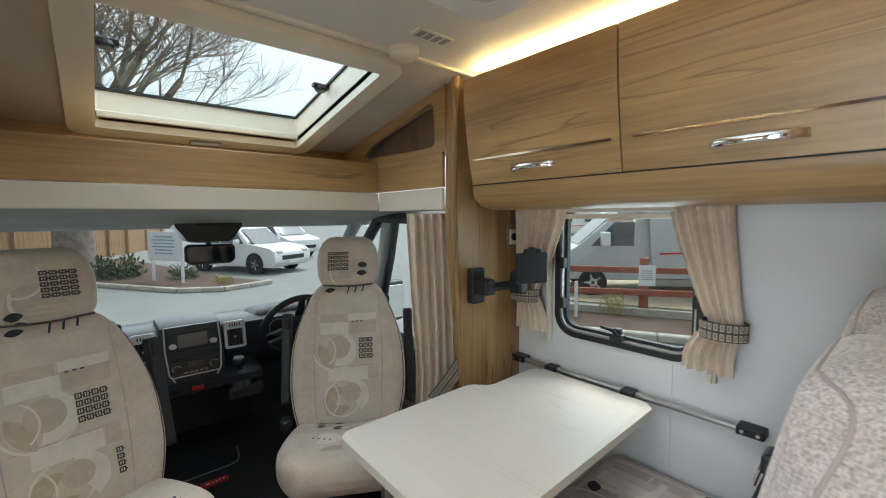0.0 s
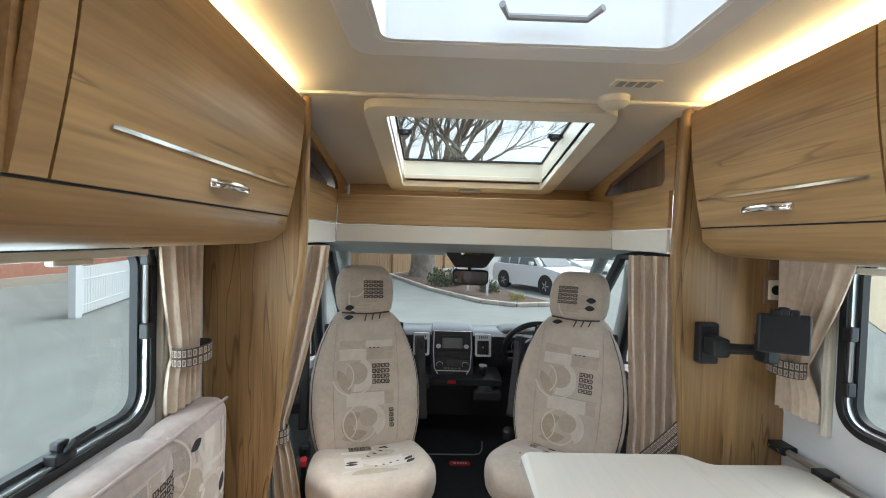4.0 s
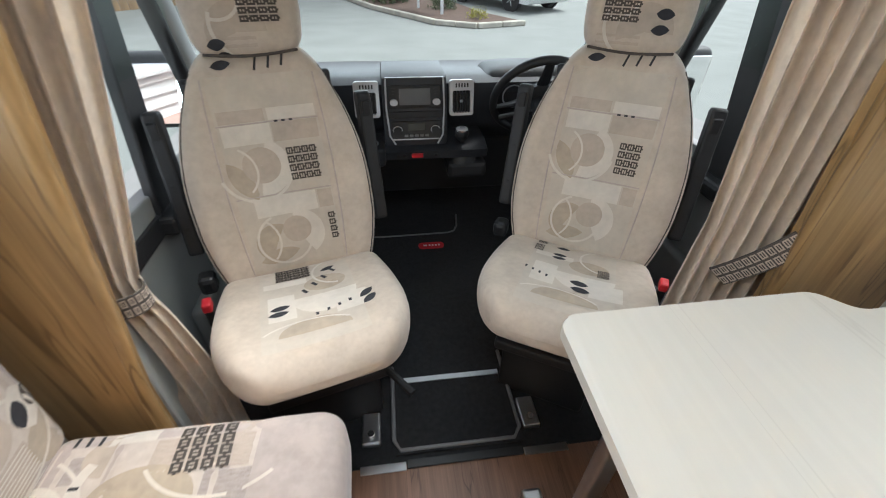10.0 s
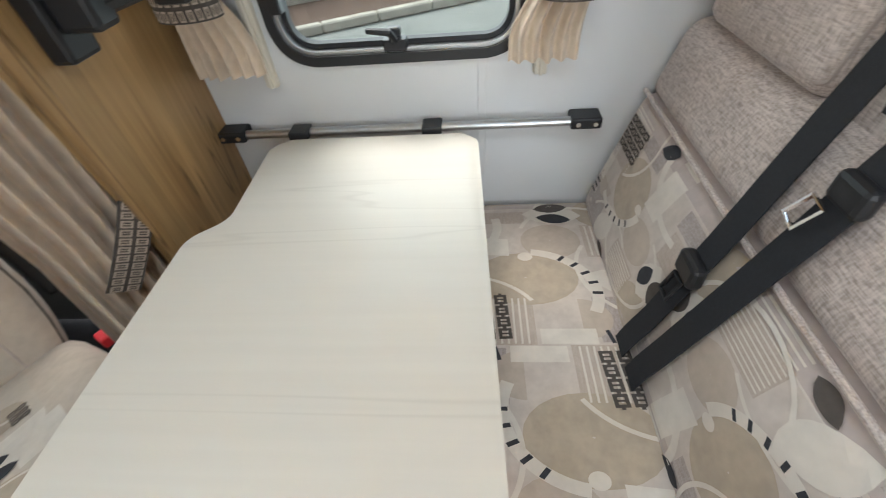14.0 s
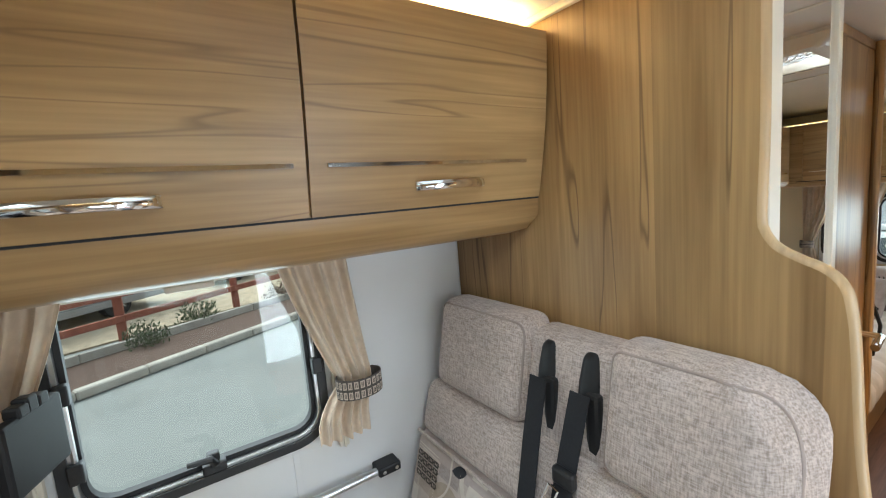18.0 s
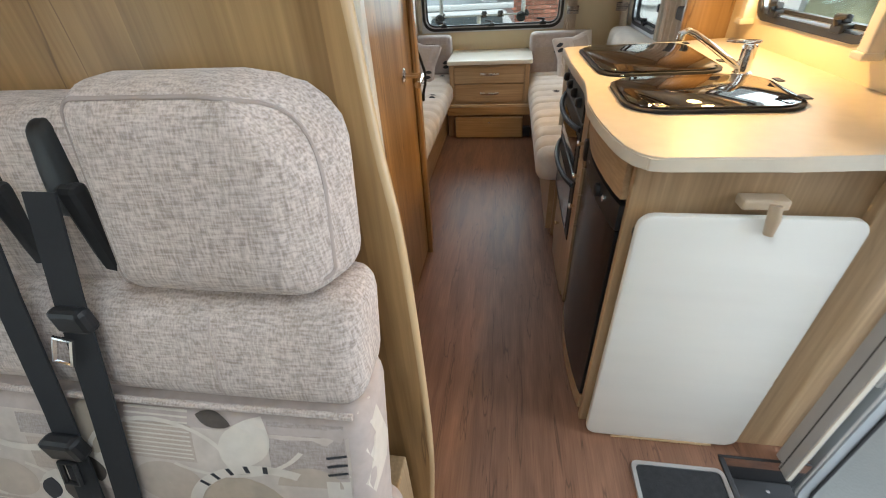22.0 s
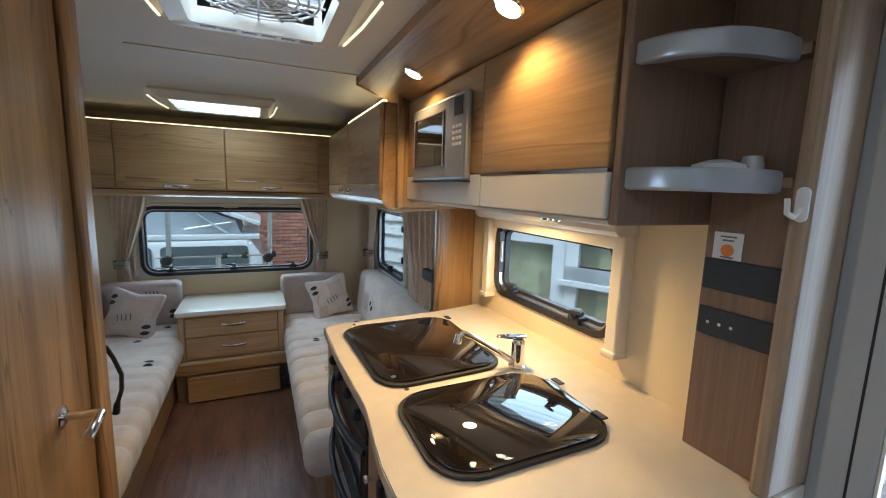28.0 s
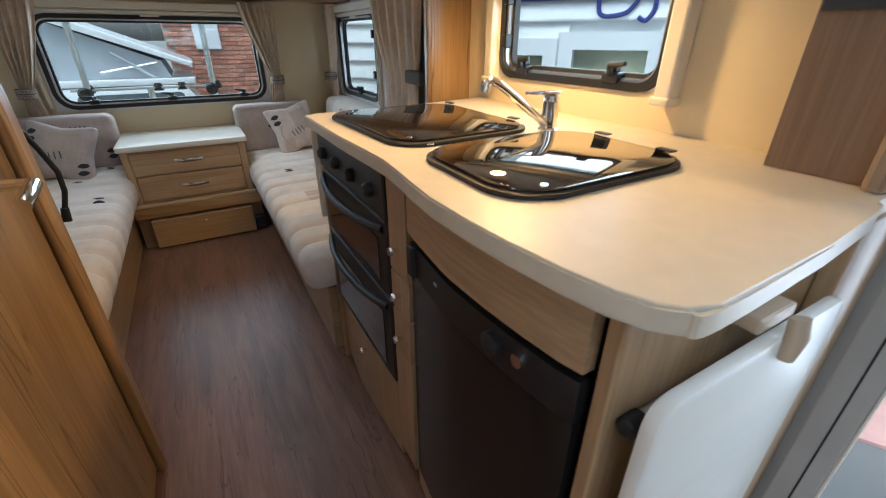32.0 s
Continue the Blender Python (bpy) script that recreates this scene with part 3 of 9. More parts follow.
def motif(target, m, parent, w, h, seed):
    """The sofa cloth's print over a field w by h, in tiles: heathered blocks, petals, bands, rings, leaf pairs, dash rows and link panels."""
    printed("printed_ground", target, m, [patch(-w / 2, w / 2, -h / 2, h / 2)], SOFA, parent, 0.0006)
    out = collections.defaultdict(list)
    nu, nv = max(1, round(w / 0.47)), max(1, round(h / 0.40))
    tw, th = w / nu, h / nv
    for i in range(nu):
        for j in range(nv):
            turn = (i + j + seed) % 2
            cu, cv = -w / 2 + (i + 0.5) * tw, -h / 2 + (j + 0.5) * th
            su, sv = (-tw if turn else tw) / 0.36, (-th if turn else th) / 0.34

            def lay(kind, shapes):
                for rows in shapes:
                    out[kind].append([[(cu + u * su, cv + v * sv) for u, v in row] for row in rows])
            lay("tan", [patch(-0.18, -0.085, 0.02, 0.165), patch(0.01, 0.10, -0.17, -0.07), patch(0.11, 0.18, 0.015, 0.085)])
            lay("heather", [patch(-0.175, -0.085, -0.16, -0.06), patch(0.105, 0.178, 0.092, 0.168), patch(-0.08, -0.005, 0.105, 0.17)])
            lay("olive", [disc(-0.04, 0.025, 0.062, 0, 360, 1.2), disc(0.14, -0.115, 0.05, 0, 360, 1.0)])
            lay("sand", [disc(0.055, -0.02, 0.048, 0, 360, 0.95), disc(-0.13, -0.04, 0.040, 180, 360, 1.0)])
            lay("cream", [patch(0.015, 0.062, 0.045, 0.168, 0.012), leaf(-0.055, -0.115, 0.11, 0.060, 65), leaf(0.145, -0.02, 0.085, 0.036, 5), patch(-0.178, -0.15, -0.055, 0.015)])
            lay("sweep", [arc(-0.075, 0.03, 0.100, 245, 350, 0.016, 1.0), arc(0.06, -0.06, 0.098, 200, 430, 0.007, 0.9), arc(-0.15, 0.12, 0.115, -60, 45, 0.006), arc(0.10, 0.16, 0.10, 185, 285, 0.014), arc(-0.02, -0.17, 0.12, 60, 150, 0.006), disc(0.012, 0.022, 0.011)])
            lay("halo", [leaf(0.135, -0.03, 0.095, 0.058, 85)])
            lay("dark", [leaf(0.122, -0.032, 0.056, 0.030, 78), leaf(-0.012, 0.155, 0.046, 0.026, 20)])
            lay("brown", [leaf(0.158, -0.030, 0.056, 0.030, 96), leaf(-0.02, -0.155, 0.046, 0.022, 165)])
            lay("dash", along_arc(-0.075, 0.03, 0.100, 262, 330, 5, 0.014, 0.006) + dashes(-0.165, -0.105, 0.0, 0.017, 3, 0.024, 0.005, 12))
            lay("stripe", dashes(0.055, -0.163, 0.0, 0.0085, 11, 0.084, 0.0028) + dashes(-0.1325, 0.03, 0.0, 0.0085, 15, 0.09, 0.0026))
            lay("link", links(-0.125, 0.095, 0.092, 0.085, 4, 4, 3) if (i + 2 * j) % 3 != 2 else [])
    for kind, name, material, lift, stuff in (("tan", "printed_tan_block", P_GREY, 0.0010, 0), ("heather", "printed_heather_block", P_HEATHER, 0.0010, 0), ("olive", "printed_round", P_TAUPE, 0.0013, 0), ("sand", "printed_disc", P_SAND, 0.0016, 0), ("cream", "printed_cream_block", P_CREAM, 0.0018, 0), ("halo", "printed_halo", P_CREAM, 0.0021, 0), ("sweep", "printed_arc", P_CREAM, 0.0023, 0), ("dark", "printed_dark_leaf", P_DARK, 0.0026, 0), ("brown", "printed_brown_leaf", P_BROWN, 0.0026, 0), ("dash", "printed_dash", P_DARK, 0.0026, 1), ("stripe", "printed_stripe", P_CREAM, 0.0014, 1), ("link", "printed_link_panel", P_BROWN, 0.0026, 1)):
        printed(name, target, m, out[kind], material, parent, lift, "", bool(stuff))


def curtain(label, a, b, away, z_top, z_tie, z_bot, w_tie, w_bot, anchor, waves=7, amp=0.014, group="curtains", tie=True):
    """A gathered curtain from a to b (x, y); away: the way its folds stand out; tied at z_tie towards the anchor."""
    ob = thing("curtain", label, "curtain", group)
    a, b, away = Vector((*a, 0)), Vector((*b, 0)), Vector((*away, 0)).normalized()
    run = b - a
    rows, cols = 22, waves * 10
    front, back = [], []
    bm = bmesh.new()
    rng = random.Random(int(abs(a.x * 71 + a.y * 131) * 100))
    ph = [rng.uniform(0.7, 1.3) for _ in range(waves + 1)]
    for r in range(rows + 1):
        z = z_top + (z_bot - z_top) * r / rows
        if z > z_tie:
            t = (z_top - z) / (z_top - z_tie)
            w = 1 + (w_tie - 1) * (t ** 1.25)
        else:
            t = (z_tie - z) / max(1e-6, z_tie - z_bot)
            w = w_tie + (w_bot - w_tie) * min(1, t * 1.6) ** 0.6
        fl, bl = [], []
        for c in range(cols + 1):
            u = c / cols
            s = anchor + (u - anchor) * w
            k = u * waves
            am = amp * ph[int(min(k, waves - 0.01))] * (0.75 + 0.5 * w)
            d = am * math.sin(2 * math.pi * k + 0.5 * math.sin(3 * z)) + 0.25 * am * math.sin(5.1 * k + 4 * z)
            bulge = 0.02 * (1 - w) * math.cos(math.pi * (u - 0.5))
            p = a + run * s + away * (d + bulge) + Vector((0, 0, z))
            fl.append(bm.verts.new(p))
            bl.append(bm.verts.new(p - away * 0.004))
        front.append(fl)
        back.append(bl)
    for g in (front, back):
        for r0, r1 in zip(g, g[1:]):
            for c in range(cols):
                bm.faces.new((r0[c], r0[c + 1], r1[c + 1], r1[c]))
    for c in range(cols):
        bm.faces.new((front[0][c], front[0][c + 1], back[0][c + 1], back[0][c]))
        bm.faces.new((front[-1][c], front[-1][c + 1], back[-1][c + 1], back[-1][c]))
    for r in range(rows):
        for e in (0, cols):
            bm.faces.new((front[r][e], front[r + 1][e], back[r + 1][e], back[r][e]))
    soft("drape", bm, CURTAIN, ob)
    if tie:
        c = a + run * (anchor + (0.5 - anchor) * w_tie) + away * 0.018
        hw, hd = max(0.03, run.length * w_tie / 2 + 0.012), 0.042
        d = run.normalized()
        ring = [c + d * (hw * math.cos(q)) + away * (hd * math.sin(q)) + Vector((0, 0, z_tie)) for q in (2 * math.pi * i / 24 for i in range(24))]
        bm = bmesh.new()
        lo = [[bm.verts.new(p + Vector((0, 0, dz)) + (p - c - Vector((0, 0, z_tie))).normalized() * o) for p in ring] for dz, o in ((-0.027, 0), (-0.027, 0.004), (0.027, 0.004), (0.027, 0))]
        for r0, r1 in zip(lo, lo[1:]):
            for i in range(24):
                bm.faces.new((r0[i], r0[(i + 1) % 24], r1[(i + 1) % 24], r1[i]))
        tb = soft("tieback", bm, TIE, ob, "dark woven tieback with a link pattern")
        bm = bmesh.new()
        for i in range(0, 24):
            p, q = ring[i], ring[(i + 1) % 24]
            o = ((p + q) / 2 - c - Vector((0, 0, z_tie))).normalized() * 0.0048
            for dz in (-0.0135, 0.0135):
                for f0, f1, e0, e1 in ((0.12, 0.88, -0.010, -0.0065), (0.12, 0.88, 0.0065, 0.010), (0.12, 0.30, -0.0065, 0.0065), (0.70, 0.88, -0.0065, 0.0065), (0.44, 0.56, -0.0065, 0.0065)):
                    m0, m1 = p.lerp(q, f0), p.lerp(q, f1)
                    bm.faces.new([bm.verts.new(x + o + Vector((0, 0, dz + e))) for x, e in ((m0, e0), (m1, e0), (m1, e1), (m0, e1))])
        tagged(part("woven_band", bm, P_SAND, tb), kind="stuff")
    return ob


# ---- the shell of the vehicle ----
XL, XR, YB, ZC = -0.20, 1.90, -3.25, 1.935
WIN_L, WIN_R = (0.72, 1.285, 0.90, 1.43), (0.78, 1.345, 0.885, 1.45)
WIN_K, WIN_BL, WIN_B = (-1.17, -0.515, 1.055, 1.365), (-3.06, -2.36, 0.82, 1.32), (0.32, 1.515, 0.785, 1.30)
DOOR = (-0.07, 0.60, -0.35, 1.80)
HATCH, FAN, RLIGHT = (0.47, 1.17, 0.42, 1.07), (0.545, 0.875, -0.99, -0.68), (0.70, 1.13, -2.60, -2.24)

structure(part("wall_left", bm_wall(YB, 1.62, -0.35, 2.0, [WIN_L, WIN_K, WIN_BL, DOOR], XL - 0.035, XL, 0), WALL), "pale grey lined side wall with the entrance door", "wall")
structure(part("wall_right", bm_wall(YB, 1.62, -0.35, 2.0, [WIN_R], XR, XR + 0.035, 0), WALL), "pale grey lined side wall with one window", "wall")
structure(part("wall_rear", bm_wall(XL, XR, -0.35, 2.0, [WIN_B], YB - 0.035, YB, 1), CREAM_WALL), "pale rear wall with a wide window", "wall")
structure(part("floor", bm_wall(XL, XR, YB, 1.545, [(XL, 0.06, 0.035, 0.60)], -0.04, 0.0, 2), FLOOR), "dark brown strip-wood effect vinyl floor", "floor")
structure(part("ceiling", bm_wall(XL, XR, YB, 1.50, [HATCH, FAN, RLIGHT], ZC, ZC + 0.04, 2), CEIL), "off-white flat ceiling lining with roof hatches", "ceiling")
structure(part("wall_kitchen_lining", bm_wall(-1.40, -0.20, 0.955, 1.44, [WIN_K], XL, XL + 0.006, 0), CREAM_WALL), "cream wall lining behind the kitchen worktop", "wall")
# seam strips on the right wall below the window
structure(box("trim_wall_seam", XR - 0.004, XR, 0.872, 0.890, 0.0, 0.885, WALL, None, 0.001), "narrow joint strip on the pale wall", "trim")
structure(box("trim_ceiling_front", 0.10, 1.60, 1.492, 1.512, 1.925, 1.937, CREAM, None, 0.004), "cream strip across the ceiling joint", "trim")
structure(box("trim_ceiling_bulkhead", 1.02, 1.90, 0.292, 0.306, 1.918, 1.935, CREAM, None, 0.003), "cream strip along the top of the bulkhead", "trim")
for y in (-0.35, -1.45):
    structure(box("trim_ceiling_joint", 0.3, 1.12, y - 0.008, y + 0.008, 1.931, 1.937, CREAM, None, 0.002), "thin cream joint strip on the ceiling", "trim")


def vehicle_window(name, axis, at, o, inward, label, latches=(), stays=(), radius=0.09, rail=True):
    """A hinged acrylic window in a black rounded frame. axis 0: in a side wall; 1: in the rear wall."""
    w = structure(new(name), label, "window")
    s = inward

    def ring(g0, r0, g1, r1, lo, hi, nm, m, lab=""):
        ro = rounded(rect(o[0] - g0, o[1] + g0, o[2] - g0, o[3] + g0), r0, 8)
        ri = rounded(rect(o[0] - g1, o[1] + g1, o[2] - g1, o[3] + g1), r1, 8)
        return smooth(part(nm, bm_frame(ro, ri, min(lo, hi), max(lo, hi), axis), m, w, lab), 35)
    ring(0.012, 0.002, -0.004, radius, at - s * 0.035, at + s * 0.0035, "surround", WALL)
    ring(0.0, radius, -0.022, radius - 0.02, at - s * 0.02, at + s * 0.014, "frame", BLACK, "black plastic window frame")
    ring(-0.020, radius - 0.02, -0.030, radius - 0.028, at - s * 0.022, at + s * 0.006, "rubber_seal", ALU)
    ring(-0.026, radius - 0.025, -0.042, radius - 0.04, at - s * 0.034, at - s * 0.012, "pane_edge", RUBBER)
    p = part("pane", bm_prism(rounded(rect(o[0] + 0.028, o[1] - 0.028, o[2] + 0.028, o[3] - 0.028), radius - 0.03, 8), at - s * 0.036, at - s * 0.033, axis), GLASS, w)
    p.visible_shadow = False

    def put(a, b, c):
        return (at + s * c, a, b) if axis == 0 else (a, at + s * c, b)

    def lump(nm, a0, a1, b0, b1, c0, c1, m, parent, bev=0.004):
        p0, p1 = put(a0, b0, c0), put(a1, b1, c1)
        return box(nm, *[v for k in range(3) for v in sorted((p0[k], p1[k]))], m, parent, bev)
    for a, b in latches:
        lt = lump("latch", a - 0.026, a + 0.026, b - 0.014, b + 0.012, -0.012, 0.02, BLACK, w)
        lump("catch_block", a - 0.014, a + 0.014, b + 0.012, b + 0.034, -0.01, 0.014, BLACK, lt, 0.005)
        part("lever", bm_tube([put(a, b + 0.01, 0.018), put(a + 0.006, b + 0.03, 0.03), put(a + 0.055, b + 0.036, 0.032)], [0.010, 0.009, 0.006], 8), BLACK, lt)
    for a, b0, b1 in stays:
        st = part("stay_arm", bm_tube([put(a, b0, 0.004), put(a, b1, 0.004)], 0.006, 8), ALU, w)
        for b in (b0, b1):
            lump("pivot", a - 0.014, a + 0.014, b - 0.022, b + 0.022, -0.004, 0.022, BLACK, st)
    return w


def blind_rails(axis, at, inward, a0, a1, z0, z1, top=True):
    """The cream cassette of a roller blind round a window."""
    ob = thing("roller_blind", "cream plastic roller blind cassette round the window", "blind", "window blinds")
    s = inward

    def bar(nm, u0, u1, b0, b1, c1):
        x = sorted((at + s * 0.001, at + s * c1))
        return box(nm, *((*x, u0, u1) if axis == 0 else (u0, u1, *x)), b0, b1, CREAM, ob, 0.004)
    for u in (a0 - 0.034, a1 + 0.006):
        bar("side_rail", u, u + 0.028, z0, z1, 0.022)
        bar("rail_lip", u + 0.010, u + 0.018, z0, z1, 0.03)
    if top:
        bar("cassette", a0 - 0.036, a1 + 0.036, z1 - 0.03, z1 + 0.012, 0.045)
        bar("pull_bar", a0, a1, z1 - 0.056, z1 - 0.036, 0.02)
        m = (a0 + a1) / 2
        bar("pull_tab", m - 0.05, m + 0.05, z1 - 0.068, z1 - 0.054, 0.024)
    return ob


vehicle_window("window_1", 0, XR, WIN_R, -1, "black-framed acrylic side window beside the dining table", [(1.07, 0.925)], [(1.312, 1.02, 1.19), (0.80, 1.10, 1.36)])
vehicle_window("window_2", 0, XL, WIN_L, 1, "black-framed acrylic side window above the sofa", [(0.99, 0.942)], [(1.252, 1.16, 1.37)])
vehicle_window("window_3", 0, XL, WIN_K, 1, "small black-framed window above the kitchen worktop", [(-0.67, 1.085), (-1.04, 1.085)], [(-1.14, 1.17, 1.30)], 0.07)
vehicle_window("window_4", 0, XL, WIN_BL, 1, "black-framed side window of the rear lounge", [(-2.7, 0.855)], [(-2.40, 0.98, 1.2)])
vehicle_window("window_5", 1, YB, WIN_B, 1, "wide black-framed rear window with handles", [(0.915, 0.825), (1.33, 0.825), (0.48, 0.825)], [], 0.10)
blind_rails(0, XR, -1, WIN_R[0] - 0.01, WIN_R[1] + 0.01, 0.845, 1.43)
blind_rails(0, XL, 1, WIN_L[0] - 0.01, WIN_L[1] + 0.01, 0.86, 1.43)
blind_rails(1, YB, 1, WIN_B[0] - 0.01, WIN_B[1] + 0.01, 0.80, 1.36)
blind_rails(0, XL, 1, WIN_BL[0] - 0.01, WIN_BL[1] + 0.01, 0.80, 1.36)

# entrance doorway
dr = structure(new("door_1"), "open entrance doorway with a grey metal frame", "door")
ALU_SEAL = mat("pale_grey_rubber", (0.42, 0.43, 0.43), 0.6)
CASSETTE = mat("beige_grey_cassette", (0.40, 0.39, 0.37), 0.45, var=0.04)
FRAME_PALE = mat("pale_blue_grey_frame", (0.36, 0.39, 0.40), 0.45, var=0.05)
smooth(part("frame", bm_frame(rounded(rect(-0.080, 0.62, -0.36, 1.82), 0.004, 8), rounded(rect(0.020, 0.566, -0.26, 1.735), 0.085, 8), XL - 0.075, XL - 0.045, 0), FRAME_PALE, dr, "pale moulded door frame"), 30)
smooth(part("outer_edge", bm_frame(rounded(rect(0.014, 0.572, -0.266, 1.741), 0.091, 8), rounded(rect(0.025, 0.561, -0.255, 1.730), 0.080, 8), XL - 0.084, XL - 0.0755, 0), RUBBER, dr, "thin black outer edge"), 30)
smooth(part("door_seal", bm_tube([(XL - 0.042, y, z) for y, z in rounded(rect(-0.028, 0.596, -0.28, 1.775), 0.11, 8)], 0.010, 8, True), ALU_SEAL, dr, "pale grey rubber door seal"), 50)
smooth(part("inner_bead", bm_tube([(XL - 0.044, y, z) for y, z in rounded(rect(0.010, 0.576, -0.27, 1.745), 0.09, 8)], 0.004, 6, True), WHITE, dr), 50)
box("recess_board", XL + 0.001, XL + 0.030, -0.0315, 0.004, -0.02, 1.86, GREY_ALU, dr, 0.002, "blue-grey recess board")
box("flyscreen_cassette", XL + 0.066, XL + 0.085, 0.0045, 0.072, -0.02, 1.86, CASSETTE, dr, 0.004, "beige-grey flyscreen cassette of the doorway")
box("cassette_groove", XL + 0.0845, XL + 0.0858, 0.040, 0.0435, -0.02, 1.86, RUBBER, dr)
box("cassette_edge", XL + 0.070, XL + 0.0835, 0.0722, 0.0765, -0.02, 1.86, CREAM, dr, 0.001, "pale edge strip")
box("lintel_cover", XL + 0.001, XL + 0.06, 0.072, 0.60, 1.79, 1.86, CASSETTE, dr, 0.006, "beige-grey cover above the doorway")
for z in (0.36, 0.92, 1.44):
    for y0, dz in ((-0.024, 0.0), (-0.002, 0.045)):
        h = box("hinge", XL - 0.046, XL - 0.034, y0, y0 + 0.020, z + dz - 0.03, z + dz + 0.03, WHITE, dr, 0.003, "white door hinge plate")
        for d in (-0.017, 0.017):
            part("screw", bm_lathe([(0.004, 0), (0.003, 0.0015)], (XL - 0.0339, y0 + 0.010, z + dz + d), 'X', 8), GREY_DARK, h)
for z in (1.20, 0.62):
    box("catch_slot", XL - 0.0455, XL - 0.043, -0.012, -0.005, z, z + 0.11, RUBBER, dr)

# entrance step well and mat
st = thing("entrance_step", "black moulded plastic step well at the doorway", "step")
box("tread", XL - 0.03, 0.045, 0.035, 0.60, -0.25, -0.235, BLACK_SOFT, st, 0.003)
box("riser", 0.045, 0.062, 0.035, 0.60, -0.25, 0.006, BLACK_SOFT, st, 0.004)
box("side", XL, 0.06, 0.026, 0.034, -0.25, 0.006, BLACK_SOFT, st, 0.003)
box("ledge", XL + 0.02, 0.05, 0.035, 0.10, -0.12, -0.105, BLACK_SOFT, st, 0.006)
for x, y in ((0.0, 0.07), (-0.1, 0.07)):
    part("screw", bm_lathe([(0.006, 0), (0.006, 0.003)], (x, y, -0.105), 'Z', 10), CHROME, st)
dm = thing("door_mat", "black carpet door mat with a pale bound edge", "mat")
box("carpet_top", 0.075, 0.325, 0.085, 0.66, 0.0, 0.010, CARPET, dm, 0.003)
smooth(part("binding", bm_frame(rounded(rect(0.068, 0.332, 0.078, 0.667), 0.02, 4), rounded(rect(0.080, 0.320, 0.090, 0.655), 0.015, 4), 0.0, 0.013, 2), ALU, dm))

# ---- cab: fascia, slope and roof window ----
fs = thing("overcab_fascia", "walnut band with an ivory lip across the cab opening", "fascia")
box("band", 0.135, 1.475, 2.090, 2.108, 1.507, 1.648, WOOD_X, fs, 0.003)
box("lip", 0.135, 1.475, 2.084, 2.106, 1.42, 1.5035, IVORY, fs, 0.004)
box("chrome_line", 0.16, 1.45, 2.0855, 2.0895, 1.5035, 1.5075, CHROME, fs)
box("shelf", 0.11, 1.50, 2.110, 2.55, 1.60, 1.615, WOOD_X, fs, 0.002)
box("back_edge", 0.11, 1.50, 2.47, 2.485, 1.6155, 1.76, WOOD_X, fs, 0.002)
for x, nm in ((0.117, "side_band"), (1.477, "side_band")):
    box(nm, x, x + 0.016, 1.602, 2.108, 1.507, 1.648, WOOD_Y, fs, 0.002)
    box("side_lip", x - 0.002, x + 0.014, 1.602, 2.082, 1.415, 1.5035, IVORY, fs, 0.004)


def slope_z(y):
    return 1.935 - 0.195 * max(0.0, y - 1.5)


for x, nm, lab in ((1.495, "cubby", "walnut side panel with a dark triangular cubby"), (0.085, "cubby", "walnut side panel with a dark triangular cubby")):
    sp = thing("cubby_panel", lab, "panel", "side cubbies")
    out = [(1.602, 1.65), (2.50, 1.65), (2.50, slope_z(2.5)), (1.602, slope_z(1.602))]
    hole = rounded([(1.665, 1.675), (2.27, 1.685), (2.18, 1.745), (1.68, 1.865)], [0.03, 0.02, 0.03, 0.03], 5)
    ro = [(a, b) for c in out for a, b in [c] * 6]
    # the outline has as many points as the opening
    bm = bmesh.new()
    for lo, hi in ((x, x + 0.016),):
        bm = bm_frame(ro, hole, lo, hi, 0)
        bmesh.ops.remove_doubles(bm, verts=bm.verts, dist=0.0001)
        bmesh.ops.dissolve_degenerate(bm, edges=bm.edges, dist=0.0001)
    part("panel", bm, WOOD_Y, sp)
    d = 1 if x > 0.8 else -1
    x0, x1 = (x + 0.10, x + 0.11) if d > 0 else (x - 0.11, x - 0.10)
    box("cubby_back", x0, x1, 1.62, 2.45, 1.652, 1.90, GREY_WOOD, sp)
    xs = sorted((x + (0.017 if d > 0 else -0.001), x0))
    box("cubby_floor", *xs, 1.62, 2.45, 1.652, 1.664, GREY_WOOD, sp)

SKY_O, SKY_I = (0.345, 1.265, 1.53, 2.47), (0.425, 1.195, 1.60, 2.385)


def bm_slope(x0, x1, y0, y1, d0, d1, holes=()):
    bm = bm_wall(x0, x1, y0, y1, list(holes), d0, d1, 2)
    for v in bm.verts:
        v.co.z += slope_z(v.co.y)
    return bm


structure(part("ceiling_slope", bm_slope(-0.20, 1.90, 1.50, 2.9, 0.0, 0.02, [SKY_I]), LINING), "beige moulded lining sloping down over the cab", "ceiling")
rf = structure(new("window_6"), "large tilting roof window over the cab", "window")
for hs, d0, d1, nm, m in (((SKY_I[0], SKY_I[1], SKY_I[2], SKY_I[3]), -0.03, 0.0, "frame", CREAM),):
    ro = rounded(rect(*SKY_O), 0.06, 6)
    ri = rounded(rect(*SKY_I), 0.015, 6)
    bm = bm_frame(ro, ri, d0, d1, 2)
    for v in bm.verts:
        v.co.z += slope_z(v.co.y)
    smooth(part(nm, bm, m, rf, "cream moulded frame"), 30)
    ro2 = rounded(rect(SKY_I[0] - 0.004, SKY_I[1] + 0.004, SKY_I[2] - 0.004, SKY_I[3] + 0.004), 0.015, 6)
    bm = bm_frame(ro2, ri, 0.0, 0.115, 2)
    for v in bm.verts:
        v.co.z += slope_z(v.co.y)
    part("upstand", bm, CREAM, rf)
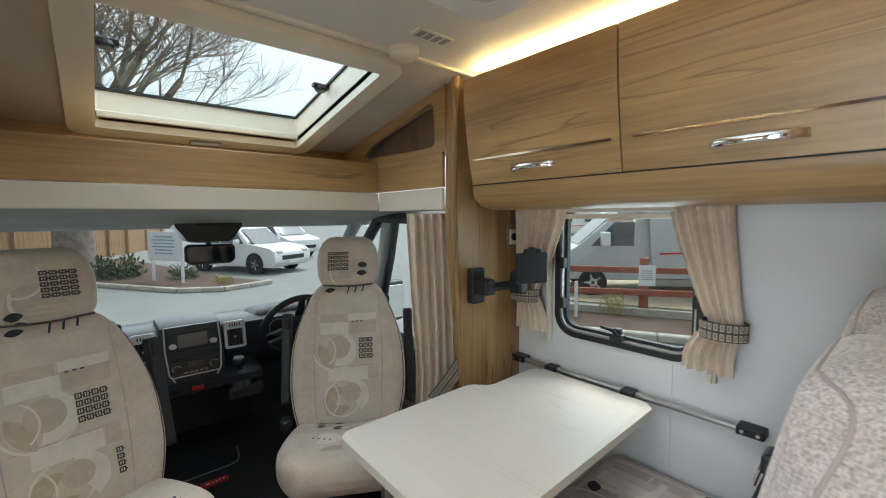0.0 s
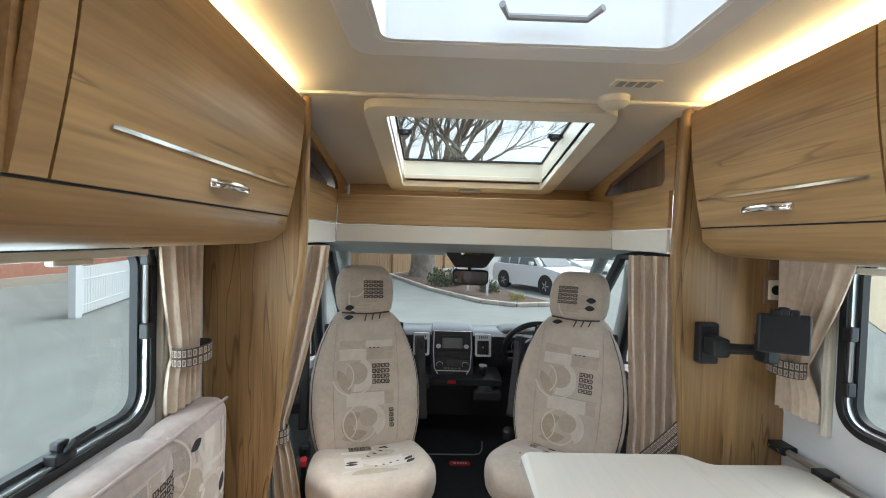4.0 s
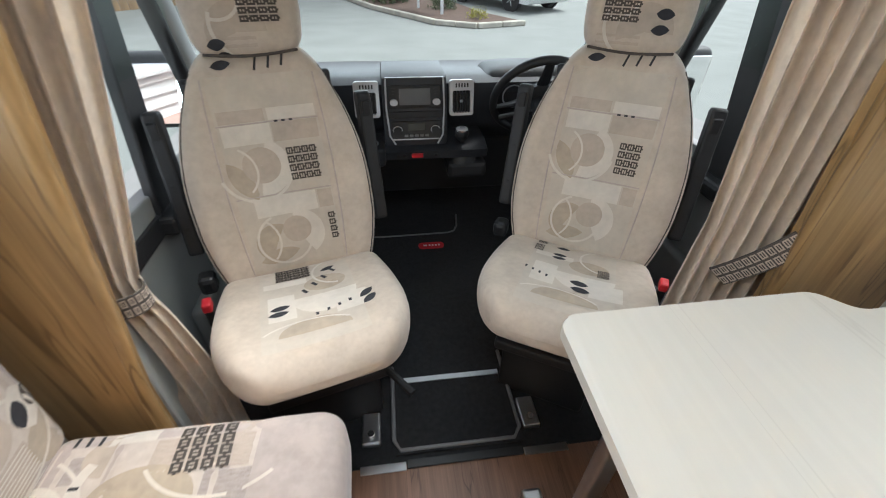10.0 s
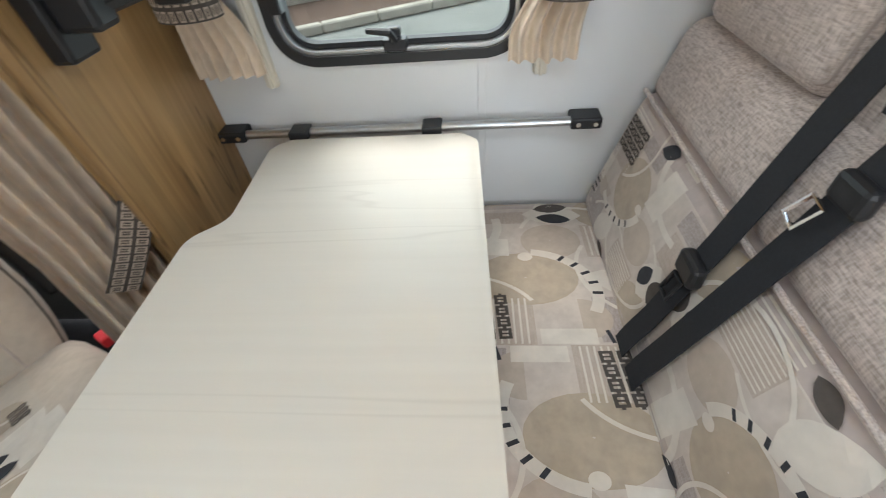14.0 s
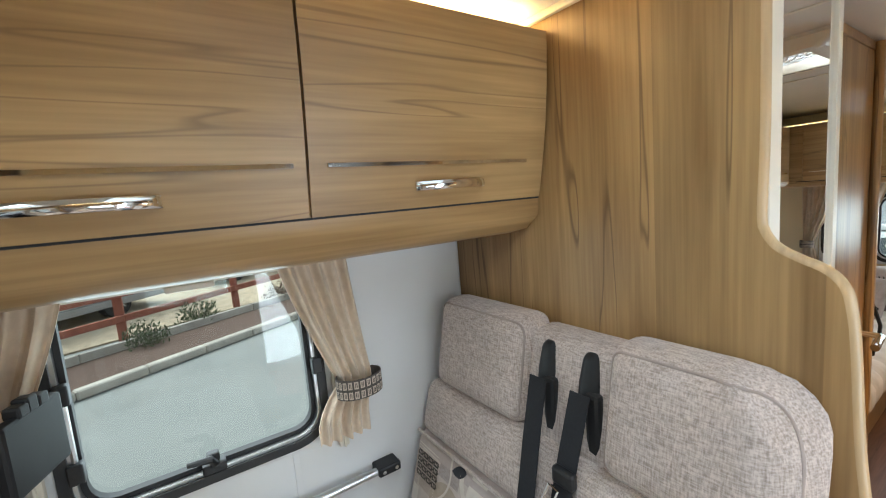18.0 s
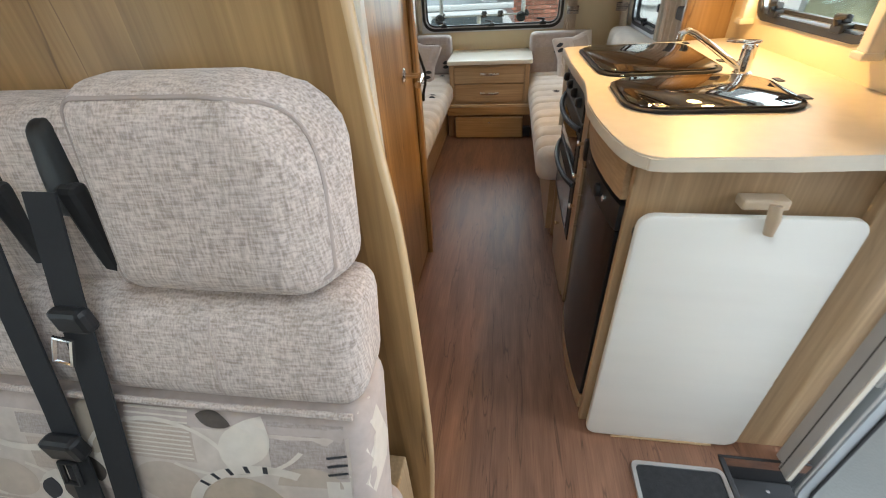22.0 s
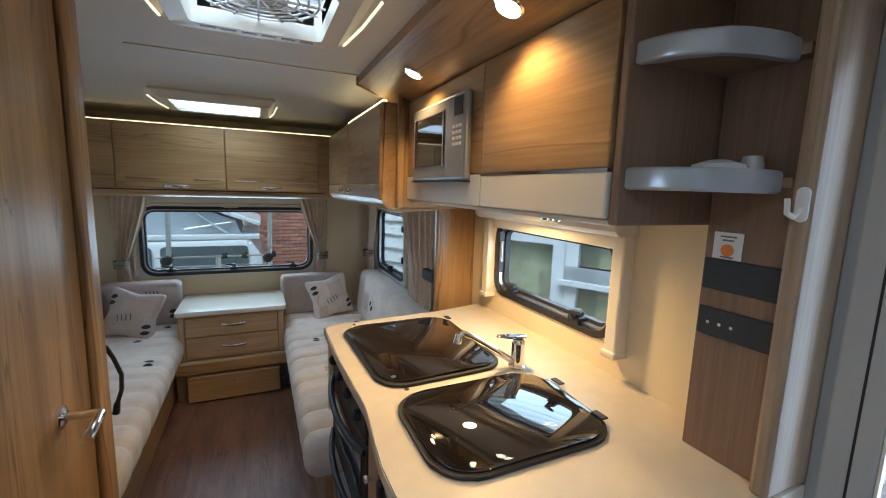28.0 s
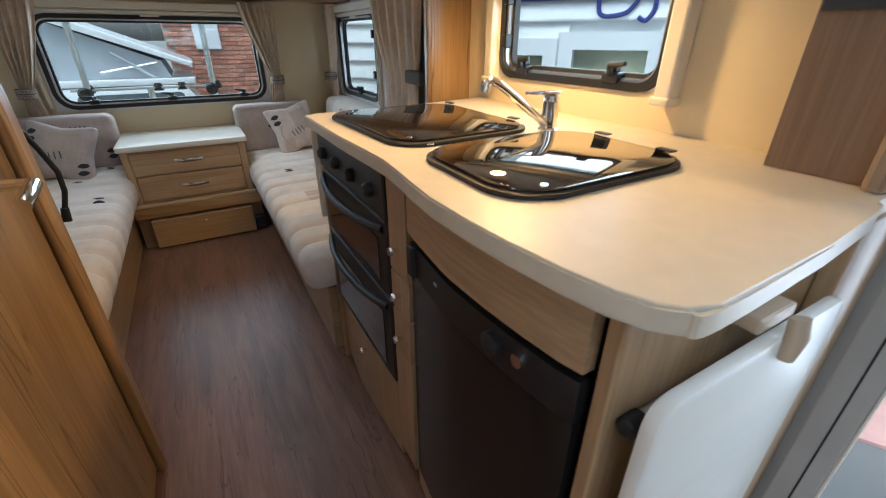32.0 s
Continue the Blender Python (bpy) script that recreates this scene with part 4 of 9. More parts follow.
part("rubber_seal", bm_slope(SKY_I[0] - 0.01, SKY_I[1] + 0.01, SKY_I[2] - 0.01, SKY_I[3] + 0.01, 0.110, 0.120, [(SKY_I[0] + 0.008, SKY_I[1] - 0.008, SKY_I[2] + 0.008, SKY_I[3] - 0.008)]), RUBBER, rf)
p = part("pane", bm_slope(SKY_I[0] - 0.02, SKY_I[1] + 0.02, SKY_I[2] - 0.02, SKY_I[3] + 0.02, 0.121, 0.125), GLASS, rf)
p.visible_shadow = False
for x in (0.458, 1.162):
    c = (x, 2.02, slope_z(2.02) + 0.10)
    k = part("catch", bm_lathe([(0.022, 0), (0.026, 0.01), (0.022, 0.022), (0.01, 0.026)], (c[0], c[1], c[2] - 0.016), 'Z', 14), BLACK, rf, "black catch knob")
    box("catch_arm", x - 0.035, x + 0.035, 2.005, 2.035, c[2] - 0.004, c[2] + 0.014, BLACK, k, 0.004)
box("blind_handle", 0.74, 0.86, 2.41, 2.445, slope_z(2.43) - 0.048, slope_z(2.43) - 0.031, GREY_ALU, rf, 0.005)
box("blind_bar", SKY_I[0] + 0.004, SKY_I[1] - 0.004, SKY_I[3] - 0.028, SKY_I[3] - 0.005, slope_z(2.37) + 0.005, slope_z(2.37) + 0.03, CREAM, rf, 0.004)
box("blind_grip", 0.72, 0.88, 1.612, 1.64, slope_z(1.62) + 0.05, slope_z(1.62) + 0.07, CREAM, rf, 0.005)

# ---- cab shell ----
HEAD = mat("grey_cab_headlining", (0.42, 0.45, 0.43), 0.85, var=0.08, bump=0.2, bscale=500)
DOORGREY = mat("mid_grey_door_trim", (0.22, 0.23, 0.225), 0.6, var=0.08, bump=0.1, bscale=400)
CABGREY = mat("pale_grey_cab_trim", (0.42, 0.44, 0.43), 0.6, var=0.06)
hl = bm_prism([(2.109, 1.425), (2.40, 1.385), (2.62, 1.352), (2.80, 1.335), (2.80, 1.40), (2.109, 1.46)], -0.10, 1.82, 0)
structure(part("ceiling_cab", hl, HEAD), "grey felt cab headlining above the windscreen", "ceiling")
for x0, x1 in ((-0.20, 0.113), (1.495, 1.90)):
    structure(box("ceiling_cab_side", x0, x1, 1.601, 2.108, 1.418, 1.43, LINING), "beige lining above the cab doors", "ceiling")
structure(part("floor_cab", bm_wall(-0.14, 1.86, 1.547, 3.5, [], -0.03, 0.0, 2), CARPET), "black carpeted cab floor", "floor")
structure(part("floor_cab_raised", bm_prism([(1.60, 0.0005), (1.86, 0.010), (2.66, 0.050), (3.5, 0.085), (3.5, 0.0005)], -0.14, 1.86, 0), CARPET), "black carpeted cab floor rising towards the dashboard", "floor")
structure(box("floor_cab_front", -0.14, 1.86, 3.5, 3.56, 0.0, 0.62, BLACK_SOFT), "black front bulkhead under the dashboard", "wall")
ws = structure(new("windscreen"), "raked laminated windscreen with a dark edge", "window")
bm = bmesh.new()
WSB, WST = [(-0.06, 3.30, 0.69), (0.30, 3.50, 0.67), (0.85, 3.56, 0.66), (1.40, 3.50, 0.67), (1.76, 3.30, 0.69)], [(0.02, 2.60, 1.38), (0.35, 2.72, 1.37), (0.85, 2.76, 1.365), (1.35, 2.72, 1.37), (1.68, 2.60, 1.38)]
low, top = [bm.verts.new(p) for p in WSB], [bm.verts.new(p) for p in WST]
for i in range(4):
    bm.faces.new((low[i], low[i + 1], top[i + 1], top[i]))
p = smooth(part("pane", bm, TINT, ws))
p.visible_shadow = False
smooth(part("black_edge", bm_tube([*[(x, y - 0.01, z + 0.012) for x, y, z in WSB]], 0.02, 8), RUBBER, ws))
for sx, nm in ((-1, "left"), (1, "right")):
    xa = 0.85 + sx * 0.91
    ap = structure(new("cab_door_" + nm), "cab door with a grey inner panel and side glass", "door")
    smooth(part("front_pillar", bm_tube([(0.85 + sx * 0.915, 3.40, 0.68), (0.85 + sx * 0.86, 2.95, 1.16), (0.85 + sx * 0.80, 2.58, 1.41)], [0.05, 0.04, 0.045], 10, flat=0.7), CABGREY, ap, "pale grey windscreen pillar"))
    xs = sorted((xa, xa + sx * 0.05))
    part("door_panel", bm_prism([(1.72, 0.08), (3.30, 0.08), (3.34, 0.66), (2.72, 0.68), (1.72, 0.74)], *xs, 0, 0.01), DOORGREY, ap, "grey plastic door panel")
    box("door_capping", *sorted((xa - sx * 0.012, xa + sx * 0.001)), 1.76, 3.2, 0.60, 0.665, BLACK_SOFT, ap, 0.006, "black capping below the glass")
    soft("map_pocket", bm_soft(*sorted((xa - sx * 0.05, xa + sx * 0.001)), 1.95, 2.95, 0.14, 0.33, 0.02, (2, 8, 3)), DOORGREY, ap)
    smooth(part("window_frame", bm_tube([(0.85 + sx * 0.905, 1.76, 0.88), (0.85 + sx * 0.86, 1.80, 1.37), (0.85 + sx * 0.84, 2.42, 1.385), (0.85 + sx * 0.90, 3.12, 0.82)], 0.034, 8), RUBBER, ap))
    bm = bmesh.new()
    bm.faces.new([bm.verts.new(q) for q in ((xa + sx * 0.02, 1.74, 0.82), (xa + sx * 0.02, 3.30, 0.72), (0.85 + sx * 0.83, 2.62, 1.37), (0.85 + sx * 0.85, 1.78, 1.37))])
    p = part("side_glass", bm, TINT, ap)
    p.visible_shadow = False
    part("quarter_bar", bm_prism([(2.02, 0.66), (2.13, 0.66), (2.215, 1.18), (2.235, 1.375), (2.15, 1.375), (2.13, 1.18)], *sorted((0.85 + sx * 0.895, 0.85 + sx * 0.925)), 0, 0.006), RUBBER, ap, "black upright bar of the door window")
    smooth(part("quarter_pillar", bm_tube([(0.85 + sx * 0.93, 2.70, 0.64), (0.85 + sx * 0.92, 2.59, 0.90), (0.85 + sx * 0.90, 2.47, 1.15), (0.85 + sx * 0.87, 2.36, 1.40)], [0.075, 0.066, 0.062, 0.06], 10, flat=0.6), CABGREY, ap, "grey-lined pillar beside the windscreen"), 50)
    smooth(part("pillar_seal", bm_tube([(0.85 + sx * 0.925, 2.62, 0.64), (0.85 + sx * 0.915, 2.51, 0.90), (0.85 + sx * 0.895, 2.395, 1.15), (0.85 + sx * 0.865, 2.285, 1.40)], 0.026, 8), RUBBER, ap), 50)
    box("armrest", *sorted((xa - sx * 0.06, xa)), 2.0, 2.6, 0.60, 0.66, BLACK_SOFT, ap, 0.015)
    box("rear_pillar", *sorted((0.85 + sx * 0.85, 0.85 + sx * 1.00)), 1.62, 1.76, 0.0, 1.42, CABGREY, ap, 0.01)
    dmx = 0.85 + sx * 1.10
    wm = thing("wing_mirror", "black door mirror outside the cab glass", "mirror", "door mirrors")
    soft("housing", bm_soft(dmx - 0.12, dmx + 0.12, 2.70, 2.80, 0.66, 0.95, 0.04, (3, 2, 3)), BLACK, wm)
    box("mirror_glass", dmx - 0.095, dmx + 0.095, 2.688, 2.699, 0.69, 0.92, MIRROR, wm, 0.003)
    part("arm", bm_tube([(0.85 + sx * 0.96, 2.76, 0.70), (dmx - sx * 0.05, 2.76, 0.75)], 0.03, 8), BLACK, wm)

# rear-view mirror and its console
rm = thing("rear_view_mirror", "black rear-view mirror under a sensor console", "mirror")
smooth(part("console", bm_prism(rounded([(0.665, 1.40), (0.985, 1.40), (0.965, 1.345), (0.915, 1.275), (0.735, 1.275), (0.685, 1.345)], 0.02, 4), 2.54, 2.74, 1, 0.014, 3), BLACK, rm), 40)
smooth(part("sensor_lens", bm_prism(rounded(rect(0.765, 0.885, 1.352, 1.378), 0.01, 4), 2.5375, 2.5415, 1), BLACK_GLASS, rm))
part("stem", bm_tube([(0.825, 2.62, 1.30), (0.83, 2.61, 1.23)], 0.012, 8), BLACK, rm)
smooth(part("mirror_body", bm_prism(rounded([(0.72, 1.262), (0.945, 1.258), (0.94, 1.178), (0.915, 1.165), (0.745, 1.166), (0.722, 1.182)], 0.022, 5), 2.585, 2.62, 1, 0.008, 3), BLACK, rm), 40)
smooth(part("mirror_face", bm_prism(rounded([(0.731, 1.252), (0.934, 1.248), (0.930, 1.186), (0.910, 1.176), (0.750, 1.177), (0.733, 1.188)], 0.016, 5), 2.5805, 2.5855, 1), mat("dark_mirror", (0.12, 0.125, 0.13), 0.05, 1.0), rm))

# ---- dashboard ----
DASH = mat("charcoal_dashboard_plastic", (0.030, 0.032, 0.037), 0.5, var=0.15, scale=15, bump=0.15, bscale=400)
db = thing("dashboard", "black van dashboard with silver vents and a radio", "dashboard")
prof = [(2.86, 0.50), (2.78, 0.62), (2.76, 0.84), (2.80, 0.865), (2.95, 0.86), (3.60, 0.70), (3.62, 0.40), (3.0, 0.34)]
smooth(part("body", bm_prism(prof, -0.04, 1.74, 0, 0.012), DASH, db), 35)
smooth(part("centre_console", bm_prism([(2.90, 0.44), (2.67, 0.50), (2.655, 0.60), (2.725, 0.885), (2.76, 0.90), (2.95, 0.90)], 0.615, 0.885, 0, 0.012), DASH, db), 35)
smooth(part("lower_panel", bm_prism([(2.86, 0.36), (2.63, 0.48), (2.62, 0.53), (2.70, 0.56), (2.90, 0.56)], 0.56, 1.06, 0, 0.012), DASH, db), 35)
box("footwell_panel", 0.10, 1.30, 2.92, 2.95, 0.06, 0.48, BLACK, db, 0.01)


def tilted(bm, c, deg):
    return moved(bm, Matrix.Translation(c) @ Matrix.Rotation(radians(deg), 4, 'X') @ Matrix.Translation((-c[0], -c[1], -c[2])))


T = -12
c = (0.75, 2.705, 0.79)
part("silver_brow", tilted(bm_box(0.628, 0.874, 2.705, 2.722, 0.862, 0.892, 0.006), c, T), SILVER, db, "silver trim above the radio")
rd = part("radio", tilted(bm_box(0.64, 0.862, 2.698, 2.712, 0.735, 0.855, 0.006), c, T), BLACK, db)
part("screen", tilted(bm_box(0.685, 0.815, 2.694, 2.699, 0.755, 0.838, 0.002), c, T), mat("grey_screen", (0.16, 0.165, 0.17), 0.12), rd, "grey radio screen")
for x in (0.662, 0.838):
    part("knob", tilted(bm_lathe([(0.016, 0), (0.016, 0.02), (0.013, 0.024)], (x, 2.674, 0.772), 'Y', 16), c, T), SILVER, rd)
    for z in (0.805, 0.82, 0.835):
        part("button", tilted(bm_box(x - 0.008, x + 0.008, 2.695, 2.699, z - 0.004, z + 0.004), c, T), BLACK_SOFT, rd)
part("disc_slot", tilted(bm_box(0.69, 0.81, 2.694, 2.699, 0.741, 0.746), c, T), RUBBER, rd)
for i in range(6):
    part("button", tilted(bm_box(0.69 + i * 0.0205, 0.705 + i * 0.0205, 2.694, 2.699, 0.846, 0.852, 0.001), c, T), BLACK_SOFT, rd)
for sx in (-1, 1):
    smooth(part("console_rim", tilted(bm_tube([(0.751 + sx * 0.119, 2.702, 0.885), (0.751 + sx * 0.121, 2.698, 0.74), (0.751 + sx * 0.112, 2.694, 0.60), (0.751 + sx * 0.09, 2.692, 0.555)], 0.004, 8), c, T), SILVER, db, "silver edge of the console"))
part("tray", tilted(bm_box(0.635, 0.868, 2.694, 2.71, 0.688, 0.724, 0.004), c, T), BLACK_SOFT, db)
hc = part("heater_control", tilted(bm_box(0.645, 0.858, 2.692, 2.71, 0.58, 0.675, 0.006), c, T), BLACK, db)
for x in (0.672, 0.832):
    part("dial", tilted(bm_lathe([(0.018, 0), (0.018, 0.014), (0.014, 0.018)], (x, 2.672, 0.63), 'Y', 16), c, T), BLACK_SOFT, hc)
part("display", tilted(bm_box(0.715, 0.79, 2.688, 2.693, 0.625, 0.665, 0.002), c, T), mat("dim_display", (0.05, 0.055, 0.05), 0.15), hc)
for i in range(5):
    part("button", tilted(bm_box(0.70 + i * 0.022, 0.715 + i * 0.022, 2.688, 2.693, 0.594, 0.606, 0.001), c, T), GREY_DARK, hc)
for x in (0.672, 0.832):
    part("dial_mark", tilted(bm_lathe([(0.0205, 0), (0.0205, -0.002)], (x, 2.692, 0.63), 'Y', 16), c, T), SILVER, hc)
part("control_edge", tilted(bm_box(0.648, 0.855, 2.689, 2.692, 0.578, 0.584), c, T), SILVER, hc)
box("hazard_switch", 0.725, 0.775, 2.617, 2.626, 0.495, 0.520, RED, db, 0.003, "red hazard warning switch")
for x in (0.67, 0.695, 0.83):
    box("switch", x - 0.008, x + 0.008, 2.618, 2.626, 0.500, 0.514, BLACK, db, 0.002)
for x0 in (0.50, 0.897):
    vt = part("air_vent", tilted(bm_frame(rounded(rect(x0, x0 + 0.104, 0.685, 0.868), 0.014, 4), rounded(rect(x0 + 0.014, x0 + 0.09, 0.700, 0.815), 0.008, 4), 2.712, 2.735, 1), (x0, 2.73, 0.78), -8), SILVER, db, "silver-framed air vent")
    part("vent_back", tilted(bm_box(x0 + 0.01, x0 + 0.094, 2.732, 2.737, 0.695, 0.82), (x0, 2.73, 0.78), -8), RUBBER, vt)
    for i in range(6):
        x = x0 + 0.02 + i * 0.0125
        part("slat", tilted(bm_box(x, x + 0.004, 2.716, 2.732, 0.70, 0.815), (x0, 2.73, 0.78), -8), BLACK, vt)
    part("slider", tilted(bm_box(x0 + 0.044, x0 + 0.058, 2.708, 2.716, 0.755, 0.768, 0.002), (x0, 2.73, 0.78), -8), SILVER, vt)
    for i in range(5):
        x = x0 + 0.026 + i * 0.012
        part("top_slot", tilted(bm_box(x, x + 0.006, 2.711, 2.714, 0.832, 0.852), (x0, 2.73, 0.78), -8), RUBBER, vt)
gs = thing("gear_lever", "gear lever with a silver-topped knob and gaiter", "gear lever")
smooth(part("gaiter", bm_lathe([(0.062, 0), (0.05, 0.03), (0.03, 0.06), (0.018, 0.08)], (0.93, 2.60, 0.60), 'Z', 12), BLACK_SOFT, gs))
box("gaiter_base", 0.86, 1.03, 2.55, 2.75, 0.53, 0.605, BLACK_SOFT, gs, 0.02)
part("stalk", bm_tube([(0.93, 2.60, 0.67), (0.918, 2.57, 0.71)], 0.01, 8), BLACK, gs)
k = smooth(part("knob", bm_lathe([(0.012, 0), (0.026, 0.015), (0.029, 0.032), (0.024, 0.046), (0.010, 0.05)], (0.916, 2.565, 0.70), 'Z', 16), BLACK, gs))
part("knob_ring", bm_lathe([(0.0265, 0), (0.0265, 0.004)], (0.916, 2.565, 0.742), 'Z', 16), CHROME, k)
smooth(part("knob_cap", bm_lathe([(0.024, 0), (0.022, 0.005), (0.010, 0.0075), (0.0, 0.008)], (0.916, 2.565, 0.7465), 'Z', 16), SILVER, k, "silver cap with the gear pattern"))
for d in (-0.008, 0.0, 0.008):
    box("gear_mark", 0.9155 + d, 0.9165 + d, 2.557, 2.573, 0.7535, 0.7555, BLACK, k)
box("gear_mark", 0.9075, 0.9245, 2.5645, 2.5655, 0.7535, 0.7555, BLACK, k)

ch = thing("cup_holder", "black cup holder tray with a silver lid on the dashboard", "cup holder")
soft("tray", bm_soft(0.485, 0.605, 2.47, 2.66, 0.56, 0.640, 0.02, (4, 5, 3)), DASH, ch)
smooth(part("lid", bm_lathe([(0.034, 0), (0.034, 0.006), (0.028, 0.010), (0.0, 0.011)], (0.545, 2.53, 0.639), 'Z', 20), SILVER, ch, "silver round lid"))

# instrument binnacle and steering wheel
bn = thing("instrument_binnacle", "hooded black instrument binnacle behind the wheel", "binnacle")
soft("hood", bm_soft(1.06, 1.48, 2.78, 3.02, 0.84, 0.945, 0.04, (6, 4, 2), (0, 0, 0.02)), BLACK_SOFT, bn)
box("dial_face", 1.10, 1.44, 2.765, 2.782, 0.80, 0.92, BLACK, bn, 0.01)
for x in (1.18, 1.36):
    part("dial_ring", bm_tube([(x + 0.045 * math.cos(a), 2.762, 0.86 + 0.045 * math.sin(a)) for a in (2 * math.pi * i / 20 for i in range(20))], 0.003, 6, True), SILVER, bn)
sw = thing("steering_wheel", "black leather-rimmed three-spoke steering wheel", "steering wheel")
cw, tilt = Vector((1.262, 2.56, 0.80)), Matrix.Rotation(radians(-62), 4, 'X')


def on_wheel(a, r, d=0.0):
    return cw + tilt.to_3x3() @ Vector((r * math.cos(a), r * math.sin(a), d))


smooth(part("rim", bm_tube([on_wheel(2 * math.pi * i / 40, 0.183) for i in range(40)], 0.0165, 10, True), BLACK_SOFT, sw))
smooth(part("hub", moved(bm_lathe([(0.05, -0.03), (0.075, -0.01), (0.07, 0.012), (0.04, 0.02)], (0, 0, 0), 'Z', 20), Matrix.Translation(cw) @ tilt), BLACK, sw))
part("badge", moved(bm_lathe([(0.018, 0.0205), (0.018, 0.023)], (0, 0, 0), 'Z', 16), Matrix.Translation(cw) @ tilt), SILVER, sw)
for deg in (15, 165, 270):
    a = radians(deg)
    part("spoke", bm_tube([on_wheel(a, 0.05), on_wheel(a, 0.12, -0.005), on_wheel(a, 0.18)], [0.028, 0.022, 0.016], 8, flat=0.45), BLACK, sw)
part("column", bm_tube([on_wheel(0, 0, -0.02), on_wheel(0, 0, -0.22)], 0.04, 10), BLACK, sw)
part("stalk_switch", bm_tube([on_wheel(0, 0, -0.06), on_wheel(radians(165), 0.17, -0.06)], [0.01, 0.012], 8), BLACK, sw)

db.location, db.scale = (0.02, -0.13, 0.23), (0.95, 1, 0.73)
gs.location, bn.location, sw.location = (0.0, -0.05, -0.05), (-0.03, -0.13, -0.075), (-0.03, 0, 0)

# ---- cab floor mat ----
cm = thing("cab_mat", "black cab mat with a grey bound edge and step", "mat")
smooth(part("mat_flap", bm_prism([(1.572, 0.012), (1.845, 0.0175), (1.86, 0.0185), (1.86, 0.0105), (1.572, 0.003)], 0.575, 0.99, 0), CARPET, cm), 20)
smooth(part("mat_top", bm_prism([(1.8605, 0.0182), (2.66, 0.0565), (2.72, 0.059), (2.72, 0.0535), (2.66, 0.0505), (1.8605, 0.0105)], 0.30, 1.27, 0), CARPET, cm), 20)
smooth(part("binding", bm_tube([(0.575, 1.90, 0.020), (0.575, 1.85, 0.018), (0.572, 1.62, 0.013), (0.592, 1.585, 0.011), (0.965, 1.585, 0.011), (0.990, 1.62, 0.013), (0.988, 1.85, 0.018), (0.987, 1.93, 0.022)], 0.007, 6), GREY_DARK, cm, "grey bound edge"))
smooth(part("front_binding", bm_tube([(0.36, 2.70, 0.059), (0.60, 2.695, 0.059), (0.90, 2.70, 0.059), (0.935, 2.715, 0.060), (0.955, 2.76, 0.062), (0.968, 2.86, 0.066)], 0.005, 6), GREY_DARK, cm, "grey bound edge"))
part("pale_strip", bm_prism([(1.846, 0.0182), (1.826, 0.0178), (1.826, 0.0215), (1.846, 0.0220)], 0.612, 0.966, 0), ALU, cm, "pale grey anti-slip strip")
lb = part("maker_label", bm_prism(rounded(rect(0.735, 0.865, 2.575, 2.625), 0.022, 5), 0.0540, 0.0580, 2), RED, cm, "red oval label with pale writing")
for i, (u, w) in enumerate(((0.77, 0.022), (0.797, 0.012), (0.813, 0.012), (0.829, 0.012), (0.845, 0.012))):
    box("writing", u - 0.01, u + w - 0.013, 2.593, 2.606, 0.0581, 0.0586, WHITE, lb)
for x0, x1 in ((0.465, 0.607), (0.985, 1.13)):
    structure(box("trim_floor_strip", x0, x1, 1.526, 1.552, 0.0, 0.006, ALU, None, 0.002), "aluminium strip at the edge of the floor", "trim")
structure(box("trim_floor_edge", 0.609, 0.983, 1.530, 1.556, 0.0, 0.008, BLACK, None, 0.002), "black strip at the edge of the floor", "trim")


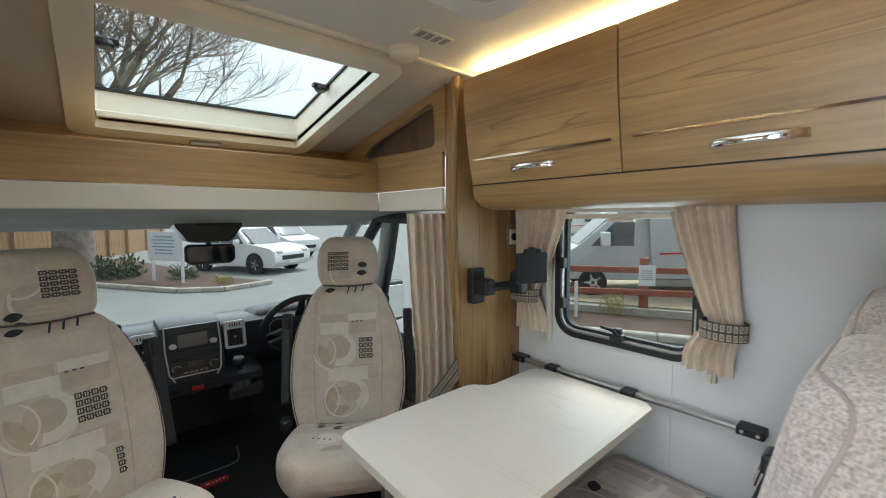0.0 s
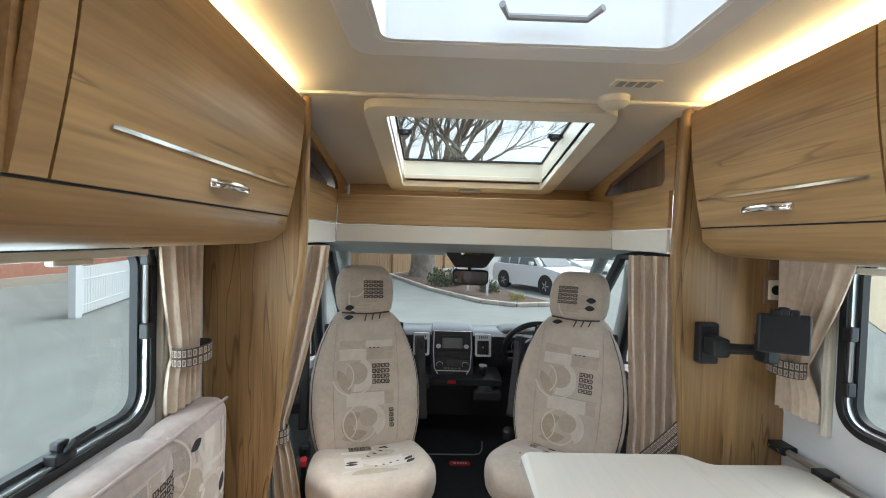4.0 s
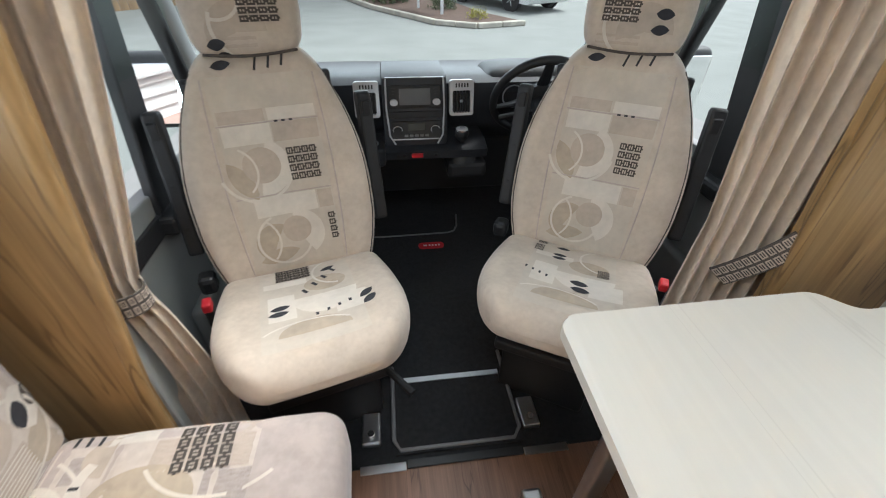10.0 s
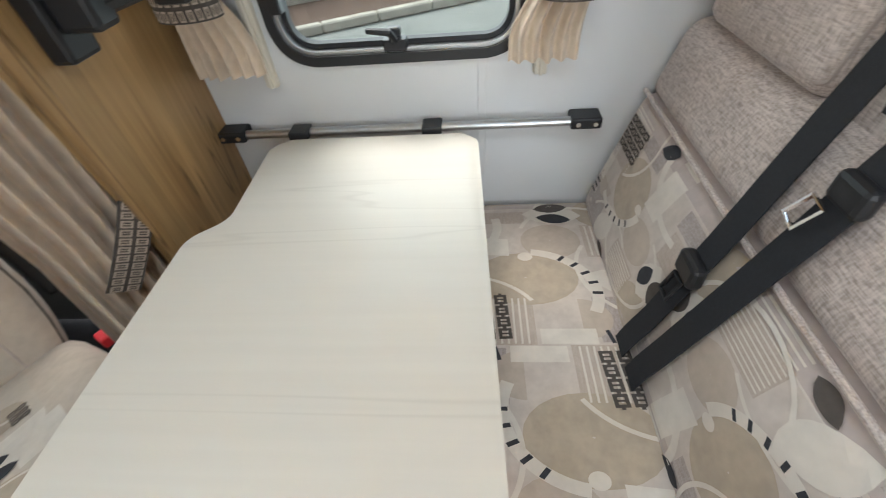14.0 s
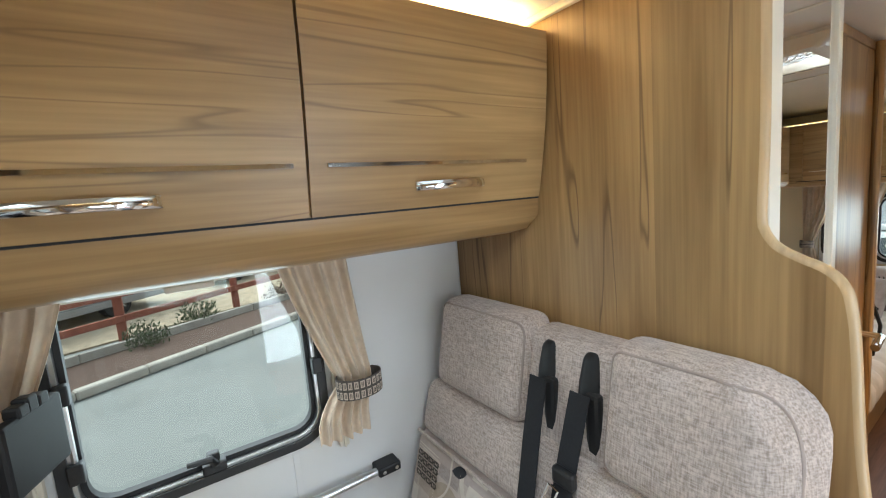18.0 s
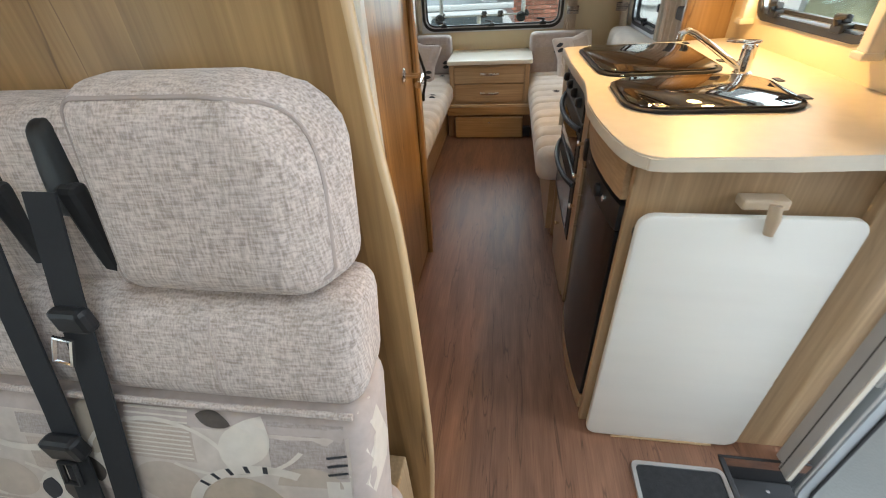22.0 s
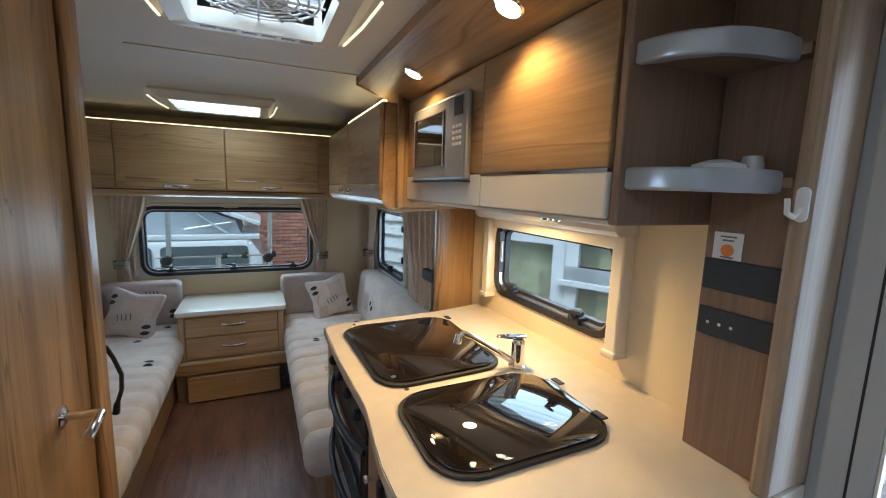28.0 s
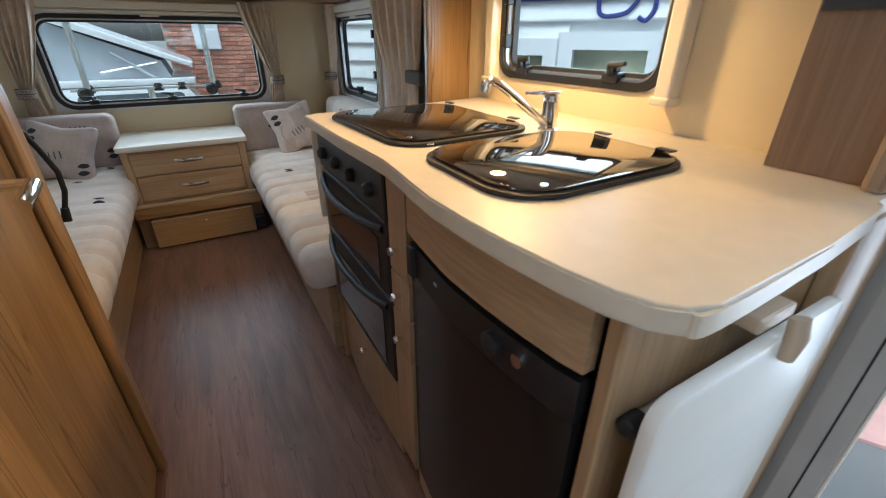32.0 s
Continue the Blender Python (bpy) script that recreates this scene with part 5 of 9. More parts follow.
# ---- swivelled cab seats ----
def swivel_chair(label, m, driver):
    s = thing("swivel_chair", label, "cab seat", "swivel cab seats")

    def round_plan(v, u):
        # front corners rounded in plan, sides bolstered, the top falling to the back
        k = max(0.0, -u[1])
        v.x *= (1 - 0.34 * k ** 2.6) * (1 - 0.10 * max(0.0, u[1]) ** 2)
        if u[2] > 0:
            v.z -= 0.022 * k ** 4 - 0.016 * abs(u[0]) ** 3 + 0.010 * (1 - min(1, abs(u[0]) * 1.2) ** 2)
        v.z -= 0.20 * (v.y + 0.06)
        return v
    cu = soft("seat_cushion", bm_soft(-0.262, 0.262, -0.262, 0.245, 0.375, 0.520, 0.065, (12, 12, 3), (0, 0.012, 0.012), round_plan), SUEDE, s)
    lean = math.tan(radians(17))

    def back_shape(v, u):
        t = (v.z - 0.41) / 0.655
        wide = 0.262 * (1 - 0.47 * max(0.0, (t - 0.42) / 0.58) ** 2.0 - 0.20 * max(0.0, (0.34 - t) / 0.34) ** 1.8)
        v.x *= wide / 0.25
        if u[1] < 0:
            v.y -= 0.034 * abs(u[0]) ** 2.5 - 0.020 * (1 - u[0] ** 2)
        v.y += (v.z - 0.5) * lean
        return v
    bk = soft("backrest", bm_soft(-0.25, 0.25, 0.205, 0.330, 0.41, 1.065, 0.058, (12, 4, 14), (0, 0.01, 0), back_shape), SUEDE, s)

    def head_shape(v, u):
        v.x *= 1.06 - 0.30 * max(0, u[2]) ** 2.2 - 0.14 * max(0, -u[2]) ** 2
        v.y += (v.z - 0.5) * lean - 0.012 * (1 - u[0] ** 2) * (u[1] < 0)
        return v
    hd = soft("headrest", bm_soft(-0.142, 0.142, 0.228, 0.318, 1.045, 1.285, 0.042, (8, 4, 8), (0, 0.006, 0.004), head_shape), SUEDE, s)
    # piped edges
    for ob, mid, rim in ((bk, 0.738, [(0.262 * (1 - 0.47 * max(0.0, (t - 0.42) / 0.58) ** 2.0 - 0.20 * max(0.0, (0.34 - t) / 0.34) ** 1.8) * 0.955, 0.41 + 0.655 * t) for t in (0.06, 0.16, 0.28, 0.40, 0.52, 0.64, 0.74, 0.84, 0.92)]),):
        for sx in (-1, 1):
            welt(ob, Matrix.Translation((0, 0.25 + (mid - 0.5) * lean, mid)) @ Matrix.Rotation(radians(90 - 17), 4, 'X'), [(sx * x, (z - mid) / math.cos(radians(17))) for x, z in rim], 0.0028, P_BROWN, ob, "edge_piping")
    mb = Matrix.Translation((0, 0.2 + (0.78 - 0.5) * lean, 0.78)) @ Matrix.Rotation(radians(90 - 17), 4, 'X')
    mh = Matrix.Translation((0, 0.2 + (1.15 - 0.5) * lean, 1.15)) @ Matrix.Rotation(radians(90 - 17), 4, 'X')
    mc = Matrix.Translation((0, 0, 0.58))
    # backrest print: a central panel of blocks, arcs and a link panel
    printed("printed_panel", bk, mb, [patch(-0.135, 0.135, -0.34, 0.245)], P_PANEL, bk, 0.0008)
    printed("printed_cream_block", bk, mb, [patch(-0.128, 0.0, 0.065, 0.118), patch(0.0, 0.13, 0.125, 0.158), disc(-0.048, -0.002, 0.082, -100, 70), patch(-0.092, 0.085, -0.148, -0.088), disc(0.012, -0.215, 0.078, -60, 95)], P_CREAM, bk, 0.0014)
    printed("printed_peach_block", bk, mb, [patch(0.004, 0.13, 0.065, 0.118), patch(-0.128, -0.008, 0.125, 0.158), patch(0.09, 0.132, -0.146, -0.09)], P_SAND, bk, 0.0012)
    printed("printed_taupe_shape", bk, mb, [leaf(-0.105, -0.035, 0.13, 0.052, 118), disc(-0.055, -0.232, 0.060, 60, 245, 1.0), leaf(-0.055, -0.275, 0.12, 0.045, 10)], P_TAUPE, bk, 0.0018)
    printed("printed_disc", bk, mb, [disc(-0.045, 0.004, 0.052, 0, 360), disc(0.01, -0.20, 0.042, 0, 360)], P_SAND, bk, 0.0020)
    printed("printed_arc", bk, mb, [arc(-0.062, 0.0, 0.098, 195, 350, 0.008), arc(-0.135, -0.01, 0.075, -50, 60, 0.006), arc(-0.03, -0.225, 0.078, 110, 335, 0.007), arc(-0.13, -0.225, 0.085, -45, 50, 0.006)], P_CREAM, bk, 0.0024)
    printed("printed_link_panel", bk, mb, links(0.072, 0.0, 0.086, 0.100, 4, 4) if not driver else links(0.080, -0.002, 0.066, 0.100, 3, 4), P_BROWN, bk, 0.003, "", True)
    if not driver:
        printed("printed_link_panel", bk, mb, links(0.120, -0.205, 0.022, 0.09, 1, 4), P_BROWN, bk, 0.003, "", True)
    printed("printed_mark", bk, mb, [leaf(0.03, -0.342, 0.055, 0.022, 10), leaf(-0.085, 0.272, 0.05, 0.022, 10)] + dashes(0.0, 0.272, 0.036, 0.004, 3, 0.006, 0.036, -16) + dashes(0.02, 0.121, 0.02, 0.0, 3, 0.010, 0.005), P_DARK, bk, 0.003)
    smooth(part("headrest_seam", bm_tube([(-0.118 + 0.236 * i / 12, 0.216 + (1.062 - 0.5) * lean - 0.014 * math.sin(math.pi * i / 12), 1.062 - 0.006 * math.sin(math.pi * i / 12)) for i in range(13)], 0.004, 6), P_BROWN, hd))
    for ux in (-0.14, 0.14):
        welt(bk, mb, [(ux * (1 + 0.1 * math.sin(3 * k / 14)), -0.34 + 0.58 * k / 14) for k in range(15)], 0.0022, SUEDE_DARK, bk, "seam")
    for uy in (-0.084, 0.121):
        welt(bk, mb, [(-0.135 + 0.27 * k / 10, uy) for k in range(11)], 0.0022, SUEDE_DARK, bk, "seam")
    # headrest print
    hu = -0.045 if driver else 0.04
    printed("printed_panel", hd, mh, [disc(-hu * 0.6, -0.04, 0.075, 0, 200), patch(-0.1, 0.02, -0.1, -0.05)], P_SAND, hd, 0.001)
    printed("printed_arc", hd, mh, [arc(0.0, -0.02, 0.085, 160, 330, 0.009), arc(-0.06, 0.05, 0.06, 250, 400, 0.008)], P_CREAM, hd, 0.0016)
    printed("printed_link_panel", hd, mh, links(hu, 0.03, 0.10, 0.095, 4, 5), P_BROWN, hd, 0.0024, "", True)
    if driver:
        printed("printed_leaf", hd, mh, [leaf(0.07, 0.008, 0.048, 0.028, 0), leaf(0.066, -0.032, 0.048, 0.026, 5)], P_DARK, hd, 0.0024)
    else:
        printed("printed_leaf", hd, mh, [leaf(-0.08, -0.065, 0.045, 0.026, 5), leaf(-0.07, -0.092, 0.042, 0.02, 10)], P_DARK, hd, 0.0024)
    printed("printed_mark", hd, mh, dashes(0.02, -0.098, 0.035, 0.004, 3, 0.006, 0.026, -10), P_DARK, hd, 0.0024)
    # cushion print
    printed("printed_panel", cu, mc, [patch(-0.13, 0.13, -0.20, 0.22)], P_PANEL, cu, 0.0008)
    printed("printed_cream_block", cu, mc, [patch(-0.11, -0.04, -0.09, 0.03), disc(0.04, 0.0, 0.09, 180, 360), patch(0.06, 0.15, -0.11, -0.03), patch(-0.12, 0.0, 0.08, 0.11)], P_CREAM, cu, 0.0014)
    printed("printed_taupe_shape", cu, mc, [disc(0.0, -0.16, 0.09, 0, 180, 0.6), disc(0.05, 0.06, 0.06, 0, 360, 0.7)], P_TAUPE, cu, 0.0018)
    printed("printed_arc", cu, mc, [arc(0.03, 0.0, 0.09, 180, 350, 0.008, 0.7), arc(-0.02, -0.17, 0.12, 30, 150, 0.008, 0.5), arc(0.10, 0.12, 0.08, 120, 260, 0.007)], P_CREAM, cu, 0.0022)
    lk = links(-0.035, 0.155, 0.10, 0.08, 4, 5) if not driver else links(-0.112, 0.195, 0.03, 0.05, 2, 3) + links(-0.115, 0.132, 0.03, 0.05, 2, 3) + links(0.095, 0.04, 0.035, 0.05, 2, 3)
    printed("printed_link_panel", cu, mc, lk, P_BROWN, cu, 0.0026, "", True)
    lv = [leaf(-0.08, -0.032, 0.052, 0.022, 10), leaf(-0.085, -0.058, 0.052, 0.022, 8), leaf(0.147, -0.060, 0.05, 0.024, 40), leaf(0.150, -0.092, 0.05, 0.024, 40), leaf(0.067, 0.137, 0.046, 0.02, 20)]
    if driver:
        lv = [leaf(-0.04, 0.165, 0.044, 0.02, 4), leaf(-0.045, 0.108, 0.044, 0.019, 4), leaf(-0.045, 0.085, 0.044, 0.019, 4), leaf(0.03, -0.05, 0.054, 0.028, -8), leaf(0.036, -0.085, 0.054, 0.028, -8)]
    printed("printed_leaf", cu, mc, lv, P_DARK, cu, 0.0026)
    printed("printed_mark", cu, mc, (dashes(-0.13, -0.025, 0.022, -0.008, 4, 0.006, 0.014) if driver else dashes(-0.01, 0.03, 0.03, 0.03, 4, 0.010, 0.024, 30) + dashes(0.01, -0.095, 0.03, 0.008, 4, 0.008, 0.012)), P_DARK, cu, 0.0026)
    # frame
    part("cushion_tray", moved(bm_box(-0.215, 0.215, -0.19, 0.24, 0.315, 0.385, 0.02), pose(0, 0, 0, -9, 0, 0)), BLACK, s)
    box("swivel_plate", -0.17, 0.17, -0.16, 0.18, 0.265, 0.3045, BLACK_SOFT, s, 0.008)
    box("pedestal", -0.15, 0.15, -0.10, 0.20, 0.0, 0.2645, BLACK_SOFT, s, 0.01)
    box("back_shell", -0.20, 0.20, 0.405, 0.43, 0.56, 1.0, BLACK_SOFT, s, 0.01)
    for x in (-0.288, 0.288):
        ar = part("armrest", bm_prism(rounded([(0.27, 0.53), (0.335, 0.53), (0.445, 0.92), (0.38, 0.935)], 0.016, 4), x - 0.021, x + 0.021, 0, 0.008), BLACK_SOFT, s, "folded-up black plastic armrest")
        for z in (0.62, 0.74, 0.84):
            part("screw", bm_lathe([(0.005, 0), (0.005, 0.002)], (x, 0.268 + (z - 0.53) * 0.28, z), 'Y', 8), RUBBER, ar)
        box("slot", x - 0.012, x + 0.012, 0.358, 0.376, 0.865, 0.91, RUBBER, ar, 0.003)
    box("recliner_knob", -0.30, -0.25, 0.19, 0.25, 0.44, 0.50, BLACK, s, 0.015)
    bx = 0.275 if driver else -0.275
    bc = box("buckle_stalk", bx - 0.012, bx + 0.012, 0.10, 0.13, 0.32, 0.455, BLACK, s, 0.005)
    box("buckle_button", bx - 0.013, bx + 0.013, 0.095, 0.135, 0.455, 0.485, RED, bc, 0.006, "red seat belt buckle")
    part("swivel_lever", bm_tube([(0.16, -0.14, 0.29), (0.21, -0.25, 0.28)], 0.012, 8), BLACK, s)
    s.matrix_basis = m
    return s


swivel_chair("swivelled passenger seat in patterned beige velour", pose(0.372, 1.795, 0, 0, 0, 15), False)
swivel_chair("swivelled driver seat in patterned beige velour", pose(1.135, 1.805, 0, 0, 0, -30), True)
for x, y in ((0.50, 1.66), (1.03, 1.66)):
    part_ob = thing("seat_rail", "steel seat rail end on the cab floor", "rail", "seat rails")
    box("foot", x - 0.03, x + 0.03, y - 0.05, y + 0.06, 0.0, 0.025, ALU, part_ob, 0.006)
    part("bolt", bm_lathe([(0.012, 0), (0.012, 0.012)], (x, y - 0.02, 0.025), 'Z', 6), CHROME, part_ob)

# cab curtains
curtain("long tan curtain tied back beside the passenger seat", (-0.055, 1.665), (0.205, 1.705), (0.3, -0.9), 1.405, 0.675, 0.03, 0.40, 0.72, 0.0, 5, 0.017, "cab curtains")
dc = curtain("long tan curtain tied back beside the driver seat", (1.60, 1.625), (1.395, 1.735), (-0.5, -0.8), 1.40, 0.72, 0.06, 0.86, 0.92, 0.05, 6, 0.024, "cab curtains", False)
# slanting tieback drawn to the post
ta, tb2, tn = Vector((1.452, 1.640, 0.615)), Vector((1.548, 1.568, 0.775)), Vector((-0.5, -0.8, 0.1)).normalized()
run = tb2 - ta
up = tn.cross(run).normalized()
bm = bmesh.new()
rows = []
for i in range(9):
    p = ta + run * (i / 8) + tn * (0.012 * math.sin(math.pi * i / 8))
    rows.append([bm.verts.new(p + up * o + tn * d) for o, d in ((-0.030, 0), (0.030, 0), (0.030, 0.005), (-0.030, 0.005))])
for r0, r1 in zip(rows, rows[1:]):
    for k in range(4):
        bm.faces.new((r0[k], r0[(k + 1) % 4], r1[(k + 1) % 4], r1[k]))
bm.faces.new(rows[0])
bm.faces.new(rows[-1])
tie = part("tieback", bm, TIE, dc, "dark woven tieback with a link pattern")
bm = bmesh.new()
for i in range(11):
    for j in (-1, 1):
        for a0, a1, b0, b1 in ((0.1, 0.9, -0.011, -0.007), (0.1, 0.9, 0.007, 0.011), (0.1, 0.28, -0.007, 0.007), (0.72, 0.9, -0.007, 0.007), (0.44, 0.56, -0.007, 0.007)):
            q = []
            for a, b in ((a0, b0), (a1, b0), (a1, b1), (a0, b1)):
                u = (i + a) / 11
                q.append(bm.verts.new(ta + run * u + up * (b + j * 0.0145) + tn * (0.0062 + 0.012 * math.sin(math.pi * u))))
            bm.faces.new(q)
tagged(part("woven_band", bm, P_SAND, tie), kind="stuff")

# ---- posts beside the cab ----
def post(label, outline, trim):
    """An upright panel with a shaped inner edge."""
    p = thing("cab_post", label, "panel", "cab posts")
    part("panel", bm_prism(outline, 1.545, 1.60, 1, 0.003), WOOD_Z, p)
    smooth(part("edge_trim", bm_tube(flowing([(x, 1.572 - 0.012 * z, z) for x, z in trim]), 0.017, 10), WOOD_Z, p))
    return p


RIGHT_EDGE = [(1.562, 0.0), (1.556, 0.45), (1.540, 0.80), (1.508, 1.15), (1.490, 1.40), (1.494, 1.60), (1.504, 1.93)]
post("upright walnut post carrying the screen bracket", [(1.90, 0.0), (1.90, 1.93), *RIGHT_EDGE[::-1]], RIGHT_EDGE)
left_edge = [(0.0, 0.0), (0.012, 0.45), (0.048, 0.70), (0.094, 1.02), (0.130, 1.25), (0.147, 1.45), (0.150, 1.93)]
post("upright walnut post beside the side sofa", [(-0.20, 0.0), *left_edge, (-0.20, 1.93)], left_edge)
sk = thing("wall_socket", "cream socket plate with a black round outlet", "socket")
box("plate", 1.80, 1.875, 1.536, 1.545, 1.245, 1.345, GREY_WOOD, sk, 0.004)
box("face", 1.812, 1.864, 1.532, 1.5365, 1.26, 1.33, CREAM, sk, 0.004)
smooth(part("outlet", bm_lathe([(0.017, 0), (0.017, -0.004), (0.011, -0.004), (0.011, -0.001)], (1.838, 1.532, 1.295), 'Y', 18), BLACK, sk))
box("dark_strip", 1.815, 1.885, 1.538, 1.5448, 1.35, 1.41, GREY_WOOD, sk)

# television bracket
tv = thing("screen_bracket", "black jointed screen bracket on the post", "bracket")
box("wall_plate", 1.555, 1.625, 1.505, 1.545, 1.03, 1.175, BLACK, tv, 0.008)
box("knuckle", 1.565, 1.62, 1.44, 1.507, 1.07, 1.135, BLACK, tv, 0.01)
part("arm", bm_tube([(1.595, 1.46, 1.10), (1.69, 1.43, 1.105), (1.705, 1.40, 1.13)], 0.018, 10), BLACK, tv)
box("joint", 1.675, 1.72, 1.36, 1.42, 1.075, 1.165, BLACK, tv, 0.008)
part("arm", bm_tube([(1.70, 1.39, 1.14), (1.70, 1.335, 1.16)], 0.016, 10), BLACK, tv)
hp = part("holder_plate", moved(bm_box(-0.068, 0.068, -0.010, 0.010, -0.06, 0.06, 0.006), pose(1.685, 1.315, 1.185, 0, 0, -20)), BLACK, tv)
for u, zz in ((-0.02, 0.09), (0.025, 0.09), (0.0, 0.096)):
    part("lug", moved(bm_box(u - 0.012, u + 0.012, -0.012, 0.012, 0.055, zz - 0.015, 0.004), pose(1.685, 1.315, 1.185, 0, 0, -20)), BLACK, hp)


# ---- overhead lockers of the front lounge ----
def handle(parent, c, axis, n, length=0.178):
    """A bowed chrome pull. axis: 0 along x, 1 along y; n: outward way along the other axis."""
    hw = length / 2

    def put(u, d, z):
        return (c[0] + u, c[1] + n * d, c[2] + z) if axis == 0 else (c[0] + n * d, c[1] + u, c[2] + z)
    bm = bmesh.new()
    rows = []
    for i in range(17):
        f = -1 + i / 8
        d = 0.003 + 0.023 * (1 - abs(f) ** 2.6)
        rows.append([bm.verts.new(put(f * hw, d + 0.0035 * math.cos(a), 0.0095 * math.sin(a))) for a in (2 * math.pi * k / 10 for k in range(10))])
    for r0, r1 in zip(rows, rows[1:]):
        for k in range(10):
            bm.faces.new((r0[k], r0[(k + 1) % 10], r1[(k + 1) % 10], r1[k]))
    bm.faces.new(rows[0])
    bm.faces.new(rows[-1])
    return smooth(part("handle", bm, CHROME, parent, "polished chrome bow handle"), 60)


def side_locker(label, wall, n, doors, y0, y1, deep=0.384):
    """Overhead locker along a side wall; n: way from the wall into the room; faces lean in at the top and roll under at the foot."""
    lk = thing("overhead_locker", label, "locker", "overhead lockers")

    def fx(z):
        # depth of the face from the wall at height z
        return deep + 0.05 * (z - 1.504) / 0.386
    prof = [(wall, 1.42), (wall + n * (deep - 0.124), 1.41), (wall + n * (deep - 0.054), 1.425), (wall + n * (deep - 0.012), 1.46), (wall + n * (fx(1.504) - 0.006), 1.504), (wall + n * (fx(1.89) - 0.02), 1.892), (wall, 1.892)]
    smooth(part("carcass", bm_prism(prof, y0, y1, 1), WOOD_Y, lk), 50)
    for d0, d1, hy, strip in doors:
        bm = bmesh.new()
        rows = []
        for i in range(9):
            z = 1.508 + (1.888 - 1.508) * i / 8
            bow = 0.010 * math.sin(math.pi * i / 8)
            rows.append([(wall + n * (fx(z) + bow), z), (wall + n * (fx(z) + bow - 0.017), z)])
        front = [[bm.verts.new((r[0][0], y, r[0][1])) for y in (d0 + 0.0025, d1 - 0.0025)] for r in rows]
        rear = [[bm.verts.new((r[1][0], y, r[1][1])) for y in (d0 + 0.0025, d1 - 0.0025)] for r in rows]
        for g in (front, rear):
            for a, b in zip(g, g[1:]):
                bm.faces.new((a[0], a[1], b[1], b[0]))
        for i in range(8):
            for e in (0, 1):
                bm.faces.new((front[i][e], front[i + 1][e], rear[i + 1][e], rear[i][e]))
        bm.faces.new((front[0][0], front[0][1], rear[0][1], rear[0][0]))
        bm.faces.new((front[8][0], front[8][1], rear[8][1], rear[8][0]))
        door = smooth(part("door", bm, WOOD_Y, lk), 30)
        if hy is not None:
            zs = 1.596
            x = wall + n * (fx(zs) + 0.0085)
            box("chrome_strip", *sorted((x, x + n * 0.003)), strip[0], strip[1], zs - 0.0035, zs + 0.0035, CHROME, door)
            handle(door, (wall + n * (fx(1.551) + 0.004), hy, 1.551), 1, n)
    # a solid black strip draws in the shade of the gap under the doors
    x = wall + n * (fx(1.504) - 0.006)
    box("shadow_gap", *sorted((x - n * 0.01, x + n * 0.0015)), y0 + 0.002, y1 - 0.002, 1.5035, 1.5075, RUBBER, lk)
    return lk


side_locker("two-door walnut overhead locker above the dining table", XR, -1, [(0.880, 1.470, 1.182, (0.905, 1.45)), (0.296, 0.880, 0.578, (0.36, 0.846))], 0.293, 1.474)
lk = side_locker("walnut overhead locker above the side sofa", XL, 1, [(0.615, 1.470, 1.056, (0.69, 1.40)), (0.562, 0.615, None, None)], 0.556, 1.474, 0.325)
# rolled end of the left locker, its shade put into a grey-brown colour
part("end_panel", bm_prism([(XL, 1.415), (XL + 0.19, 1.408), (XL + 0.25, 1.42), (XL + 0.285, 1.455), (XL + 0.30, 1.504), (XL + 0.33, 1.93), (XL, 1.93)], 0.535, 0.555, 1), GREY_WOOD, lk, "end panel in a grey-brown that carries its shade")
for wall, n, y0, y1 in ((XR, -1, 0.32, 1.46), (XL, 1, 0.66, 1.46)):
    ld = thing("led_strip", "warm glowing light strip above the lockers", "light strip", "locker light strips")
    deep = 0.36 if n < 0 else 0.30
    xs = sorted((wall + n * deep, wall + n * (deep + 0.025)))
    box("holder", *xs, y0, y1, 1.8925, 1.898, ALU, ld)
    box("diffuser", xs[0] + 0.003, xs[1] - 0.003, y0 + 0.01, y1 - 0.01, 1.8982, 1.904, LED_FRONT, ld)

# ---- dining table on its wall rail ----
tb = thing("dining_table", "pale marbled laminate table on a folding steel leg", "table")
MARBLE = wood("ivory_marbled_laminate", 1, (0.70, 0.655, 0.575), (0.68, 0.63, 0.55), (0.52, 0.47, 0.40), 0.42, 1.2, 0.35, 0.12)
outline = rounded([(0.918, 1.440), (1.475, 1.446), (1.53, 1.384), (1.826, 1.392), (1.826, 0.893), (0.905, 0.866)], [0.04, 0.05, 0.05, 0.05, 0.05, 0.06], 8)
smooth(part("tabletop", bm_prism(outline, 0.712, 0.738, 2, 0.006), MARBLE, tb), 30)
box("under_frame", 1.0, 1.78, 1.02, 1.30, 0.690, 0.7115, BLACK, tb, 0.004)
for y in (1.10, 1.22):
    part("leg", bm_prism(rounded(rect(0.945, 0.985, y, y + 0.03), 0.008, 4), 0.03, 0.71, 2), ALU, tb, "brushed steel folding leg")
part("leg_stay", bm_tube([(0.965, 1.16, 0.45), (1.12, 1.16, 0.69)], 0.009, 8), CHROME, tb)
box("leg_foot", 0.935, 0.995, 1.08, 1.42, 0.0, 0.03, ALU, tb, 0.01)
rl = thing("table_rail", "aluminium table rail with black end caps", "rail")
smooth(part("tube", bm_tube([(1.866, 1.52, 0.735), (1.866, 0.63, 0.735)], 0.0115, 12), ALU, rl))
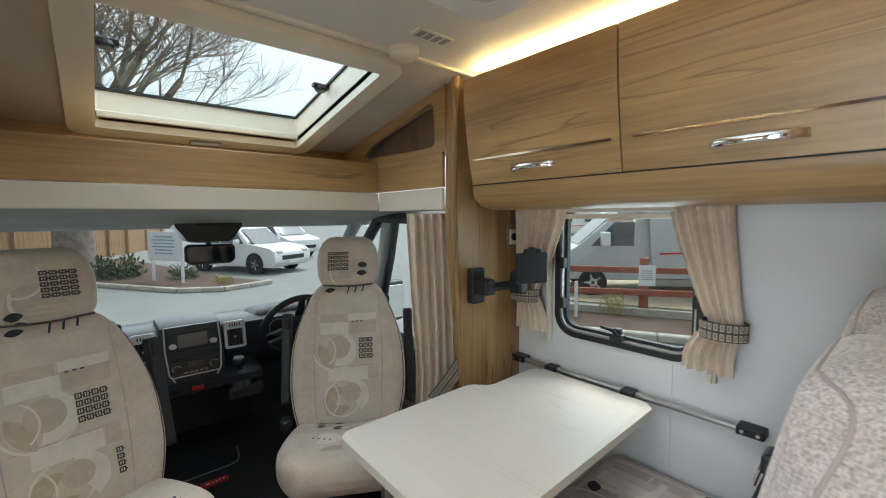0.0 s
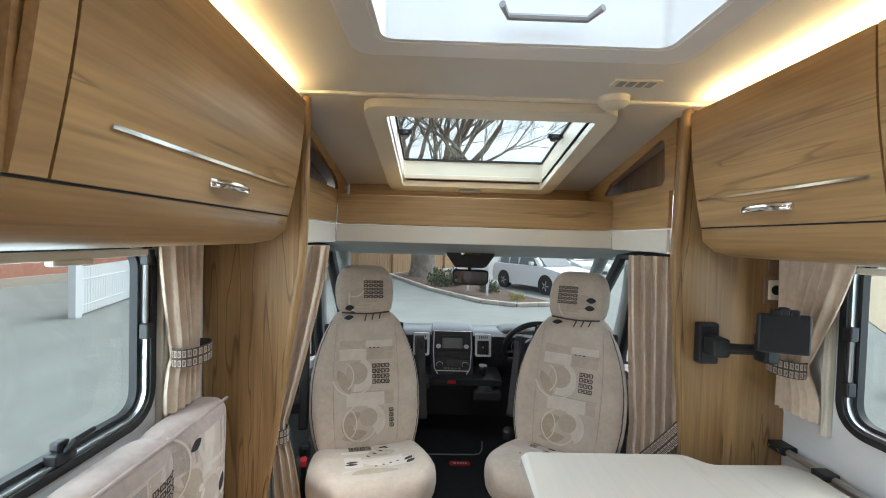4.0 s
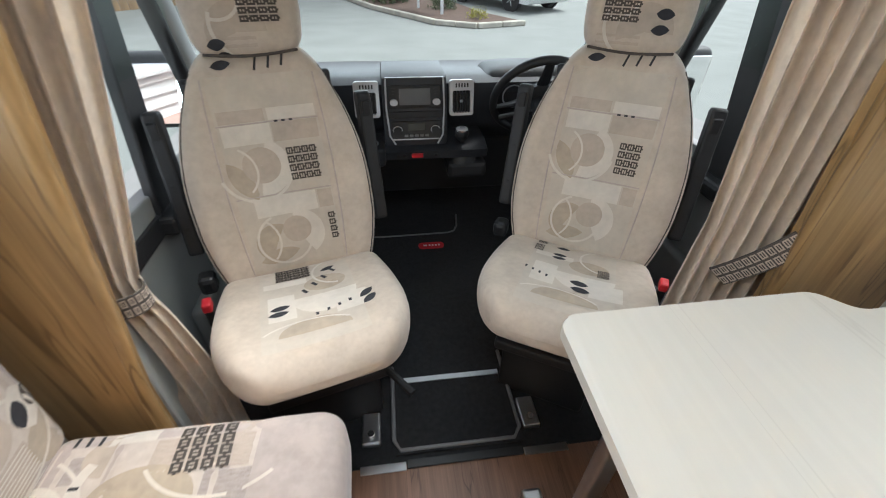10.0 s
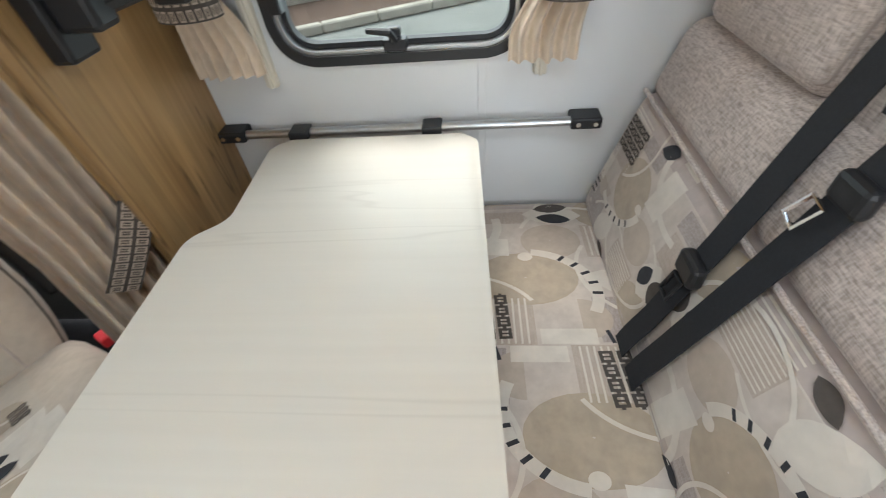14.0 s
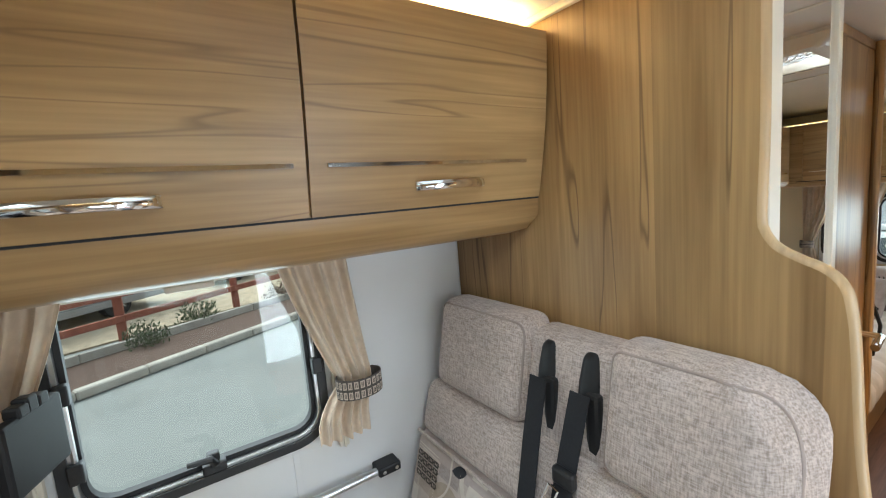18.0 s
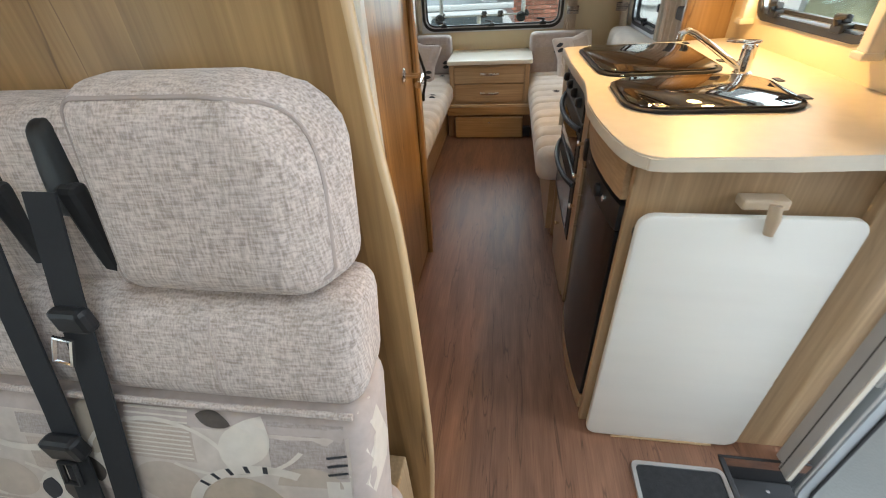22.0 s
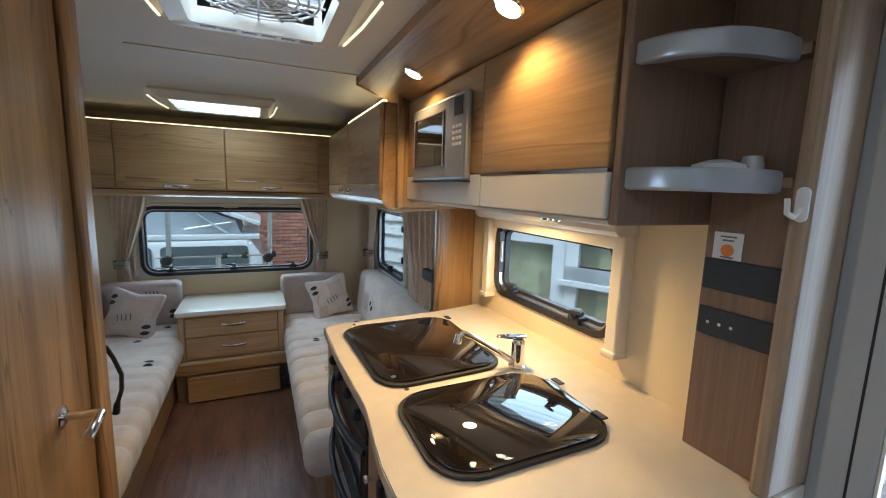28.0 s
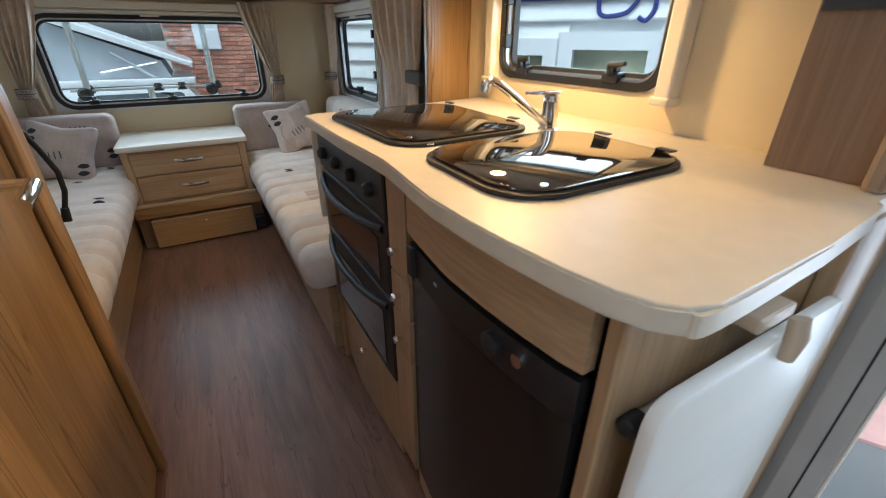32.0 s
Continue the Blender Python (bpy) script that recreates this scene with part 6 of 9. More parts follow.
for y in (1.515, 0.635):
    cp = box("end_cap", 1.845, 1.90, y - 0.036, y + 0.036, 0.722, 0.750, BLACK, rl, 0.005)
    for d in (-0.025, 0.025):
        part("screw", bm_lathe([(0.006, 0), (0.006, -0.003)], (1.845, y + d * 0.8, 0.736), 'X', 8), CHROME, cp)
for y in (1.335, 1.003):
    box("table_clip", 1.832, 1.884, y - 0.024, y + 0.024, 0.728, 0.7505, BLACK, rl, 0.004)

# ---- travel bench ----
bn2 = thing("travel_bench", "forward-facing bench seat in patterned cloth", "bench")
box("bench_box", 0.955, 1.895, 0.312, 0.99, 0.0, 0.335, OAK_Z, bn2, 0.004)
sc = soft("seat_cushion", bm_soft(0.915, 1.895, 0.43, 1.075, 0.336, 0.478, 0.04, (14, 10, 3), (0, 0.008, 0.012)), SUEDE_DARK, bn2)
motif(sc, Matrix.Translation((1.40, 0.745, 0.47)), sc, 0.94, 0.56, 3)
tilt_b = 0.29


def lean_back(v, u):
    v.y -= (v.z - 0.45) * tilt_b
    return v


bc2 = soft("back_cushion", bm_soft(0.925, 1.895, 0.47, 0.605, 0.465, 0.800, 0.035, (14, 4, 6), (0, 0.012, 0), lean_back), SUEDE_DARK, bn2)
motif(bc2, Matrix.Translation((1.41, 0.57, 0.635)) @ Matrix.Rotation(radians(90), 4, 'X') @ Matrix.Rotation(radians(180), 4, 'Y'), bc2, 0.92, 0.30, 6)
bu = soft("upper_back", bm_soft(0.925, 1.895, 0.475, 0.600, 0.790, 0.950, 0.035, (14, 4, 5), (0, 0.010, 0.004), lean_back), LINEN, bn2)
# printed end of the bench back towards the aisle
m_end = Matrix.Translation((0.93, 0.50, 0.70)) @ Matrix.Rotation(radians(-90), 4, 'Y') @ Matrix.Rotation(radians(90), 4, 'Z')
for pad, v0, v1 in ((bc2, -0.21, 0.07), (bu, 0.11, 0.23)):
    printed("printed_end", pad, m_end, [patch(-0.045 + 0.03, 0.045 + 0.03, v0, v1, -0.05)], P_CREAM, pad, 0.0012)
printed("printed_link_panel", bu, m_end, links(0.032, 0.150, 0.050, 0.080, 3, 5), P_BROWN, bu, 0.0026, "", True)
welt(bu, Matrix.Translation((1.41, 0.5, 0.84)) @ Matrix.Rotation(radians(90), 4, 'X') @ Matrix.Rotation(radians(180), 4, 'Y'), [(0.28, -0.03 + 0.12 * k / 8) for k in range(9)], 0.002, SUEDE_DARK, bu, "seam")
smooth(part("piping", bm_tube([(0.94, 0.506, 0.796), (1.4, 0.514, 0.796), (1.885, 0.506, 0.796)], 0.005, 8), LINEN, bn2))
def pad_lean(v, u):
    v.y = max(0.292, v.y - (v.z - 0.95) * 0.17)
    return v


soft("centre_pad", bm_soft(1.24, 1.500, 0.325, 0.425, 0.93, 1.190, 0.03, (5, 3, 5), (0, 0.006, 0), pad_lean), LINEN, bn2)


def head_pad(label, x0, x1, r_in):
    def shape(v, u):
        # the upper corner on the aisle side is well rounded
        if r_in:
            k = (x0 + r_in - v.x) / r_in
            t = (v.z - (1.215 - r_in)) / r_in
            if k > 0 and t > 0:
                d = math.hypot(k, t)
                if d > 1:
                    v.x = x0 + r_in - r_in * k / d
                    v.z = 1.215 - r_in + r_in * t / d
        # the side towards the aisle slants back from the front face
        if r_in:
            v.x += 0.055 * min(1, max(0, (v.y - 0.350) / 0.108)) * (1 - (v.x - x0) / (x1 - x0))
        v.y -= (v.z - 0.95) * 0.20
        return v
    h = soft("head_pad", bm_soft(x0, x1, 0.350, 0.458, 0.950, 1.216, 0.04, (9, 4, 8), (0, 0.008, 0), shape), LINEN, bn2, label)
    return h


hp1 = head_pad("wide linen head pad with a piped edge", 0.925, 1.262, 0.15)
hp2 = head_pad("linen head pad with a piped edge", 1.475, 1.850, 0.0)
PIPE = mat("dark_linen_piping", (0.38, 0.315, 0.28), 0.9)
for pad, x0, x1, r in ((hp1, 0.925, 1.262, 0.15), (hp2, 1.475, 1.850, 0.03)):
    mpad = Matrix.Translation(((x0 + x1) / 2, 0.43, 1.09)) @ Matrix.Rotation(radians(90), 4, 'X') @ Matrix.Rotation(radians(180), 4, 'Y')
    hw = (x1 - x0) / 2 - 0.013
    inset = 0.022 if r > 0.1 else 0.0
    line = rounded([(hw - inset, -0.115), (hw - inset, 0.110), (-hw, 0.110), (-hw, -0.115)], [0.01, r - inset, 0.02, 0.01], 10)
    welt(pad, mpad, line, 0.003, PIPE, pad, "piping", True)

WEB = mat("black_belt_webbing", (0.012, 0.013, 0.016), 0.8, var=0.2, scale=200, bump=0.2, bscale=700)


def seat_belt(x, xb):
    b = thing("seat_belt", "black lap and shoulder seat belt hanging over the bench", "seat belt", "bench seat belts")
    soft("anchor_cover", bm_soft(x - 0.027, x + 0.027, 0.37, 0.425, 1.05, 1.175, 0.018, (3, 2, 4), (0, 0, 0), lambda v, u: Vector((x + (v.x - x) * (1 - 0.3 * max(0, u[2])), v.y - (v.z - 1.05) * 0.2, v.z))), BLACK, b)
    # black block put in for the shadow between strap and head pad
    box("shadow_slot", x - 0.036, x - 0.0, 0.40, 0.425, 0.92, 1.10, RUBBER, b, 0.01)

    def strap(pts, nm, w=0.024):
        bm = bmesh.new()
        rows = []
        for i, p in enumerate(pts):
            p = Vector(p)
            rows.append([bm.verts.new(p + Vector(o)) for o in ((-w, 0, 0), (w, 0, 0), (w, -0.003, -0.001), (-w, -0.003, -0.001))])
        for r0, r1 in zip(rows, rows[1:]):
            for k in range(4):
                bm.faces.new((r0[k], r0[(k + 1) % 4], r1[(k + 1) % 4], r1[k]))
        bm.faces.new(rows[0])
        bm.faces.new(rows[-1])
        part(nm, bm, WEB, b)
    strap([(x, 0.437, 1.10), (x + (xb - x) * 0.3, 0.480, 0.965), (x + (xb - x) * 0.7, 0.534, 0.78), (xb, 0.590, 0.60), (xb, 0.612, 0.54), (xb, 0.622, 0.50)], "shoulder_strap")
    return b


b1, b2 = seat_belt(1.422, 1.392), seat_belt(1.308, 1.322)
tg = box("tongue", 1.286, 1.340, 0.478, 0.500, 0.915, 0.955, BLACK, b2, 0.008)
part("buckle_loop", bm_tube([(1.340, 0.505, 0.915), (1.352, 0.515, 0.880), (1.328, 0.515, 0.872), (1.316, 0.505, 0.910)], 0.004, 6, True), CHROME, tg)
tg = box("tongue", 1.368, 1.428, 0.545, 0.570, 0.70, 0.745, BLACK, b1, 0.008)
part("buckle_loop", bm_tube([(1.385, 0.570, 0.70), (1.385, 0.582, 0.66), (1.412, 0.582, 0.66), (1.412, 0.570, 0.70)], 0.004, 6, True), BLACK, tg)

# ---- side sofa ----
sf = thing("side_sofa", "side sofa in patterned cream cloth with buttoned seat", "sofa")
box("base", XL + 0.005, 0.440, 0.64, 1.468, 0.0, 0.33, OAK_Y, sf, 0.004)


def quilt(cx, cy, step_x, step_y, depth=0.012):
    def fn(v, u):
        if u[2] > 0.3:
            a, b = (v.x - cx) / step_x, (v.y - cy) / step_y
            v.z -= depth * (1 - abs(math.sin(math.pi * b))) ** 4 + 0.3 * depth * (1 - abs(math.sin(math.pi * a))) ** 3
        if u[0] > 0.5:
            v.x -= 0.018 * (1 - abs(math.sin(math.pi * (v.y - cy) / step_y))) ** 4
        return v
    return fn


ss = soft("seat_cushion", bm_soft(XL + 0.10, 0.482, 0.645, 1.468, 0.331, 0.50, 0.05, (18, 48, 3), (0.012, 0, 0.016), quilt(0.30, 1.18, 0.28, 0.30, 0.026)), SUEDE_DARK, sf)
motif(ss, Matrix.Translation((0.10, 1.055, 0.495)) @ Matrix.Rotation(radians(90), 4, 'Z'), ss, 0.78, 0.44, 4)


def back_lean(v, u):
    v.x += (v.z - 0.5) * 0.03
    if u[0] > 0.3:
        v.x -= 0.024 * (1 - abs(math.sin(math.pi * (v.y - 1.18) / 0.30))) ** 4
    if u[2] > 0.3:
        v.z -= 0.020 * (1 - abs(math.sin(math.pi * (v.y - 1.18) / 0.30))) ** 4
    return v


sb = soft("back_cushion", bm_soft(XL + 0.012, XL + 0.128, 0.62, 1.49, 0.46, 0.90, 0.04, (5, 48, 8), (0.016, 0, 0.004), back_lean), SUEDE_DARK, sf)
motif(sb, Matrix.Translation((XL + 0.12, 1.06, 0.67)) @ Matrix.Rotation(radians(90), 4, 'Z') @ Matrix.Rotation(radians(90), 4, 'X'), sb, 0.84, 0.36, 9)
smooth(part("piping", bm_tube([(XL + 0.128, 0.66, 0.888), (XL + 0.134, 1.06, 0.892), (XL + 0.128, 1.47, 0.888)], 0.005, 8), SUEDE_DARK, sb))
for y in (0.88, 1.18):
    smooth(part("button", bm_lathe([(0.014, 0), (0.012, 0.006), (0.004, 0.009)], (0.30, y, 0.494), 'Z', 12), SUEDE_DARK, ss))

# curtains of the front lounge
curtain("short tan curtain gathered beside the dining window", (1.845, 1.53), (1.845, 1.27), (-1, 0), 1.425, 1.045, 0.89, 0.38, 0.62, 0.12, 6, 0.011, "lounge curtains")
curtain("short tan curtain gathered beside the dining window", (1.845, 0.70), (1.845, 0.885), (-1, 0), 1.425, 1.04, 0.89, 0.52, 0.78, -0.45, 5, 0.011, "lounge curtains")
curtain("short tan curtain gathered beside the sofa window", (XL + 0.055, 1.43), (XL + 0.055, 1.25), (1, 0), 1.42, 1.07, 0.91, 0.65, 0.85, 0.15, 5, 0.011, "lounge curtains")
curtain("short tan curtain gathered beside the sofa window", (XL + 0.055, 0.60), (XL + 0.055, 0.76), (1, 0), 1.42, 1.07, 0.86, 0.45, 0.65, 0.15, 5, 0.011, "lounge curtains")

# ---- ceiling fittings of the front lounge ----
def hatch(name, label, o, clear, depth=0.10, flange=0.07):
    h = structure(new(name), label, "window")
    ro = rounded(rect(o[0] - flange, o[1] + flange, o[2] - flange, o[3] + flange), 0.05, 6)
    ri = rounded(rect(o[0], o[1], o[2], o[3]), 0.03, 6)
    smooth(part("flange", bm_frame(ro, ri, ZC - 0.028, ZC - 0.0005, 2), WHITE, h, "white plastic flange"), 30)
    ri2 = rounded(rect(o[0] + 0.012, o[1] - 0.012, o[2] + 0.012, o[3] - 0.012), 0.03, 6)
    smooth(part("upstand", bm_frame(ri, ri2, ZC - 0.026, ZC + depth, 2), WHITE, h), 30)
    p = box("dome", o[0] - 0.02, o[1] + 0.02, o[2] - 0.02, o[3] + 0.02, ZC + depth + 0.001, ZC + depth + 0.005, clear, h)
    p.visible_shadow = False
    return h


OPAL = bpy.data.materials.new("opal_acrylic")
OPAL.use_nodes = True
_t = OPAL.node_tree.nodes.new("ShaderNodeBsdfTranslucent")
_t.inputs[0].default_value = (0.34, 0.37, 0.39, 1)
OPAL.node_tree.links.new(_t.outputs[0], OPAL.node_tree.nodes["Material Output"].inputs[0])
hb = hatch("hatch_1", "large white roof hatch over the front lounge", HATCH, OPAL)
smooth(part("winder_bar", bm_tube([(0.75, 0.98, 1.955), (0.77, 1.02, 1.95), (0.95, 1.02, 1.95), (0.97, 0.98, 1.955)], 0.008, 8), GREY_ALU, hb))
sm = thing("smoke_detector", "white round smoke detector on the ceiling", "smoke detector")
smooth(part("body", bm_lathe([(0.052, 0), (0.05, -0.02), (0.036, -0.032), (0.015, -0.034)], (1.205, 1.475, ZC), 'Z', 24), CREAM, sm))
cv = thing("ceiling_vent", "small cream slotted vent on the ceiling", "vent")
box("plate", 1.14, 1.28, 1.305, 1.355, ZC - 0.008, ZC, CREAM, cv, 0.003)
for i in range(4):
    box("slot", 1.155 + i * 0.03, 1.175 + i * 0.03, 1.31, 1.35, ZC - 0.0092, ZC - 0.0078, GREY_ALU, cv)

# ---- bulkhead, mirror and washroom ----
def flowing_edge(pts):
    return [(x, z) for x, _, z in flowing([(x, 0, z) for x, z in pts])]


bh = thing("bulkhead_panel", "tall walnut bulkhead with a wave-cut edge", "panel")
edge = [(1.052, 1.93), (1.050, 1.60), (1.053, 1.46), (1.048, 1.425), (1.030, 1.398), (1.000, 1.380), (0.970, 1.366), (0.950, 1.345), (0.941, 1.31), (0.935, 1.25), (0.926, 1.10), (0.910, 0.92), (0.904, 0.60), (0.906, 0.30), (0.925, 0.0)]
edge_line = flowing_edge(edge)
part("panel", bm_prism([(1.895, 0.0), (1.895, 1.93), *edge_line], 0.268, 0.290, 1), WOOD_Z, bh)
smooth(part("edge_trim", bm_tube([(x, 0.279, z) for x, z in edge_line], 0.0115, 10), wood("pale_edging", 2, (0.56, 0.40, 0.22), (0.5, 0.34, 0.18), (0.4, 0.27, 0.14), 0.35), bh, "pale rounded edging"))
mr = thing("wall_mirror", "tall narrow mirror in a cream frame", "mirror")
box("backing", 1.064, 1.084, -0.20, 0.262, 0.60, 1.925, CREAM, mr)
box("mirror_pane", 1.0595, 1.0632, -0.135, 0.186, 0.62, 1.925, MIRROR, mr, 0.0, "silvered glass")
for y0, y1 in ((0.186, 0.240), (-0.165, -0.135)):
    box("frame_strip", 1.052, 1.064, y0, y1, 0.61, 1.925, CREAM, mr, 0.003)
box("top_catch", 1.046, 1.060, 0.00, 0.03, 1.85, 1.88, GREY_ALU, mr, 0.003)
wr = thing("washroom", "walnut-faced washroom compartment beside the aisle", "washroom")
box("aisle_wall", 1.086, 1.12, -0.24, 0.264, 0.0, 1.932, WOOD_Z, wr, 0.003)
box("rear_wall", 1.19, 1.895, -1.10, -1.075, 0.0, 1.932, WOOD_Z, wr, 0.003)
dp = box("door", 1.145, 1.168, -0.985, -0.255, 0.02, 1.90, WOOD_Z, wr, 0.004, "walnut washroom door")
box("door_post", 1.135, 1.19, -1.10, -0.992, 0.0, 1.932, WOOD_Z, wr, 0.008)
smooth(part("post_moulding", bm_tube([(1.136, -1.0, 0.0), (1.136, -1.0, 1.93)], 0.014, 10), WOOD_Z, wr))
box("hinge_post", 1.11, 1.19, -0.252, -0.2405, 0.0, 1.932, WOOD_Z, wr, 0.003)
box("header", 1.145, 1.19, -0.99, -0.252, 1.902, 1.932, WOOD_X, wr, 0.002)
smooth(part("rose", bm_lathe([(0.026, 0), (0.026, -0.008), (0.018, -0.012)], (1.145, -0.80, 0.955), 'X', 20), CHROME, dp))
hn = smooth(part("lever_handle", bm_tube([(1.14, -0.80, 0.955), (1.078, -0.80, 0.955), (1.068, -0.79, 0.955), (1.066, -0.695, 0.945)], [0.010, 0.010, 0.011, 0.012], 10), CHROME, dp, "chrome lever handle"))
rl = thing("reading_lamp", "dark flexible reading lamp hanging from a chrome base", "lamp")
smooth(part("base", bm_lathe([(0.022, 0), (0.022, -0.014), (0.012, -0.022)], (1.162, -1.0990, 1.005), 'Y', 16), CHROME, rl, "chrome base"))
smooth(part("neck", bm_tube([(1.162, -1.12, 1.005), (1.157, -1.165, 0.985), (1.148, -1.19, 0.94), (1.133, -1.198, 0.88), (1.136, -1.20, 0.83), (1.150, -1.20, 0.785)], 0.0065, 8), RUBBER, rl))
smooth(part("head", bm_tube([(1.150, -1.20, 0.787), (1.156, -1.20, 0.752)], [0.009, 0.011], 10), BLACK, rl))

# ---- kitchen ----
EDGE = [(0.519, -1.18), (0.518, -0.85), (0.510, -0.64), (0.509, -0.58), (0.514, -0.52), (0.524, -0.43), (0.530, -0.36), (0.528, -0.27), (0.522, -0.19), (0.511, -0.105), (0.500, -0.055), (0.487, -0.022), (0.468, -0.002), (0.435, 0.010), (0.20, 0.002), (0.02, -0.012), (-0.012, -0.018), (-0.022, -0.026)]


def edge_x(y):
    pts = EDGE[:12]
    for (x0, y0), (x1, y1) in zip(pts, pts[1:]):
        if y0 <= y <= y1:
            return x0 + (x1 - x0) * (y - y0) / (y1 - y0)
    return 0.5


wt = thing("kitchen_worktop", "cream laminate worktop with a curved front edge", "worktop")
smooth(part("slab", bm_prism([*EDGE, (-0.022, -0.03), (-0.199, -0.03), (-0.199, -1.30), (0.05, -1.235), (0.30, -1.215), (0.48, -1.20)], 0.938, 0.970, 2, 0.003, 2), WORKTOP, wt), 20)
band_line = [Vector((x, y)) for x, y in flowing_edge(EDGE[:15])]
sides = []
for i, p in enumerate(band_line):
    d = (band_line[min(i + 1, len(band_line) - 1)] - band_line[max(i - 1, 0)]).normalized()
    sides.append((p + Vector((d.y, -d.x)) * 0.0016, p - Vector((d.y, -d.x)) * 0.004))
smooth(part("edge_band", bm_prism([tuple(o) for o, _ in sides] + [tuple(i) for _, i in reversed(sides)], 0.9415, 0.9660, 2), WORKTOP, wt, "cream front edge strip"), 30)
ku = thing("kitchen_unit", "curved oak kitchen unit with drawers", "cabinet")
box("end_panel", -0.195, 0.468, -0.075, -0.052, 0.0, 0.9375, OAK_Z, ku, 0.004)
box("rear_panel", -0.195, 0.485, -1.215, -1.195, 0.0, 0.9375, OAK_Z, ku, 0.004)
box("back_panel", -0.195, -0.18, -1.19, -0.08, 0.0, 0.92, OAK_Z, ku)
box("plinth", 0.40, 0.455, -1.19, -0.08, 0.0, 0.075, OAK_Y, ku)


def curved_front(name, y0, y1, z0, z1, inset, material, parent, label="", n=14):
    ys = [y0 + (y1 - y0) * i / n for i in range(n + 1)]
    out = [(edge_x(y) - inset, y) for y in ys] + [(edge_x(y) - inset - 0.02, y) for y in reversed(ys)]
    return smooth(part(name, bm_prism(out, z0, z1, 2, 0.002, 1), material, parent, label), 30)


curved_front("fascia_over_fridge", -0.548, -0.085, 0.826, 0.9375, 0.028, OAK_Y, ku)
curved_front("fridge_plinth", -0.548, -0.085, 0.02, 0.085, 0.035, OAK_Y, ku)
for i, (z0, z1) in enumerate(((0.70, 0.9375), (0.595, 0.696), (0.47, 0.591), (0.08, 0.466))):
    f = curved_front("drawer_front", -0.648, -0.553, z0, z1, 0.026, OAK_Z, ku, "", 3)
    if i < 3:
        zk = (0.765, 0.645, 0.523)[i]
        smooth(part("knob", bm_lathe([(0.006, 0), (0.006, 0.012), (0.011, 0.018), (0.009, 0.024)], (0.483, -0.60, zk), 'X', 12), CHROME, f, "small chrome knob"))
lf = curved_front("locker_front", -1.19, -0.653, 0.03, 0.315, 0.030, OAK_Z, ku, "", 3)
smooth(part("knob", bm_lathe([(0.006, 0), (0.006, 0.012), (0.011, 0.018), (0.009, 0.024)], (0.485, -0.90, 0.265), 'X', 12), CHROME, lf, "small chrome knob"))
fr = thing("fridge", "black built-in fridge with a curved door", "fridge")
curved_front("door", -0.545, -0.088, 0.09, 0.735, 0.034, mat("black_satin_fridge", (0.012, 0.012, 0.013), 0.22, var=0.2, scale=3), fr)
cp = curved_front("control_panel", -0.545, -0.088, 0.738, 0.808, 0.032, BLACK, fr)
smooth(part("thermostat", bm_lathe([(0.019, 0), (0.019, 0.01), (0.012, 0.014)], (0.4935, -0.235, 0.776), 'X', 18), BLACK_SOFT, cp))
smooth(part("lock", bm_lathe([(0.011, 0), (0.011, 0.008)], (0.487, -0.182, 0.780), 'X', 14), CHROME, cp, "chrome push lock"))
box("badge", 0.489, 0.494, -0.42, -0.36, 0.775, 0.782, SILVER, cp, 0.001)
box("hinge_cap", 0.462, 0.494, -0.54, -0.51, 0.738, 0.808, BLACK, fr, 0.006)
box("cabinet", -0.17, 0.43, -0.54, -0.09, 0.09, 0.80, BLACK, fr)
ov = thing("oven", "black split oven and grill under the hob", "oven")
box("case", -0.17, 0.468, -1.188, -0.655, 0.32, 0.92, BLACK, ov)
box("control_panel", 0.468, 0.490, -1.188, -0.655, 0.815, 0.9365, BLACK, ov, 0.004)
for i in range(4):
    smooth(part("control_knob", bm_lathe([(0.018, 0), (0.017, 0.014), (0.010, 0.020)], (0.490, -1.12 + i * 0.13, 0.866), 'X', 16), BLACK_SOFT, ov))
for z0, z1, nm in ((0.60, 0.81, "grill_door"), (0.325, 0.595, "oven_door")):
    d = box(nm, 0.468, 0.488, -1.186, -0.657, z0, z1, BLACK, ov, 0.006)
    box("door_glass", 0.4885, 0.4905, -1.13, -0.71, z0 + 0.03, z1 - 0.06, BLACK_GLASS, d, 0.0)
    smooth(part("door_handle", bm_tube(bezier((0.488, -1.17, z1 - 0.025), (0.535, -1.05, z1 - 0.035), (0.535, -0.80, z1 - 0.035), (0.488, -0.675, z1 - 0.025)), 0.010, 8), BLACK_SOFT, d))
sg = thing("splash_guard", "pale folding flap beside the oven", "flap")
box("flap", 0.20, 0.50, -1.232, -1.2165, 0.62, 0.92, CREAM, sg, 0.006)

# hob and sink under glass lids
def glass_lid(name, label, pts, r):
    h = thing(name, label, name.split("_")[0])
    smooth(part("rim", bm_prism(rounded(pts, r, 8), 0.9705, 0.979, 2, 0.004), RUBBER, h), 30)
    cx, cy = sum(p[0] for p in pts) / len(pts), sum(p[1] for p in pts) / len(pts)
    ins = [(cx + (x - cx) * 0.955, cy + (y - cy) * 0.955) for x, y in pts]
    smooth(part("lid", bm_prism(rounded(ins, r, 8), 0.9792, 0.9845, 2, 0.002), BLACK_GLASS, h, "glossy black glass lid"), 30)
    return h


